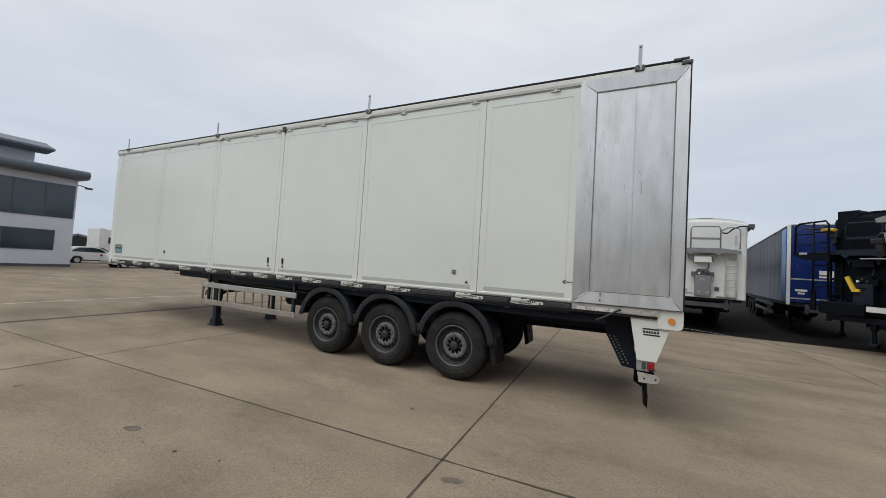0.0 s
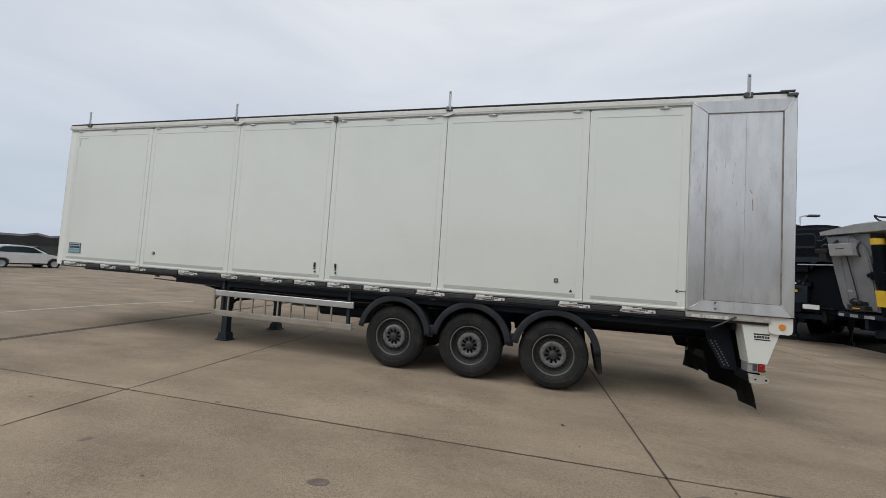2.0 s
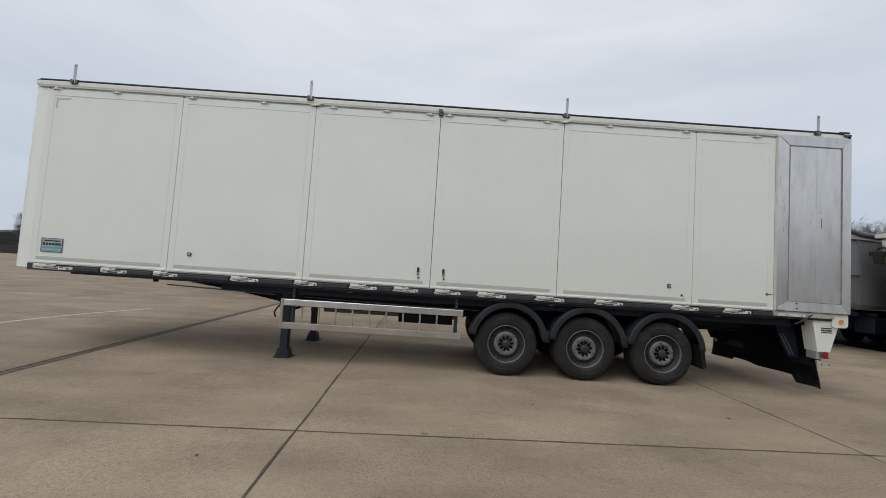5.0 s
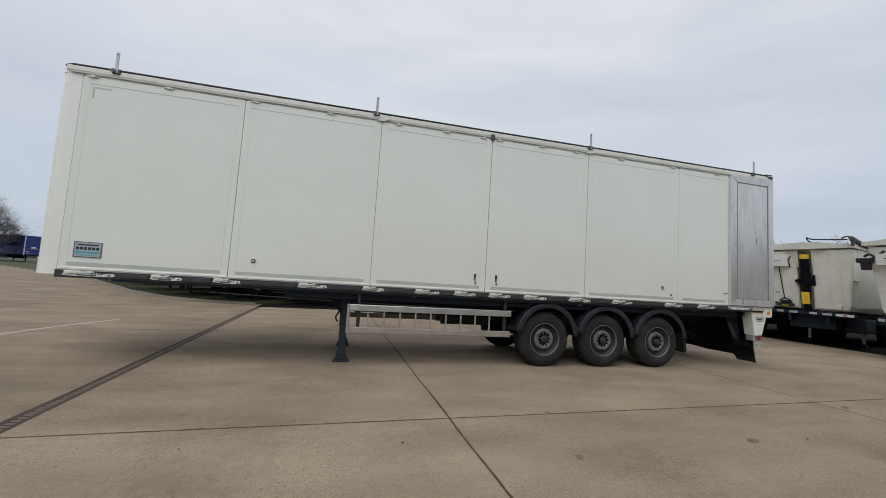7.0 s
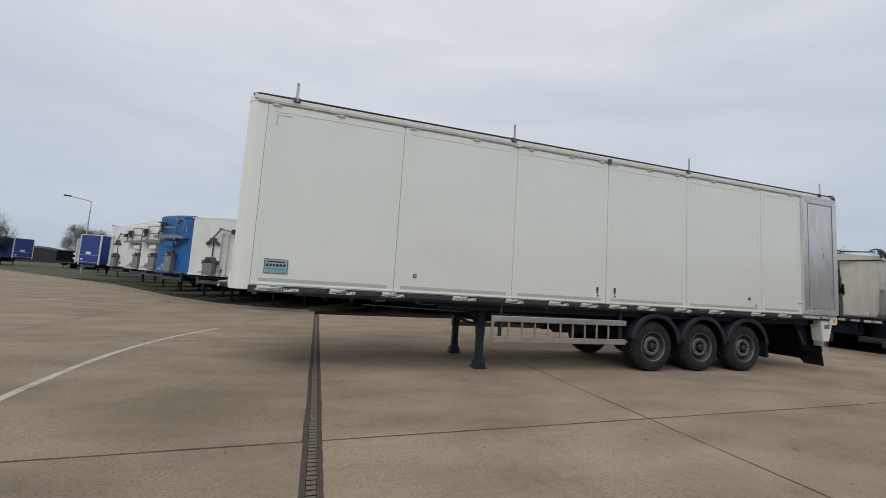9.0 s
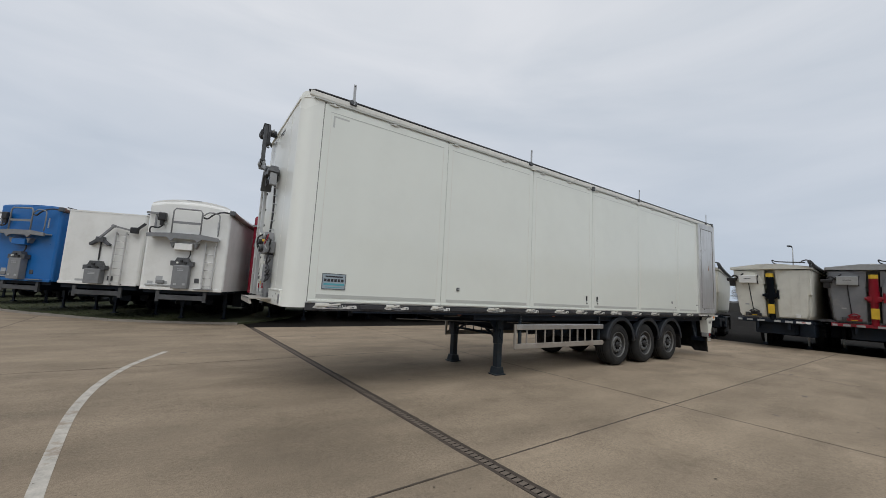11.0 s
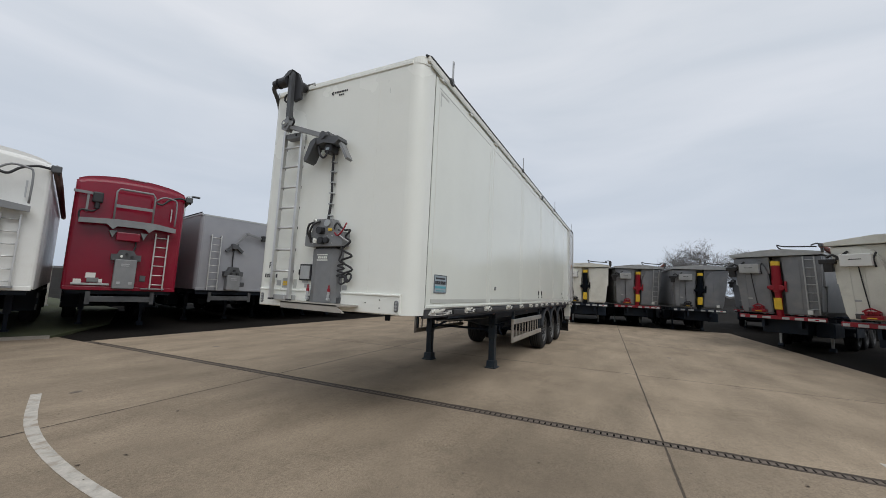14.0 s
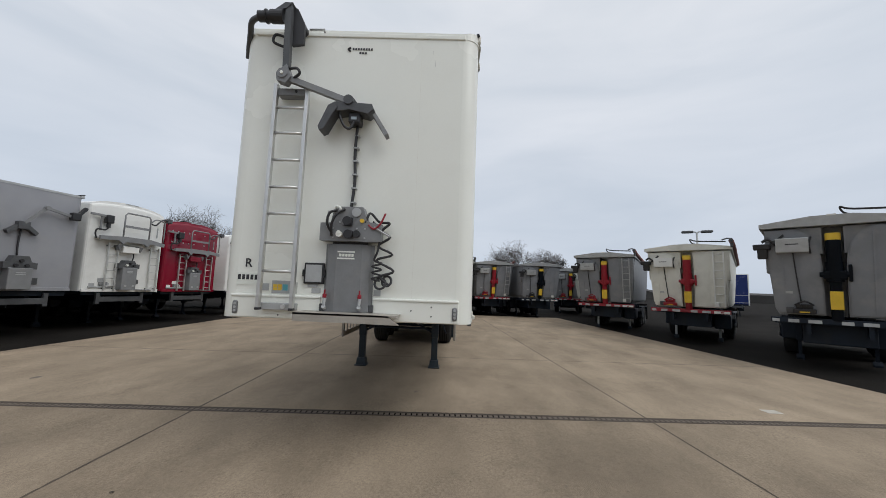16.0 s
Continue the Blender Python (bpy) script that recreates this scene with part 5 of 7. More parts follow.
def bulk_trailer(m, paint, label, tall=1.0, ladders=(0.80,), rivets=False, top_box=False, arch=1.0, group="trailers in the long row"):
    """A high-sided bulk tipper seen from its front: domed hood, catwalk with handrail, ram cabinet, ladder, sheeting motor."""
    t = thing("bulk_tipper_trailer", m, label, "trailer", group)

    def shell(b):
        domed(b, 0.0, 9.6, 0.0, 2.5, 1.20, 3.68, 3.83)
        front = [e for e in b.edges if abs(e.verts[0].co.x) < 1e-4 and abs(e.verts[1].co.x) < 1e-4]
        bmesh.ops.bevel(b, geom=front, offset=0.09, segments=3, affect="EDGES", profile=0.5)
    made("body", shell, paint, t)
    made("hood", lambda b: domed(b, 0.05, 9.55, 0.04, 2.46, 3.64, 3.72, 3.90), paint if paint is not GREYP else WHITEP, t)
    bx("hood_slot", LTGREY, t, 0.035, 0.06, 1.0, 1.45, 3.88, 3.895)
    bx("bottom_sill", paint, t, -0.03, 0.04, 0.03, 2.47, 1.18, 1.27, 0.01)
    cw = thing("catwalk", pose(0, 0, 0), "", "")
    cw.parent = t
    made("catwalk_beam", lambda b: prism(b, [(0.22, 2.66), (0.22, 2.77), (0.75, 2.84), (1.6, 2.84), (2.35, 2.79), (2.35, 2.68), (1.78, 2.71), (1.65, 2.60), (1.55, 2.68), (0.95, 2.68), (0.85, 2.60), (0.72, 2.70)], -0.34, -0.28, "x"), MIDGREY, cw)
    bx("catwalk_deck", LTGREY, cw, -0.33, -0.01, 0.25, 2.3, 2.72, 2.755)
    made("handrail", lambda b: tube(b, [(-0.31, 1.66, 2.80), (-0.31, 1.66, 3.48), (-0.31, 1.60, 3.56), (-0.31, 0.86, 3.56), (-0.31, 0.80, 3.48), (-0.31, 0.80, 2.80)], 0.024, 8, 0), MIDGREY, cw)
    bx("handrail_board", MIDGREY, cw, -0.325, -0.30, 0.80, 1.66, 3.12, 3.19)
    made("side_hoop", lambda b: tube(b, [(-0.31, 0.78, 3.40), (-0.31, 0.60, 3.52), (-0.31, 0.36, 3.50), (-0.31, 0.26, 3.40), (-0.31, 0.26, 2.82)], 0.020, 8, 3), MIDGREY, cw)
    bx("grab_handle", LTGREY, cw, -0.12, -0.09, 0.33, 0.36, 2.95, 3.28)
    made("roll_tube_hose", lambda b: tube(b, [(-0.3, 0.76, 3.36), (-0.32, 0.62, 3.34), (-0.3, 0.45, 3.48), (-0.2, 0.2, 3.58), (-0.1, -0.06, 3.56), (-0.02, -0.12, 3.50)], 0.025, 8, 5), HOSE, t)
    mt = made("sheeting_motor", lambda b: [box(b, -0.24, -0.06, 1.92, 2.14, 3.18, 3.42, 0.03), cyl(b, (-0.15, 2.03, 3.05), (-0.15, 2.03, 3.2), 0.06, 12)], BLACK, t)
    made("motor_arm", lambda b: [beam(b, (-0.14, 2.1, 3.38), (-0.08, 2.52, 3.40), 0.06, 0.06), box(b, -0.13, -0.09, 2.2, 2.25, 2.95, 3.42)], MIDGREY, mt)
    made("motor_hose", lambda b: tube(b, [(-0.12, 1.98, 3.10), (-0.14, 2.1, 2.98), (-0.14, 2.32, 2.98), (-0.12, 2.36, 2.86), (-0.1, 2.30, 2.72)], 0.022, 8, 5), HOSE, mt)
    bx("tool_box", paint, t, -0.24, -0.01, 1.02, 1.55, 2.36, 2.56, 0.02)
    each("tool_box_bracket", [lambda b, y=y: prism(b, [(y, 2.58), (y + 0.16, 2.58), (y + 0.08, 2.42)], -0.2, -0.02, "x") for y in (0.86, 1.55)], MIDGREY, t)
    cb = bx("ram_cabinet", MIDGREY, t, -0.26, -0.01, 1.02, 1.50, 1.24, 1.92, 0.02)
    made("coupling_plate", lambda b: prism(b, [(0.94, 1.90), (1.60, 1.90), (1.60, 2.04), (1.48, 2.04), (1.42, 2.14), (1.12, 2.14), (1.06, 2.04), (0.94, 2.04)], -0.22, -0.02, "x"), DKGREY, cb)
    made("coupling", lambda b: [cyl(b, (-0.28, y, z), (-0.2, y, z), 0.035, 10) for y, z in ((1.27, 2.05), (1.15, 1.99))], BLACK, cb)
    made("pale_coupling", lambda b: cyl(b, (-0.28, 1.38, 1.99), (-0.2, 1.38, 1.99), 0.03, 10), FRONTWHITE, cb)
    boxes("cabinet_bar", LTGREY, cb, [(-0.268, -0.258, 1.18, 1.36, z, z + 0.02) for z in (1.80, 1.76)] + [(-0.27, -0.258, y, y + 0.08, 1.34, 1.40) for y in (1.08, 1.34)])
    made("cabinet_hose", lambda b: tube(b, [(-0.1, 1.10, 2.36), (-0.1, 1.09, 2.24), (-0.12, 1.14, 2.12)], 0.02, 8, 3), HOSE, cb)
    for f in ladders:
        ladder(t, -0.09, 2.5 * (1 - f) - 0.15, 2.5 * (1 - f) + 0.15, 1.22, 2.62, 6)
    bx("document_frame", DKGREY, t, -0.02, 0.004, 0.76, 0.90, 1.42, 1.56, 0.01)
    made("small_label", lambda b: [box(b, -0.006, 0.004, 1.85, 2.05, 1.46, 1.58), box(b, -0.006, 0.004, 1.70, 1.95, 1.36, 1.44), box(b, -0.006, 0.004, 2.12, 2.28, 1.34, 1.43)], LTGREY if paint is not REDP else WHITEP, t)
    bx("lower_bar", LTGREY, t, -0.06, -0.02, 1.55, 2.32, 1.30, 1.345, 0.008)
    bx("socket_box", MIDGREY, t, -0.07, -0.005, 1.78, 2.02, 1.37, 1.47, 0.01)
    bx("step_plate", MIDGREY, t, -0.16, -0.005, 0.30, 0.86, 1.235, 1.262)
    made("rolled_sheet", lambda b: tube(b, [(-0.12, -0.07, 3.60), (1.5, -0.10, 3.52), (9.5, -0.10, 3.52)], 0.075, 8, 0), TARP, t)
    made("sheet_bracket", lambda b: [box(b, -0.16, -0.06, -0.16, 0.02, 3.52, 3.66, 0.02)], DKGREY, t)
    if rivets:
        each("rivet", [lambda b, y=y, z=z: cyl(b, (-0.012, y, z), (0.004, y, z), 0.028, 8) for y in (0.25, 0.5, 0.75, 1.25, 1.5, 1.75, 2.0, 2.25) for z in (3.45, 3.05)], LTGREY, t)
    if top_box:                              # the black one has black fittings throughout
        for o in t.children_recursive:
            if o.type == "MESH" and o.data.materials[0] in (MIDGREY, LTGREY):
                o.data.materials[0] = BLKSTEEL if o.data.materials[0] is LTGREY else CHASSIS
        bx("top_box", paint, t, 0.0, 0.5, 1.5, 2.05, 3.66, 3.96, 0.02)
        made("yellow_lamp", lambda b: [box(b, -0.36, -0.12, 1.95, 2.3, 3.36, 3.46, 0.03)], YELLOW, t)
        made("yellow_lever", lambda b: [beam(b, (-0.3, 1.62, 2.1), (-0.3, 1.45, 1.75), 0.08, 0.10), box(b, -0.34, -0.26, 1.30, 1.50, 1.70, 1.78, 0.01)], YELLOW, t)
        bx("pale_step", LTGREY, t, -0.34, -0.02, 0.3, 1.3, 2.58, 2.61)
        for o in t.children_recursive:       # a narrower body than the rest of the row
            if o.type == "MESH":
                for v in o.data.vertices:
                    v.co.y *= 0.74 if o.name.startswith(("body", "hood", "bottom_sill")) else 0.86
            if o.type == "MESH" and o.data.materials[0] in (ALU, DKGREY):
                o.data.materials[0] = BLKSTEEL
        rk = thing("side_rack", pose(0, 0, 0), "", "")
        rk.parent = t
        made("rack_hoop", lambda b: tube(b, [(-0.45, 2.15, 1.5), (-0.45, 2.15, 3.55), (-0.45, 2.22, 3.66), (-0.45, 2.86, 3.62), (-0.45, 2.96, 3.52), (-0.45, 2.96, 2.7)], 0.028, 8, 0), BLKSTEEL, rk)
        made("rack_hoop", lambda b: tube(b, [(-0.45, 2.50, 1.5), (-0.45, 2.50, 3.62)], 0.026, 8, 0), BLKSTEEL, rk)
        each("rack_rung", [lambda b, z=z: tube(b, [(-0.45, 2.15, z), (-0.45, 2.50, z)], 0.018, 8, 0) for z in (1.8, 2.1, 2.4, 2.75, 3.05, 3.35)], BLKSTEEL, rk)
        each("rack_rail", [lambda b, z=z: tube(b, [(-0.45, 2.50, z), (-0.45, 2.96, z)], 0.02, 8, 0) for z in (3.0, 3.3)], BLKSTEEL, rk)
        made("rack_deck", lambda b: prism(b, [(2.1, 2.52), (2.1, 2.70), (2.95, 2.78), (3.0, 2.70), (2.75, 2.56)], -0.52, -0.05, "x"), BLKSTEEL, rk)
        bx("pale_tag", LTGREY, rk, -0.53, -0.52, 2.62, 2.82, 2.70, 2.76)
        made("rack_stay", lambda b: [box(b, -0.45, 0.05, 2.10, 2.16, 1.5, 1.58), box(b, -0.47, -0.40, 2.44, 2.56, 1.1, 1.7, 0.01)], BLKSTEEL, rk)
        made("hose", lambda b: tube(b, [(-0.45, 2.2, 3.5), (-0.4, 2.5, 3.45), (-0.4, 2.8, 3.5)], 0.025, 8, 4), HOSE, rk)
        for o in rk.children:
            for v in o.data.vertices:
                v.co.y -= 0.42
        bx("white_sign", WHITEP, rk, -0.40, -0.38, 0.55, 0.95, 1.20, 1.34)
        bx("air_box", BLKSTEEL, rk, -0.35, -0.10, 1.0, 2.0, 1.05, 1.4, 0.03)
    for o in t.children_recursive:            # stretch the upper works to this one's height
        if o.type == "MESH":
            for v in o.data.vertices:
                if v.co.z > 3.66 and o.name.startswith(("body", "hood")):
                    v.co.z = 3.66 + (v.co.z - 3.66) * arch
                if v.co.z > 1.2:
                    v.co.z = 1.2 + (v.co.z - 1.2) * tall
    running_gear(t, 9.6, frame_metal=CHASSIS if top_box else DKGREY)
    return t


def box_trailer(m, paint, label, tall=1.0, long=13.5, rung_y=1.80, group="trailers in the long row"):
    """A walking-floor box trailer of the main one's kind, further off."""
    t = thing("box_trailer", m, label, "trailer", group)
    made("body", lambda b: prism(b, rounded_plan(long, 0.0, 2.5, 0.15, 4), 1.25, 4.10), paint, t)
    made("top_rail", lambda b: [box(b, 0.0, long, -0.02, 0.06, 4.10, 4.17, 0.01), box(b, 0.0, long, 2.44, 2.52, 4.10, 4.17, 0.01), box(b, -0.01, 0.08, 0.1, 2.4, 4.09, 4.15)], LTGREY if paint is GREYP else paint, t)
    made("cover_edge_tube", lambda b: [tube(b, [(0.0, y, 4.20), (long - 0.1, y, 4.20)], 0.022, 6, 0) for y in (0.0, 2.5)], BLACK, t)
    bx("bottom_sill", paint, t, -0.02, 0.03, 0.05, 2.45, 1.22, 1.32, 0.01)
    low = thing("front_fittings", Matrix.Translation((0, 0, -0.22)), "", "")
    low.parent = t
    ladder(low, -0.11, rung_y, rung_y + 0.32, 1.46, 3.62, 8)
    made("sheeting_arm", lambda b: [beam(b, (-0.15, 1.30, 3.30), (-0.18, 0.90, 3.80), 0.06, 0.07), beam(b, (-0.18, 0.90, 3.80), (-0.16, 0.30, 3.66), 0.06, 0.07), cyl(b, (-0.24, 0.90, 3.80), (-0.12, 0.90, 3.80), 0.06, 12)], MIDGREY, low)
    made("arm_motor", lambda b: [box(b, -0.26, -0.08, 0.14, 0.36, 3.56, 3.80, 0.03), beam(b, (-0.16, 0.2, 3.7), (-0.1, -0.03, 4.0), 0.08, 0.08)], BLACK, low)
    made("arm_cradle", lambda b: [box(b, -0.18, -0.01, 1.18, 1.42, 3.12, 3.34, 0.02), prism(b, [(1.42, 3.24), (1.62, 3.06), (1.58, 2.98), (1.40, 3.12)], -0.15, -0.02, "x"), prism(b, [(1.18, 3.24), (0.98, 3.06), (1.02, 2.98), (1.20, 3.12)], -0.15, -0.02, "x")], DKGREY, low)
    made("cable", lambda b: tube(b, [(-0.05, 1.30, 3.12), (-0.04, 1.31, 2.7), (-0.05, 1.30, 2.4)], 0.022, 8, 3), HOSE, low)
    cb = bx("hydraulic_cabinet", MIDGREY, low, -0.30, -0.01, 1.06, 1.53, 1.48, 2.06, 0.02)
    made("coupling_plate", lambda b: prism(b, [(0.96, 2.05), (1.62, 2.05), (1.62, 2.22), (1.50, 2.24), (1.44, 2.40), (1.14, 2.40), (1.08, 2.24), (0.96, 2.22)], -0.24, -0.02, "x"), DKGREY, cb)
    made("coupling", lambda b: [cyl(b, (-0.30, y, z), (-0.2, y, z), 0.045, 10) for y, z in ((1.30, 2.27), (1.18, 2.14), (1.40, 2.14))], BLACK, cb)
    boxes("cabinet_bar", LTGREY, cb, [(-0.308, -0.298, 1.2, 1.4, z, z + 0.025) for z in (1.93, 1.88)])
    bx("document_frame", DKGREY, low, -0.02, 0.004, 0.80, 0.98, 1.62, 1.80, 0.01)
    made("small_label", lambda b: [box(b, -0.006, 0.004, 1.70, 1.95, 1.56, 1.64)], LTGREY, low)
    for o in list(low.children):              # the fittings are parts of the trailer itself
        o.parent = t
        o.matrix_basis = low.matrix_basis @ o.matrix_basis
    bpy.data.objects.remove(low)
    bpy.context.view_layer.update()
    for o in t.children_recursive:            # this one's height over the sill
        if o.type == "MESH":
            back, there = o.matrix_basis.inverted(), o.matrix_basis
            for v in o.data.vertices:
                q = there @ v.co
                if q.z > 1.25:
                    q.z = 1.25 + (q.z - 1.25) * tall
                    v.co = back @ q
    running_gear(t, long)
    return t


def tipper_shell(b):
    """Flared tipper body: narrow floor, bowed sides, from behind the ram's bay to the tail."""
    prof = [(0.20, 1.30), (0.13, 1.42), (0.06, 2.2), (0.0, 3.12), (0.0, 3.22), (2.5, 3.22), (2.5, 3.12), (2.44, 2.2), (2.37, 1.42), (2.30, 1.30)]
    prism(b, prof, 0.30, 8.2, "x")


def tipper(m, paint, ram, beam_mat, label, tall=1.0, group="tipper trailers round the yard", ram_top=YELLOW):
    """An aggregate tipper from its front: leaning cheeks beside the ram's bay, valve block, ladder, light beam with reflector plates."""
    t = thing("tipper_trailer", m, label, "trailer", group)
    pale = paint is TIPWHITE
    made("body", tipper_shell, paint, t)
    for s in (1, -1):
        def cheek(b):
            y = lambda v: 1.25 + s * v
            prism(b, [(y(0.19), 1.32), (y(0.20), 2.35), (y(0.225), 2.62), (y(0.29), 2.82), (y(0.40), 2.98), (y(0.54), 3.08), (y(0.72), 3.12), (y(1.22), 3.12), (y(1.17), 2.3), (y(1.10), 1.45), (y(1.04), 1.32)], -0.20, 0.36, "x")
            top = [e for e in b.edges if all(abs(v.co.x + 0.20) < 1e-4 for v in e.verts)]
            bmesh.ops.bevel(b, geom=top, offset=0.03, segments=2, affect="EDGES")
        ck = made("front_cheek", cheek, paint, t)
        for v0, v1 in ((0.60, 0.64), (0.88, 0.92)):
            made("pressed_rib", lambda b: prism(b, [(1.25 + s * v0, 1.45), (1.25 + s * v1, 1.45), (1.25 + s * (v1 + 0.02), 2.95), (1.25 + s * (v0 + 0.02), 3.05)], -0.215, -0.19, "x"), paint, ck)
        made("bay_facing", lambda b: prism(b, [(1.25 + s * 0.18, 2.60), (1.25 + s * 0.18, 3.14), (1.25 + s * 0.80, 3.14), (1.25 + s * 0.80, 2.60)], -0.10, 0.30, "x"), paint, ck)
        bx("corner_rib", paint, t, -0.05, 0.36, 1.25 + s * 1.12, 1.25 + s * 1.23, 2.2, 3.14, 0.02)
        bx("marker_lamp", WHITEP if s < 0 else DKGREY, ck, -0.30, -0.20, 1.25 + s * 0.82 - 0.07, 1.25 + s * 0.82 + 0.07, 1.34, 1.47, 0.01)
    made("roof_cap", lambda b: prism(b, [(-0.06, 3.16), (2.56, 3.16), (2.56, 3.25), (1.6, 3.36), (0.9, 3.36), (-0.06, 3.25)], -0.26, 8.25, "x"), paint if pale else LTGREY, t)
    made("roof_seam", lambda b: prism(b, [(1.17, 3.345), (1.33, 3.345), (1.33, 3.375), (1.17, 3.375)], -0.265, 0.4, "x"), WHITEP, t)
    rm = made("ram", lambda b: [cyl(b, (-0.20, 1.25, 1.22), (-0.20, 1.25, 2.10), 0.105, 20), cyl(b, (-0.20, 1.25, 2.02), (-0.20, 1.25, 2.42), 0.150, 20), cyl(b, (-0.20, 1.25, 2.40), (-0.20, 1.25, 2.95), 0.130, 20)], ram, t, "front tipping ram")
    each("ram_collar", [lambda b: cyl(b, (-0.20, 1.25, 2.86), (-0.20, 1.25, 3.0), 0.134, 20), lambda b: box(b, -0.345, -0.29, 1.14, 1.36, 1.45, 1.82, 0.01)], ram_top, rm)
    made("trunnion", lambda b: [box(b, -0.33, -0.15, 1.05, 1.45, 2.06, 2.24, 0.03), cyl(b, (-0.28, 0.99, 2.16), (-0.28, 1.51, 2.16), 0.05, 12), box(b, -0.33, -0.24, 0.97, 1.03, 2.02, 2.36, 0.015)], ram, rm)
    cx = bx("control_box", LTGREY if not pale else WHITEP, t, -0.40, -0.20, 1.66, 2.26, 2.62, 2.92, 0.015)
    bx("control_box_bar", INK, cx, -0.406, -0.398, 1.84, 2.08, 2.78, 2.80)
    made("box_cable", lambda b: tube(b, [(-0.25, 2.26, 2.80), (-0.30, 2.40, 2.92), (-0.30, 2.52, 2.86)], 0.03, 8, 4), HOSE, cx)
    made("sheet_motor", lambda b: [box(b, -0.36, -0.18, 2.36, 2.70, 2.70, 2.82, 0.02), box(b, -0.34, -0.2, 2.42, 2.62, 2.50, 2.72, 0.02), beam(b, (-0.3, 2.4, 2.76), (-0.26, 2.1, 3.0), 0.05, 0.05)], BLACK, t)
    vb = made("valve_block", lambda b: [box(b, -0.40, -0.18, 1.60, 2.02, 1.34, 1.44, 0.02), box(b, -0.34, -0.2, 1.66, 1.96, 1.42, 1.54, 0.02), cyl(b, (-0.42, 1.70, 1.5), (-0.3, 1.70, 1.5), 0.04, 10), cyl(b, (-0.42, 1.80, 1.5), (-0.3, 1.80, 1.5), 0.03, 10), cyl(b, (-0.42, 1.90, 1.5), (-0.3, 1.90, 1.5), 0.04, 10), tube(b, [(-0.36, 1.64, 1.52), (-0.40, 1.80, 1.60), (-0.36, 1.98, 1.52)], 0.02, 6, 4)], REDRAM if ram is REDRAM else BLACK, t)
    bx("yellow_tag", YELLOW, vb, -0.408, -0.400, 1.72, 1.90, 1.36, 1.385)
    bx("pale_label", LTGREY, t, -0.206, -0.196, 2.00, 2.16, 1.76, 1.81)
    if ram is REDRAM:
        ladder(t, -0.26, 0.19, 0.47, 1.36, 3.12, 7, WHITEP if pale else LTGREY)
    each("hose", [lambda b: tube(b, [(-0.25, 1.95, 2.62), (-0.24, 1.92, 2.2), (-0.24, 1.86, 1.56)], 0.014, 6, 4), lambda b: tube(b, [(-0.16, 1.62, 2.95), (-0.24, 1.66, 2.80), (-0.22, 1.64, 2.60)], 0.022, 6, 4), lambda b: tube(b, [(-0.2, 0.1, 3.40), (-0.25, 0.9, 3.44), (-0.25, 1.10, 3.50), (-0.22, 1.0, 3.36), (-0.2, 0.55, 3.30)], 0.020, 8, 5)], HOSE, t)
    rs = made("roll_sheet_end", lambda b: [tube(b, [(-0.42, -0.05, 3.40), (0.3, -0.09, 3.30), (2.0, -0.09, 3.27), (8.2, -0.08, 3.27)], 0.072, 8, 0)], SHEETROLL if ram is REDRAM else DKGREY, t)
    made("roll_arm", lambda b: [cyl(b, (-0.50, -0.05, 3.41), (-0.41, -0.05, 3.40), 0.055, 12), tube(b, [(-0.46, -0.04, 3.44), (-0.40, 0.06, 3.47), (-0.34, 0.20, 3.43)], 0.022, 8, 3), box(b, -0.40, -0.32, -0.10, -0.02, 3.20, 3.36, 0.02)], DKGREY, rs)
    lb = bx("light_beam", beam_mat, t, -0.26, -0.14, 0.05, 2.45, 1.12, 1.25, 0.01)
    for y0, y1 in ((0.08, 0.52), (0.62, 0.86), (1.00, 1.20), (1.52, 1.76), (1.92, 2.12), (2.28, 2.42)):
        bx("reflector_plate", WHITEP if y0 < 0.1 else LTGREY, lb, -0.266, -0.258, y0, y1, 1.13, 1.21)
    bx("red_chevron", REDLENS, lb, -0.270, -0.264, 0.24, 0.34, 1.15, 1.19)
    boxes("beam_stay", CHASSIS, t, [(-0.20, 0.3, y, y + 0.08, 0.85, 1.25) for y in (0.7, 1.72)])
    of_ram = {rm, *rm.children}
    for o in t.children_recursive:            # the front leans out over the beam, and each has its own height
        if o.type == "MESH":
            lean = 0.34 if o in of_ram else 0.42
            for v in o.data.vertices:
                if v.co.z > 1.25:
                    if v.co.x < 1.0:
                        v.co.x -= lean * (v.co.z - 1.25) / 1.9
                    v.co.z = 1.25 + (v.co.z - 1.25) * 1.09 * tall
    # boxes added below the floor to block light and darken the underside
    made("subframe", lambda b: [box(b, 0.15, 7.9, 0.62, 1.88, 0.62, 1.16, 0.02), box(b, 0.9, 2.1, 0.10, 0.60, 0.55, 1.05, 0.03), box(b, 2.6, 3.3, 1.9, 2.4, 0.52, 1.05, 0.03)], CHASSIS, t)
    running_gear(t, 8.2, CHASSIS, True, 3, False, LTGREY if beam_mat is REDRAM or pale else CHASSIS)
    return t


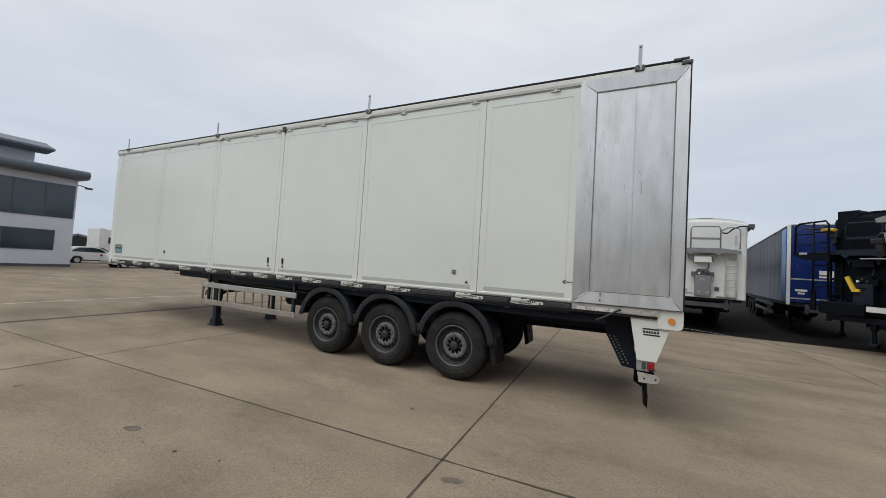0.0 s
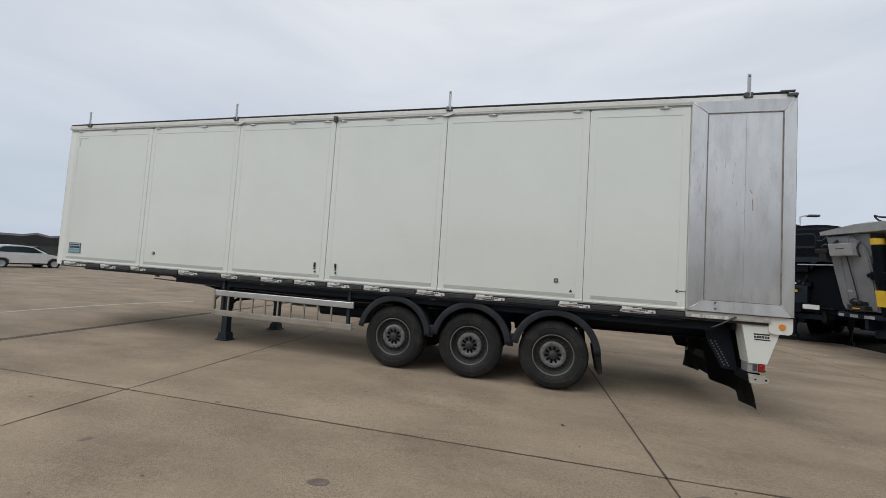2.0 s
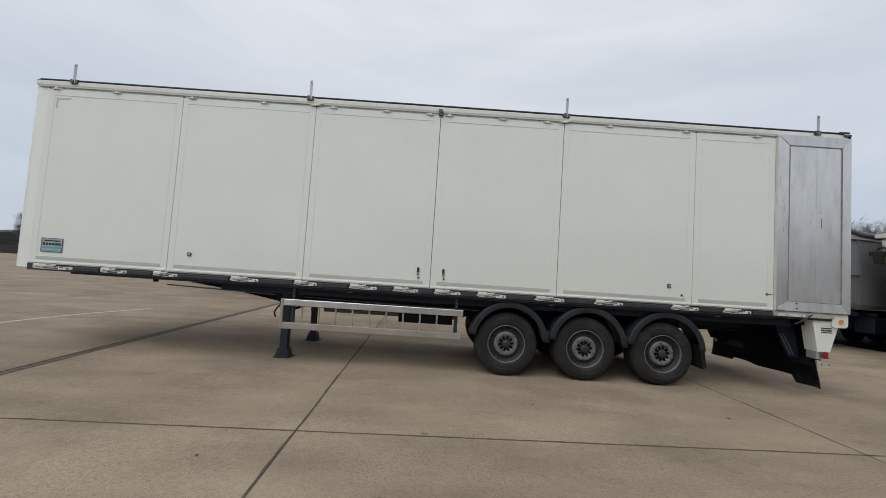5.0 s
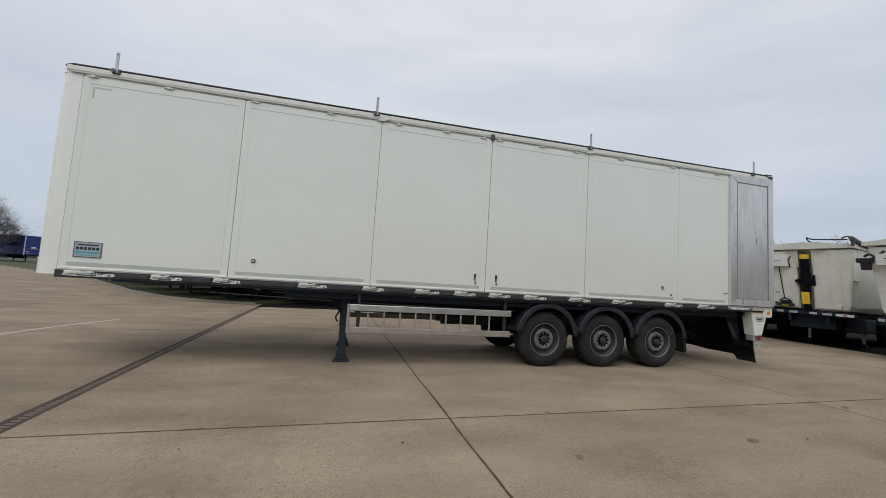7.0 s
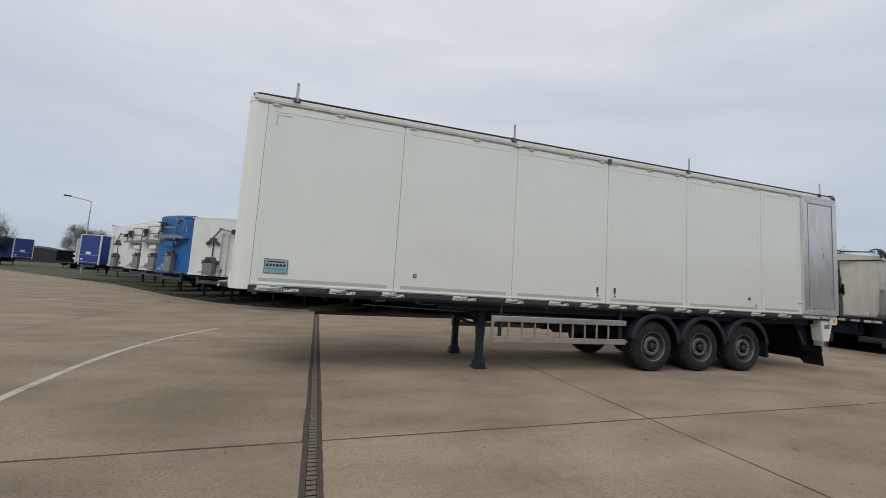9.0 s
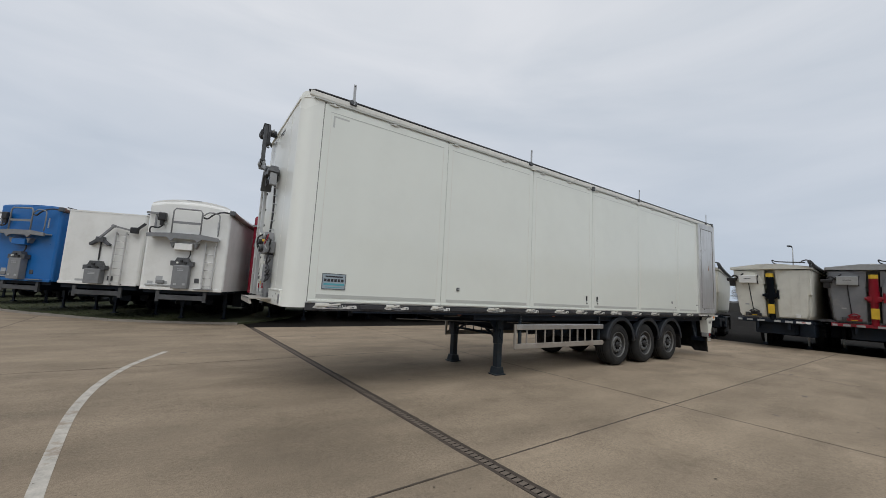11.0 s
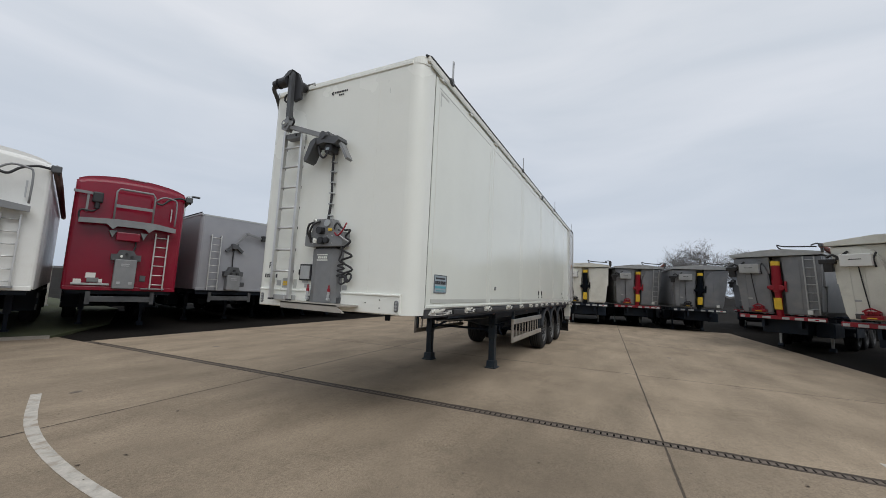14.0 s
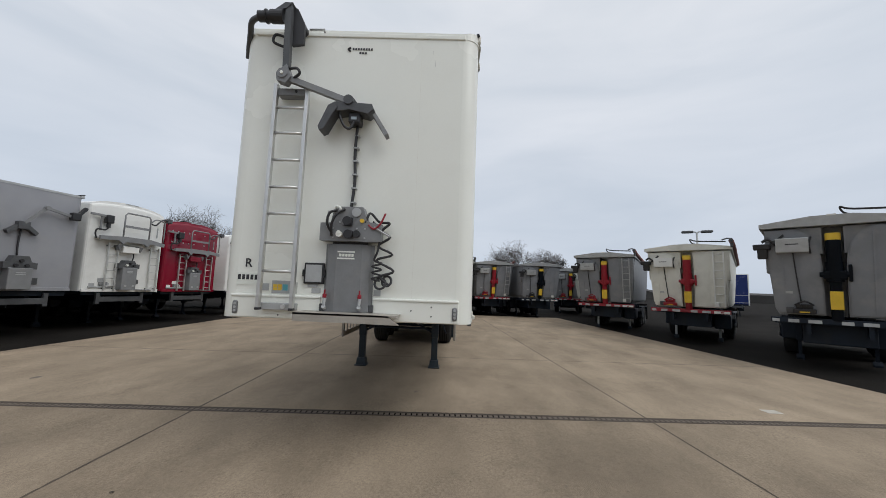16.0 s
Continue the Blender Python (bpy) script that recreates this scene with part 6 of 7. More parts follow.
def curtain_trailer(m, front, curtain, label, group="curtain-sided trailers far off"):
    t = thing("curtain_side_trailer", m, label, "trailer", group)
    bx("front_board", front, t, 0.0, 0.06, 0.0, 2.5, 1.2, 4.05, 0.01)
    boxes("front_rail", LTGREY, t, [(-0.012, 0.004, 0.1, 2.4, z, z + 0.045) for z in (1.32, 2.02)], 0.004)
    bx("front_label", WHITEP, t, -0.006, 0.004, 1.05, 1.65, 2.12, 2.38)
    boxes("small_label", WHITEP, t, [(-0.006, 0.004, 1.95, 2.28, 1.60, 1.68), (-0.006, 0.004, 2.02, 2.20, 1.50, 1.56)])
    each("end_flap", [lambda b, y=y: prism(b, [(0.13, 1.22), (0.85, 1.22), (0.9, 2.0), (0.87, 3.0), (0.9, 3.92), (0.13, 3.92)], y, y + 0.02, "y") for y in (-0.028, 2.508)], BLUEP if front is NAVYP else front, t)
    for y0, y1, s in ((0.0, 0.03, 1), (2.47, 2.5, -1)):
        def drape(b):
            n, prev = 90, None
            for k in range(n + 1):
                x = 0.12 + 13.3 * k / n
                y = (y0 if s == 1 else y1) + s * 0.005 * math.sin(k * 0.9) + s * 0.002 * math.sin(k * 2.3)
                cur = [b.verts.new((x, y, 1.18)), b.verts.new((x, y + s * 0.02, 2.6)), b.verts.new((x, y, 3.95))]
                if prev:
                    for i in range(2):
                        b.faces.new((prev[i], cur[i], cur[i + 1], prev[i + 1])).smooth = True
                prev = cur
            bmesh.ops.solidify(b, geom=b.faces[:], thickness=0.01)
        made("curtain", drape, curtain, t)
    boxes("corner_post", WHITEP, t, [(x, x + 0.12, y, y + 0.1, 1.1, 4.05) for x in (-0.01, 13.4) for y in (-0.01, 2.41)], 0.01)
    bx("roof", WHITEP, t, 0.0, 13.55, 0.0, 2.5, 4.0, 4.08, 0.02)
    bx("rear_door", front, t, 13.46, 13.52, 0.1, 2.4, 1.2, 4.0)
    bx("rear_frame", LTGREY, t, 13.5, 13.56, 0.0, 2.5, 1.02, 1.2, 0.01)
    bx("rear_label", LTGREY, t, 13.525, 13.545, 0.9, 1.5, 1.5, 1.7)
    bx("load_bed", CHASSIS, t, 0.05, 13.5, 0.05, 2.45, 1.05, 1.2)
    running_gear(t, 13.5)
    return t


# the long row whose fronts face the yard
bulk_trailer(facing(-1.24, 10.22, -0.33, -0.944), WHITEP, "white bulk tipper trailer with grey catwalk and handrail, in the row", 1.16)
bulk_trailer(facing(2.04, 10.82, -0.33, -0.944), REDP, "deep red bulk tipper trailer with grey catwalk, in the row", 1.20)
box_trailer(facing(5.74, 11.41, -0.24, -0.971), GREYP, "plain grey box trailer with ladder and hydraulic cabinet, in the row", 0.945)
bulk_trailer(facing(8.77, 11.22, -0.20, -0.98), WHITEP, "white bulk tipper trailer with two front ladders, in the row", 1.10, (0.30, 0.86))
bulk_trailer(facing(11.51, 10.85, -0.20, -0.98), REDP, "red bulk tipper trailer with riveted front, in the row", 1.04, (0.30, 0.80), True)
bulk_trailer(facing(15.52, 10.95, -0.05, -0.999), WHITEP, "white bulk tipper trailer with domed hood, behind the main trailer", 1.055, (0.82,))
box_trailer(facing(-3.69, 12.31, -0.40, -0.917), WHITEP, "white box trailer with folded sheeting arm, in the row", 0.88, 10.0, 0.52)
bulk_trailer(facing(-6.31, 15.25, -0.60, -0.80), BLUEP, "bright blue bulk tipper trailer with catwalk, in the row", 1.145, (), arch=0.3)
bulk_trailer(facing(-8.62, 19.25, -0.52, -0.854), WHITEP, "white bulk tipper trailer far along the row", 1.09)
bulk_trailer(facing(-11.07, 23.09, -0.52, -0.854), WHITEP, "white bulk tipper trailer, further along the row", 1.13)
box_trailer(facing(-14.62, 28.13, -0.60, -0.80), WHITEP, "white box trailer with ladder, far along the row", 1.06)
bulk_trailer(facing(-17.0, 34.3, -0.50, -0.866), GREYP, "grey bulk tipper trailer, far along the row", 0.90)
curtain_trailer(facing(-22.07, 38.95, -0.441, -0.897), NAVYC, NAVYC, "navy curtain-sided trailer at the end of the row")
curtain_trailer(facing(-28.0, 49.3, -0.456, -0.89), LTGREY, NAVYC, "grey-fronted curtain-sided trailer at the end of the row")
curtain_trailer(facing(-43.1, 64.0, 0.93, -0.36), NAVYC, NAVYC, "long navy curtain-sided trailer across the far yard")
curtain_trailer(facing(19.6, 12.6, -0.13, -0.99), NAVYP, GREYC, "blue-fronted trailer with grey curtain sides", "trailers in the long row")
# tippers round the east and south of the yard
bulk_trailer(facing(18.98, 9.45, -0.72, -0.694), BLKSTEEL, "black bulk tipper trailer with yellow fittings and rails", 1.035, (0.2,), False, True)
tipper(facing(19.4, 6.3, -0.97, -0.24), TIPGREY, BLKSTEEL, CHASSIS, "grey tipper trailer with black ram and yellow collar", 1.04)
tipper(facing(20.7, 3.6, -0.965, -0.26), TIPWHITE, BLKSTEEL, CHASSIS, "cream-white tipper trailer with black ram", 1.05)
tipper(facing(19.8, 0.0, -0.997, -0.08), TIPWHITE, BLKSTEEL, CHASSIS, "cream-white tipper trailer with black and yellow ram", 0.995)
tipper(facing(21.3, -2.68, -0.98, -0.20), TIPGREY, REDRAM, REDRAM, "grey tipper trailer with red ram and red beam", 1.015)
tipper(facing(20.6, -5.62, -0.995, -0.10), TIPGREY, BLKSTEEL, CHASSIS, "grey tipper trailer with dark ram", 0.99)
tipper(facing(23.6, -10.35, -0.80, 0.60), TIPWHITE, REDRAM, REDRAM, "white tipper trailer with red ram, half hidden in the row", 0.985)
tipper(facing(26.8, -9.7, -0.965, 0.262), TIPGREY, REDRAM, REDRAM, "grey tipper trailer with red ram, far behind the row", 1.04)
tipper(facing(14.06, -7.22, -0.854, 0.521), TIPGREY, REDRAM, REDRAM, "grey tipper trailer with red ram and yellow collar", 1.013)
tipper(facing(10.05, -8.56, -0.785, 0.62), TIPWHITE, REDRAM, REDRAM, "cream-white tipper trailer with red ram and red beam", 0.99)
tipper(facing(5.42, -9.12, -0.72, 0.694), TIPGREY, BLKSTEEL, CHASSIS, "grey tipper trailer with black ram and yellow collar", 1.06)


curtain_trailer(facing(33.0, -27.4, -0.86, 0.51), NAVYP, NAVYP, "navy blue curtain-sided trailer far behind the tippers")


# low black skeletal trailers at the end of the yard
def skeletal_trailer(m, label):
    t = thing("skeletal_trailer", m, label, "trailer", "skeletal trailers far off")
    bx("bed", CHASSIS, t, 0, 12.5, 0.2, 2.3, 1.05, 1.3, 0.02)
    bx("bulkhead", BLKSTEEL, t, 0, 0.1, 0.1, 2.4, 1.2, 2.7, 0.02)
    boxes("stake", BLKSTEEL, t, [(x, x + 0.1, y, y + 0.08, 1.2, 2.1) for x in (2.5, 5.0, 7.5, 10.0, 12.3) for y in (0.12, 2.3)])
    boxes("white_plate", WHITEP, t, [(-0.02, 0.0, 0.3, 0.6, z, z + 0.3) for z in (1.5, 2.2)])
    running_gear(t, 12.5)
    return t


skeletal_trailer(facing(-37.5, 63.5, 0.3, -0.95), "black skeletal trailer with white marker plates")
skeletal_trailer(facing(-34.0, 62.0, 0.3, -0.95), "black skeletal trailer with white marker plates")

# a pale steel store behind the row
store = thing("storage_container", pose(1.9, 22.5, 0), "pale cream ribbed steel store behind the trailers", "container")
bx("shell", TIPWHITE, store, 0, 2.4, 0, 4.0, 0.02, 1.92, 0.02)
boxes("rib", TIPWHITE, store, [(0.05 + 0.29 * k, 0.17 + 0.29 * k, -0.04, 0.01, 0.12, 1.82) for k in range(8)], 0.01)
boxes("edge_rail", LTGREY, store, [(-0.02, 2.42, -0.05, 0.02, 1.84, 1.94), (-0.02, 2.42, -0.05, 0.02, -0.03, 0.10)], 0.01)


# ---- far things: office, cars, trees, lamps ----
def office():
    t = thing("office_building", pose(-22.85, 6.98, 0), "two-storey pale grey office with dark ribbon windows and curved metal roof", "building")
    bx("wall", CLAD, t, -14, 0, -22, 0, -0.03, 6.3)
    bx("plinth", DKGREY, t, -14.03, 0.03, -22.03, 0.03, -0.03, 0.18)
    made("curved_eave", lambda b: [tube(b, [(0.8, 0.30, 6.6), (0.8, -22, 6.6)], 0.30, 14, 0), box(b, -14.5, 0.8, -22.4, 0.30, 6.30, 6.55)], ROOFM, t)
    bx("upper_wall", CLAD, t, -12, -2.6, -22, -1.6, 6.5, 8.36)
    made("upper_roof", lambda b: prism(b, [(-1.15, 8.22), (-2.6, 8.10), (-12.6, 9.6), (-12.6, 10.15), (-3.0, 8.98), (-1.15, 8.36)], -22.5, -1.0, "y"), ROOFM, t)
    for z0, z1, a, c, n in ((3.45, 5.8, -21.5, -0.10, 14), (1.15, 2.55, -21.0, -0.95, 8)):
        win = bx("window_frame", DKGREY, t, 0.0, 0.05, a, c, z0, z1, 0.01)
        for k in range(n):
            y0, y1 = a + (c - a) * k / n, a + (c - a) * (k + 1) / n
            bx("pane", GLASS, win, 0.04, 0.062, y0 + 0.04, y1 - 0.04, z0 + 0.05, z1 - 0.05)
    bx("window_return", GLASS, t, -3.0, -0.1, 0.0, 0.04, 3.45, 5.8)
    made("security_camera", lambda b: [beam(b, (0.0, 0.0, 5.95), (0.05, 0.5, 5.85), 0.06, 0.06), box(b, 0.0, 0.2, 0.4, 0.8, 5.72, 5.85, 0.02)], DKGREY, t)


office()


def car(m, paint, label, estate=True):
    t = thing("parked_car", m, label, "car", "parked cars")

    def shell(b):
        low = [(0.0, 0.42), (0.02, 0.66), (0.22, 0.80), (1.15, 0.95), (4.10, 1.00), (4.36, 0.92), (4.45, 0.62), (4.42, 0.36), (4.2, 0.28), (3.95, 0.28), (3.90, 0.50), (3.72, 0.66), (3.38, 0.66), (3.20, 0.50), (3.15, 0.26), (1.25, 0.26), (1.20, 0.50), (1.02, 0.66), (0.68, 0.66), (0.50, 0.50), (0.45, 0.28), (0.15, 0.30)]
        prism(b, low, -0.90, 0.90, "y")
        bmesh.ops.bevel(b, geom=b.edges[:], offset=0.035, segments=2, affect="EDGES")
    made("body", shell, paint, t)

    def cabin(b):
        prism(b, [(1.10, 0.93), (1.55, 1.22), (1.95, 1.42), (2.55, 1.50), (3.45, 1.46), (4.02, 1.22), (4.20, 0.97)], -0.80, 0.80, "y")
        for v in b.verts:
            if v.co.z > 1.1:
                v.co.y *= 0.84
        bmesh.ops.bevel(b, geom=b.edges[:], offset=0.04, segments=2, affect="EDGES")
    made("cabin", cabin, paint, t)
    made("sill_trim", lambda b: box(b, 1.26, 3.14, -0.905, 0.905, 0.24, 0.34, 0.01), BLACK, t)
    made("wheel_well", lambda b: [box(b, 0.52, 1.18, -0.86, 0.86, 0.28, 0.62), box(b, 3.22, 3.88, -0.86, 0.86, 0.28, 0.62)], BLACK, t)
    for s in (1, -1):
        made("side_window", lambda b: prism(b, [(1.48, 1.02), (2.0, 1.36), (2.55, 1.42), (3.4, 1.39), (3.85, 1.18), (3.9, 1.04)], s * 0.70, s * 0.805, "y"), GLASS, t)
    made("windscreen", lambda b: prism(b, [(1.16, 1.02), (1.80, 1.44), (1.76, 1.47), (1.10, 1.03)], -0.66, 0.66, "y"), GLASS, t)
    for x in (0.85, 3.55):
        for s in (1, -1):
            w = made("wheel", lambda b: lathe(b, [(0, 0.2), (0, 0.28), (0.03, 0.33), (0.18, 0.33), (0.2, 0.28), (0.2, 0.2)], (x, s * 0.91 - (0.2 if s > 0 else 0.0), 0.30), 20), TYRE, t)
            made("rim", lambda b: lathe(b, [(0.0, 0.205), (0.01, 0.19), (0.01, 0.02)] if s < 0 else [(0.2, 0.205), (0.19, 0.19), (0.19, 0.02)], (x, s * 0.91 - (0.2 if s > 0 else 0.0), 0.30), 14), LTGREY, w)
    made("head_light", lambda b: [box(b, -0.01, 0.16, y, y + 0.3, 0.66, 0.78, 0.02) for y in (-0.8, 0.5)], LTGREY, t)
    made("tail_light", lambda b: [box(b, 4.36, 4.47, y, y + 0.25, 0.85, 1.0, 0.02) for y in (-0.85, 0.6)], REDLENS, t)
    return t


car(pose(-31.0, 13.45, -0.03, 0, 0, -90), WHITEP, "white estate car parked by the office")
car(pose(-23.4, 13.65, -0.03, 0, 0, -90), WHITEP, "silver-white car parked on the far side of the yard")
car(pose(-31.5, 19.0, -0.03, 0, 0, 60), WHITEP, "white hatchback parked far off")
tr = thing("tractor_unit", pose(-50.0, 20.3, -0.03, 0, 0, -80), "white lorry cab parked far off", "lorry")
made("cab", lambda b: [prism(b, [(0.02, 0.5), (0, 1.2), (0.05, 1.9), (0.28, 2.9), (0.55, 3.35), (1.1, 3.75), (1.9, 3.9), (2.25, 3.85), (2.25, 1.0), (1.75, 1.0), (1.65, 0.5)], -1.22, 1.22, "y"), bmesh.ops.bevel(b, geom=b.edges[:], offset=0.08, segments=2, affect="EDGES")], WHITEP, tr)
made("side_fairing", lambda b: [box(b, 2.3, 4.6, -1.22, -1.15, 0.35, 1.1, 0.03), box(b, 2.3, 4.6, 1.15, 1.22, 0.35, 1.1, 0.03)], WHITEP, tr)
made("mirror", lambda b: [box(b, 0.15, 0.3, -1.45, -1.26, 1.9, 2.5, 0.04), box(b, 0.15, 0.3, 1.26, 1.45, 1.9, 2.5, 0.04)], BLACK, tr)
made("visor", lambda b: box(b, -0.05, 0.35, -1.1, 1.1, 2.82, 2.95, 0.03), BLACK, tr)
made("cab_window", lambda b: [prism(b, [(0.35, 1.85), (0.5, 2.75), (1.25, 2.75), (1.25, 1.95)], -1.235, 1.235, "y"), prism(b, [(0.02, 1.85), (0.22, 2.8), (0.32, 2.8), (0.12, 1.85)], -1.05, 1.05, "y")], GLASS, tr)
made("chassis", lambda b: box(b, 0.3, 6.0, -0.5, 0.5, 0.6, 0.95), CHASSIS, tr)
made("wheel", lambda b: [lathe(b, [(0, 0.2), (0, 0.4), (0.05, 0.5), (0.3, 0.5), (0.32, 0.2)], (x, y, 0.5), 18) for x in (1.2, 5.0) for y in (-1.2, 0.9)], TYRE, tr)


def lamp_post(x, y, h, heads, turn, label, reach=1.7):
    t = thing("lamp_post", pose(x, y, 0, 0, 0, turn), label, "street lamp", "yard lamp posts")
    made("pole", lambda b: tube(b, [(0, 0, -0.03), (0, 0, 1.2), (0, 0, h)], (0.10, 0.05), 10, 4), LTGREY, t)
    for s in heads:
        a = made("arm", lambda b: tube(b, [(0, 0, h - 0.05), (s * 0.4 * reach, 0, h + 0.05), (s * reach, 0, h + 0.09 * reach)], 0.04, 8, 4), LTGREY, t)
        made("lamp_head", lambda b: [box(b, min(s * (reach - 0.1), s * (reach + 0.5)), max(s * (reach - 0.1), s * (reach + 0.5)), -0.16, 0.16, h + 0.09 * reach - 0.05, h + 0.09 * reach + 0.09, 0.05)], DKGREY, a)


lamp_post(-24.6, 42.9, 7.95, (-1,), 40, "tall grey lamp post with one head")
lamp_post(18.9, -14.8, 5.6, (1, -1), 65, "grey lamp post with two heads", 0.3)
lamp_post(54.5, 7.0, 8.7, (1,), 175, "grey lamp post beyond the tippers", 0.6)
lamp_post(14.6, 31.2, 8.5, (1,), -25, "grey lamp post behind the row", 0.5)
lamp_post(26.4, 22.6, 6.5, (1,), 0, "tall grey lamp post far behind the red trailers", 0.5)


def bare_tree(seed, height):
    """Trunk and twigs of a leafless tree with a domed crown, as two bmeshes."""
    r = random.Random(seed)
    trunk, twigs = bmesh.new(), bmesh.new()
    mid, ru, rz = Vector((0, 0, height * 0.58)), height * 0.44, height * 0.42
    count = [0]

    def inside(p):
        q = p - mid
        edge = 1 + 0.22 * noise.noise((q.x * 0.5 + seed, q.y * 0.5, q.z * 0.5))
        return (q.x * q.x + q.y * q.y) / (ru * ru) + q.z * q.z / (rz * rz) < edge * edge

    def grow(p, d, ln, rad, level):
        pts, q = [p], p
        n = 3 if level < 4 else 2
        for k in range(n):
            d = (d + Vector((r.gauss(0, 0.15), r.gauss(0, 0.15), r.gauss(0.05, 0.10)))).normalized()
            q = q + d * ln / n
            pts.append(q)
        tube(trunk if level < 2 else twigs, pts, (rad, rad * 0.62), 7 if level < 2 else 3, 0)
        count[0] += 1
        if level >= 8 or count[0] > 3600 or (level > 1 and not inside(q)):
            return
        for k in range(r.choice((4, 5)) if level == 0 else r.choice((3, 3, 4)) if level < 4 else 3):
            at = pts[-1] if k == 0 else pts[r.randrange(1, len(pts))]
            side = Vector((r.gauss(0, 1), r.gauss(0, 1), r.gauss(0.0, 0.5))).normalized()
            todo.append((at, (d * 0.8 + side * 0.72).normalized(), ln * r.uniform(0.74, 0.90), max(0.009, rad * 0.60), level + 1))
    todo = [(Vector((0, 0, -0.05)), Vector((0, 0, 1)), height * 0.25, height * 0.024, 0)]
    while todo:
        grow(*todo.pop(0))
    return trunk, twigs


trees = []
for seed, h in ((3, 10.0), (12, 8.0)):
    tk, tw = bare_tree(seed, h)
    t = thing("bare_tree", pose(0, 0, 0), "leafless winter tree with a wide fan of twigs behind the yard", "tree", "bare trees")
    part("trunk", tk, BARK, t)
    part("crown", tw, BARK, t)
    trees.append(t)
trees[0].matrix_world = pose(74.5, -12.4, 0) @ Matrix.Scale(1.34, 4)
trees[1].matrix_world = pose(74, -19.6, 0, 0, 0, 50) @ Matrix.Scale(1.4, 4)
for i, x, y, a, s in ((0, 46.2, 34.7, 70, 1.3), (1, 53, 30, 20, 1.3), (1, 57, 25, 200, 1.2), (1, 60, 20, 90, 1.1), (1, 78, -4.5, 150, 1.05), (1, 82, 0.5, 80, 0.95), (0, -47.0, 61, 200, 1.08), (1, -43, 79, 90, 1.1), (1, -66, 62, 130, 0.95), (1, 82, 8, 10, 1.0), (1, 76, 16, 300, 1.0), (1, 78, -31, 240, 1.1), (0, 84, -40, 20, 0.9)):
    c = copy_thing(trees[i], pose(x, y, 0, 0, 0, a))
    c.scale = (s, s, s)


def hedge(b):
    """A far belt of hedges and woods all round, with an uneven top."""
    n, prev = 360, None
    for k in range(n + 1):
        a = 2 * math.pi * k / n
        rad = 260 + 30 * noise.noise((math.cos(a) * 2, math.sin(a) * 2, 5))
        h = 4.5 + 4.0 * noise.noise((math.cos(a) * 9, math.sin(a) * 9, 1)) + 2.2 * noise.noise((math.cos(a) * 40, math.sin(a) * 40, 2))
        p = (rad * math.cos(a), rad * math.sin(a))
        cur = [b.verts.new((*p, -0.5)), b.verts.new((*p, max(4.2, h))), b.verts.new((p[0] * 1.06, p[1] * 1.06, max(4.2, h) + 1.2))]
        if prev:
            for i in range(2):
                b.faces.new((prev[i], cur[i], cur[i + 1], prev[i + 1]))
        prev = cur


tagged(made("far_hedge", hedge, mat("far_hedge_haze", (0.048, 0.045, 0.042), 0.95, 0, 0.3, 0.08), None, "dark belt of far hedges and woods"), "dark belt of far hedges and woods", "hedge", kind="stuff")


# ---- yard surface: drain, lines, verge, and last the slabs ----
drain = thing("drain_channel", pose(0, 0, 0), "long cast-iron slot drain across the concrete", "drain")
tagged(drain, kind="structure")
DU = -4.16                                   # the drain's line in the slab grid
CH = 0.078
DRAIN_V0, DRAIN_V1 = -5.4, 11.6


drain.matrix_world = yard_matrix(0, 0)
bx("channel_edge", CHANNELDIRT, drain, DU - CH, DU - CH + 0.036, DRAIN_V0, DRAIN_V1, -0.02, -0.001)
bx("channel_edge", CHANNELDIRT, drain, DU + CH - 0.036, DU + CH, DRAIN_V0, DRAIN_V1, -0.02, -0.001)
# shallow bed coloured near-black for the shade down the drain's slots
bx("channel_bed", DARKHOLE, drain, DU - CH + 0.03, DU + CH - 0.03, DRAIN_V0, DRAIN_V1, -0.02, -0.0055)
bar_me = made("grate_bar", lambda b: box(b, -CH + 0.040, CH - 0.040, -0.026, 0.026, -0.022, -0.001), IRON, drain)
bar_me.location = (DU, DRAIN_V0 + 0.05, 0)
nbars = 235
for k in range(1, nbars):
    o = new("grate_bar", bar_me.data)
    o.parent = drain
    o.location = (DU, DRAIN_V0 + 0.05 + k * (DRAIN_V1 - DRAIN_V0 - 0.1) / nbars, 0)


def ribbon(b, pts, w, z=0.003):
    ps = smooth_path([(x, y, 0) for x, y in pts], 6)
    prev = None
    for i, p in enumerate(ps):
        d = (ps[min(i + 1, len(ps) - 1)] - ps[max(0, i - 1)]).normalized()
        s = Vector((-d.y, d.x, 0)) * w / 2
        cur = [b.verts.new((*(p + s).xy, z)), b.verts.new((*(p - s).xy, z))]
        if prev:
            b.faces.new((prev[0], prev[1], cur[1], cur[0]))
        prev = cur


lines = made("painted_line", lambda b: ribbon(b, [(-1.60, -3.6), (-1.77, -2.2), (-1.93, -0.8), (-2.06, 0.8), (-2.02, 2.2), (-1.80, 3.5), (-1.34, 4.9)], 0.105), PAINTLINE)
tagged(lines, "worn white painted curve on the concrete", "road marking", kind="structure")
ln2 = made("painted_line", lambda b: ribbon(b, [(14.6, 11.4), (15.6, 10.75), (16.45, 10.0), (17.3, 8.75), (18.45, 6.95)], 0.06), PAINTLINE)
tagged(ln2, "faded white line along the edge of the concrete", "road marking", kind="structure")
ln3 = made("painted_line", lambda b: [ribbon(b, [(-12.5, 2.5), (-10.0, 3.1)], 0.12), ribbon(b, [(-9.3, 10.6), (-8.4, 11.6)], 0.14), ribbon(b, [(-8.8, 13.2), (-8.2, 13.7)], 0.14)], PAINTLINE)
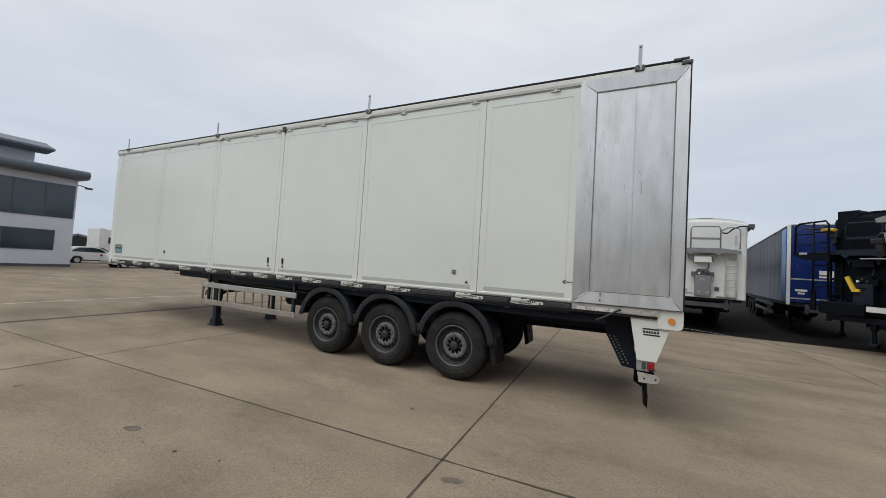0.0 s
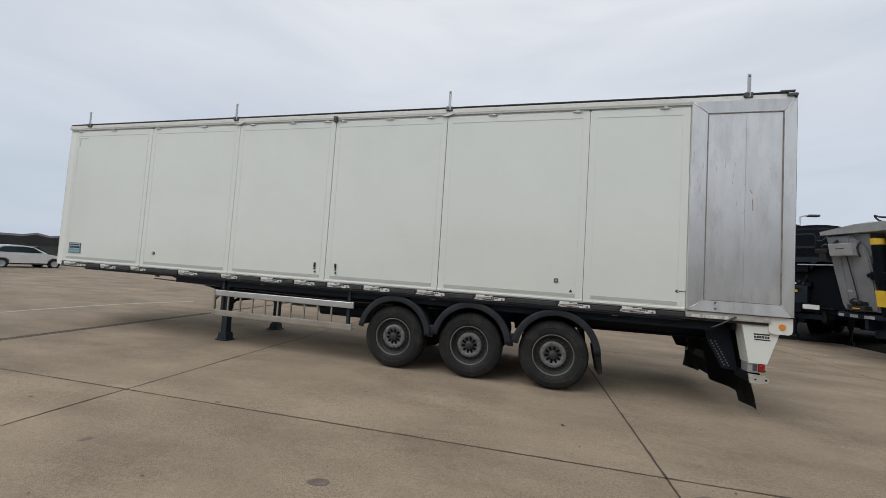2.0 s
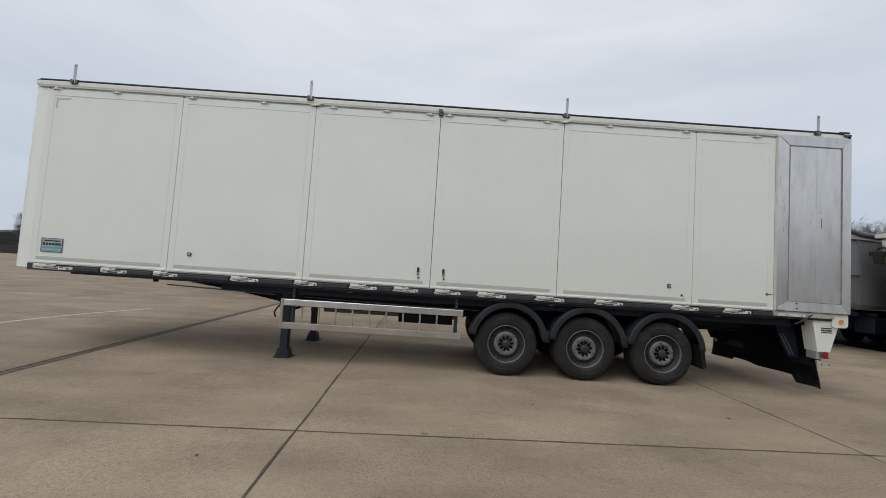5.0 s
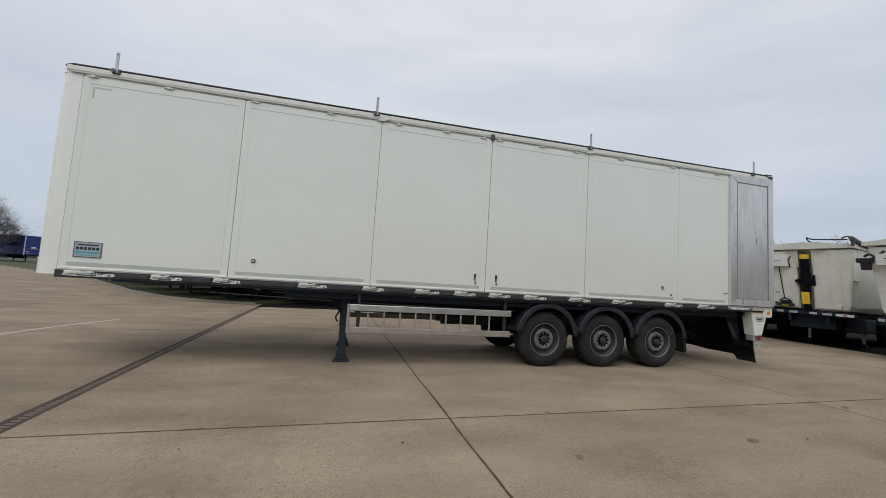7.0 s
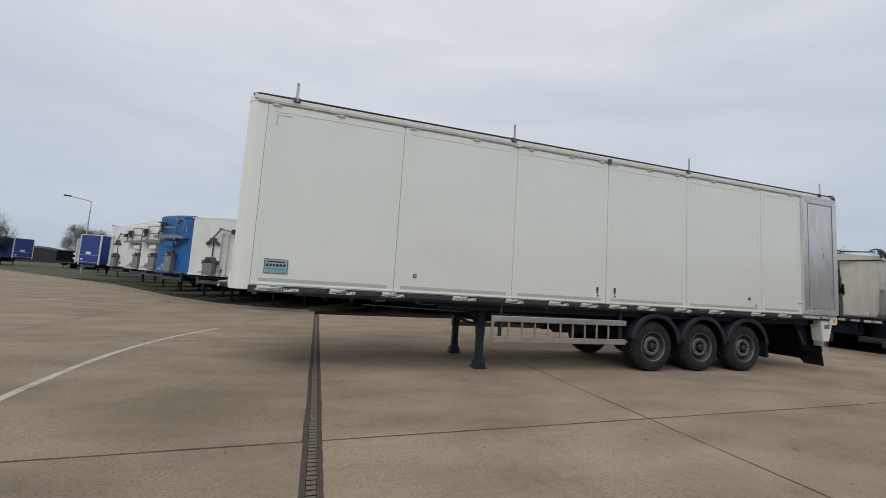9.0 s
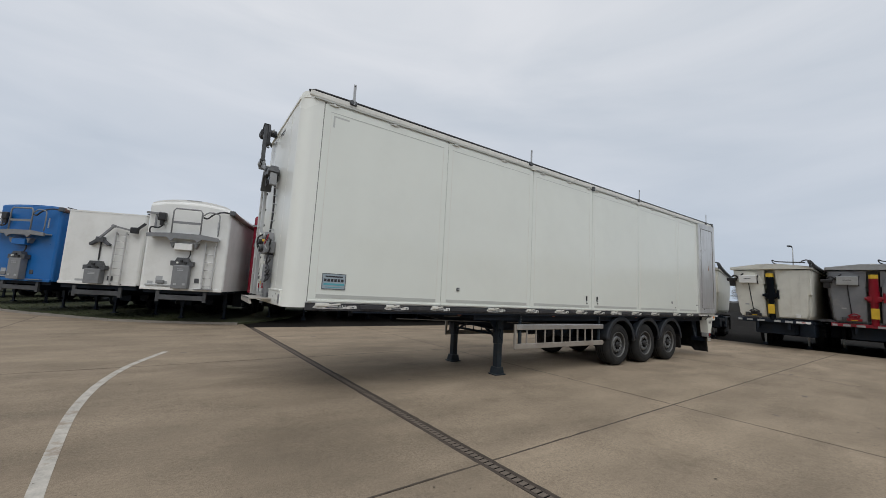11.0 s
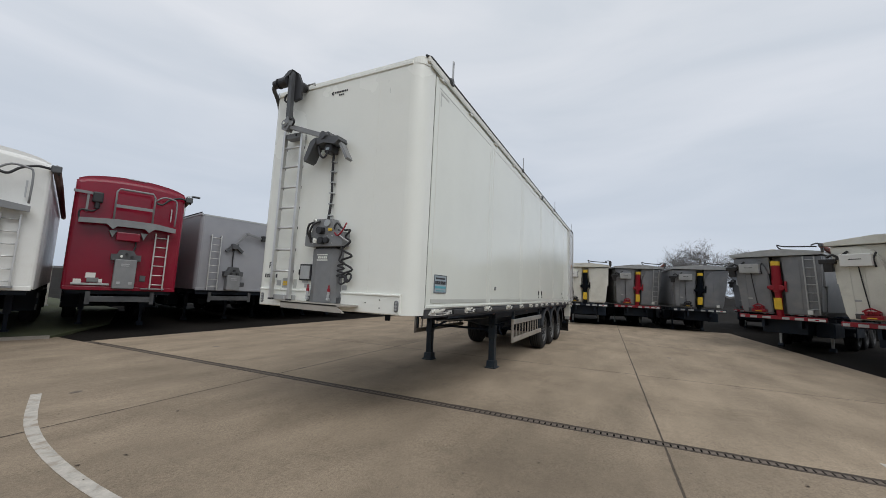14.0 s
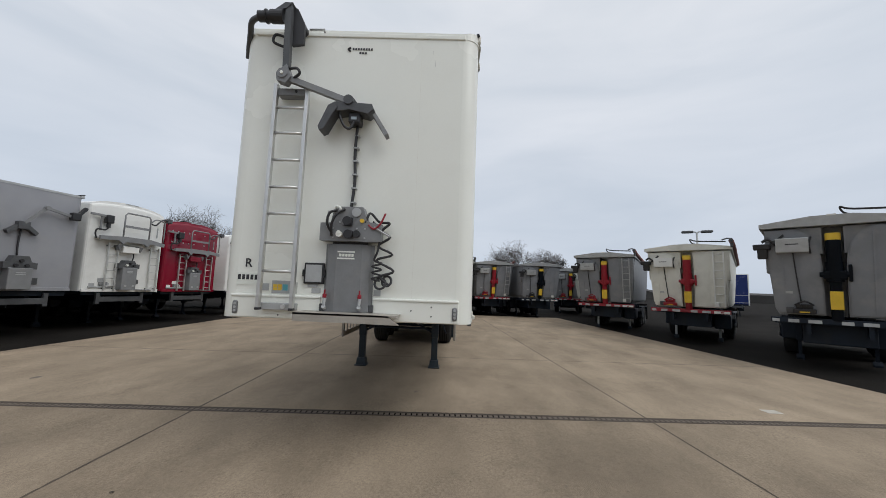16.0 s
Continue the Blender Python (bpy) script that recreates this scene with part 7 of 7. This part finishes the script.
tagged(ln3, "short faded white dashes on the concrete", "road marking", kind="structure")


def blot(x, y, rx, ry, a):
    def build(b):
        vs = []
        for k in range(14):
            t = 2 * math.pi * k / 14
            rr = 1 + 0.25 * noise.noise((x + math.cos(t), y + math.sin(t), 0))
            px, py = rx * rr * math.cos(t), ry * rr * math.sin(t)
            vs.append(b.verts.new((x + px * math.cos(a) - py * math.sin(a), y + px * math.sin(a) + py * math.cos(a), 0.003)))
        b.faces.new(vs)
    return tagged(made("oil_spot", build, STAINM), "small dark damp spot on the concrete", "stain", "dark spots on the yard", "structure")


for s in ((8.88, -3.20, 0.09, 0.05, 0.3), (11.90, -2.31, 0.10, 0.04, 0.4), (-1.03, 4.64, 0.08, 0.05, 0.2), (2.39, 0.72, 0.035, 0.03, 0), (2.36, 6.85, 0.09, 0.05, 0.1), (6.6, -3.35, 0.05, 0.03, 1.0), (6.9, -2.2, 0.04, 0.025, 0)):
    blot(*s)
tagged(made("paint_patch", lambda b: [box(b, 1.97, 2.15, -4.72, -4.50, -0.01, 0.003)], PAINTLINE), "pale paint patch on the concrete", "stain", kind="structure")

# debris: leaves and grit lying on the concrete
rg = random.Random(21)


def debris(b):
    for k in range(420):
        x, y = rg.uniform(-4, 19), rg.uniform(-5.0, 9)
        s, a = rg.uniform(0.005, 0.014) if k % 4 else rg.uniform(0.012, 0.026), rg.uniform(0, 6.28)
        vs = [b.verts.new((x + s * c * rg.uniform(0.6, 1.2), y + s * d * rg.uniform(0.5, 1.2), 0.004 + 0.006 * rg.random())) for c, d in ((math.cos(a + q), math.sin(a + q)) for q in (0, 1.4, 2.8, 4.4))]
        f = b.faces.new(vs)
    bmesh.ops.solidify(b, geom=b.faces[:], thickness=0.004)


tagged(made("leaf_litter", debris, STAINM), "scattered dark grit and leaf scraps on the concrete", "litter", kind="stuff")

# grass verge behind the north-west edge
VERGE = [(0.6, 10.6), (-1.6, 11.2), (-3.2, 12.0), (-6.0, 14.9), (-12.6, 23.8), (-19.4, 30.5), (-46, 57), (-90, 105), (-40, 140), (10, 60), (6, 20), (3.0, 13.5)]
verge = made("grass_verge", lambda b: prism(b, VERGE, -0.03, 0.05), GRASS)
tagged(verge, "dull green grass verge under the parked row", "verge", kind="structure")
edge = VERGE[:8]
tagged(made("kerb", lambda b: [beam(b, (*p, 0.02), (*q, 0.02), 0.12, 0.10) for p, q in zip(edge, edge[1:])], mat("kerb_concrete", (0.24, 0.215, 0.185), 0.85, 0, 0.2, 3), None), "low concrete kerb along the verge", "kerb", kind="structure")


def grass_blades(b):
    r = random.Random(9)
    for k in range(14000):
        u = r.random() ** 1.5
        i = r.choice((1, 2, 3, 3, 4, 4))
        p, q = Vector(VERGE[i]), Vector(VERGE[i + 1])
        d = (q - p).normalized()
        n = Vector((-d.y, d.x)) * -1
        if n.y < 0:
            n = -n
        c = p.lerp(q, r.random()) + n * (0.1 + 5 * u)
        s, a = r.uniform(0.012, 0.03), r.uniform(0, 6.28)
        h = r.uniform(0.01, 0.03)
        b.faces.new([b.verts.new((c.x + s * math.cos(a), c.y + s * math.sin(a), 0.05)), b.verts.new((c.x - s * math.cos(a), c.y - s * math.sin(a), 0.05)), b.verts.new((c.x + r.gauss(0, 0.03), c.y + r.gauss(0, 0.03), 0.05 + h))])


tagged(made("grass", grass_blades, GRASS), "short winter grass tufts on the verge", "grass", kind="stuff")

yard = thing("concrete_yard", pose(0, 0, 0), "broad worn buff concrete yard cast in large slabs", "yard")
tagged(yard, kind="structure")
GAP = 0.006


def slab_mesh(w, d, stone):
    b = bmesh.new()
    box(b, GAP, w - GAP, GAP, d - GAP, -0.12, 0.0)
    top = [e for e in b.edges if all(abs(v.co.z) < 1e-5 for v in e.verts)]
    bmesh.ops.bevel(b, geom=top, offset=0.006, segments=1, affect="EDGES")
    me = bpy.data.meshes.new("slab")
    b.to_mesh(me)
    b.free()
    me.materials.append(stone)
    return me


US = [DU + CH, 0.0, 6.08, 12.13, 15.8]
UW = [DU - CH - 6.0 * k for k in range(10)]
VS = [-5.5, 0.0, 5.95, 12.1]
meshes = {}


def slab(u0, u1, v0, v1, stone=CONCRETE):
    key = (round(u1 - u0, 3), round(v1 - v0, 3), stone)
    if key not in meshes:
        meshes[key] = slab_mesh(*key)
    o = new("slab", meshes[key])
    o.parent = yard
    o.matrix_world = yard_matrix(u0, v0)


for v0, v1 in zip(VS, VS[1:]):
    for u0, u1 in zip(US, US[1:]):
        slab(u0, u1, v0, v1, MIDCONCRETE if u0 < 3 else CONCRETE)
for k in range(9):
    for v0, v1 in zip([-18.0, -12.0] + VS + [18.6, 24.6, 30.6, 36.6, 42.6, 48.6], [-12.0] + VS + [18.6, 24.6, 30.6, 36.6, 42.6, 48.6]):
        slab(UW[k + 1], UW[k], v0, v1, OLDCONCRETE)
tagged(made("joint_bed", lambda b: prism(b, [tuple(yard_point(u, v).xy) for u, v in ((DU - CH - 54, -18), (DU - CH, -18), (DU - CH, -5.5), (15.8, -5.5), (15.8, 12.1), (DU - CH, 12.1), (DU - CH, 47.7), (DU - CH - 54, 47.7))], -0.034, -0.007), MUDBR), "dirt-filled bed of the slab joints", "joint", kind="structure")

# ragged dirt and crumbled edges along the joints

def ragged_seam(u0, v0, u1, v1, seed, dirt=MUDBR):
    def build(b):
        n, prev = int(max(abs(u1 - u0), abs(v1 - v0)) / 0.05), None
        dx, dy = (0, 1) if abs(u1 - u0) > abs(v1 - v0) else (1, 0)
        for k in range(n + 1):
            t = k / n
            u, v = u0 + (u1 - u0) * t, v0 + (v1 - v0) * t
            q = (u + v) * 3.0
            off = 0.016 * noise.noise((q * 0.3, seed, 0)) + 0.006 * noise.noise((q * 4, seed, 7))
            w = 0.010 + 0.006 * noise.noise((q * 1.5, seed, 2)) + 0.009 * abs(noise.noise((q * 6, seed, 4)))
            cur = [b.verts.new((*yard_point(u + dx * (off - w), v + dy * (off - w)).xy, 0.0012)), b.verts.new((*yard_point(u + dx * (off + w), v + dy * (off + w)).xy, 0.0012))]
            if prev:
                b.faces.new((prev[0], prev[1], cur[1], cur[0]))
            prev = cur
        bmesh.ops.recalc_face_normals(b, faces=b.faces[:])
    made("joint_dirt", build, dirt, yard)


for i, u in enumerate(US[1:4]):
    ragged_seam(u, VS[0], u, VS[-1], i)
for i, v in enumerate(VS[1:3]):
    ragged_seam(US[0], v, US[-1], v, 10 + i)
    ragged_seam(UW[3], v, UW[0], v, 20 + i)
for i, u in enumerate(UW[1:3]):
    ragged_seam(u, -12.0, u, 18.0, 30 + i)
for i, u in enumerate((DU - CH, DU + CH)):
    ragged_seam(u, DRAIN_V0, u, DRAIN_V1, 40 + i, CHANNELDIRT)
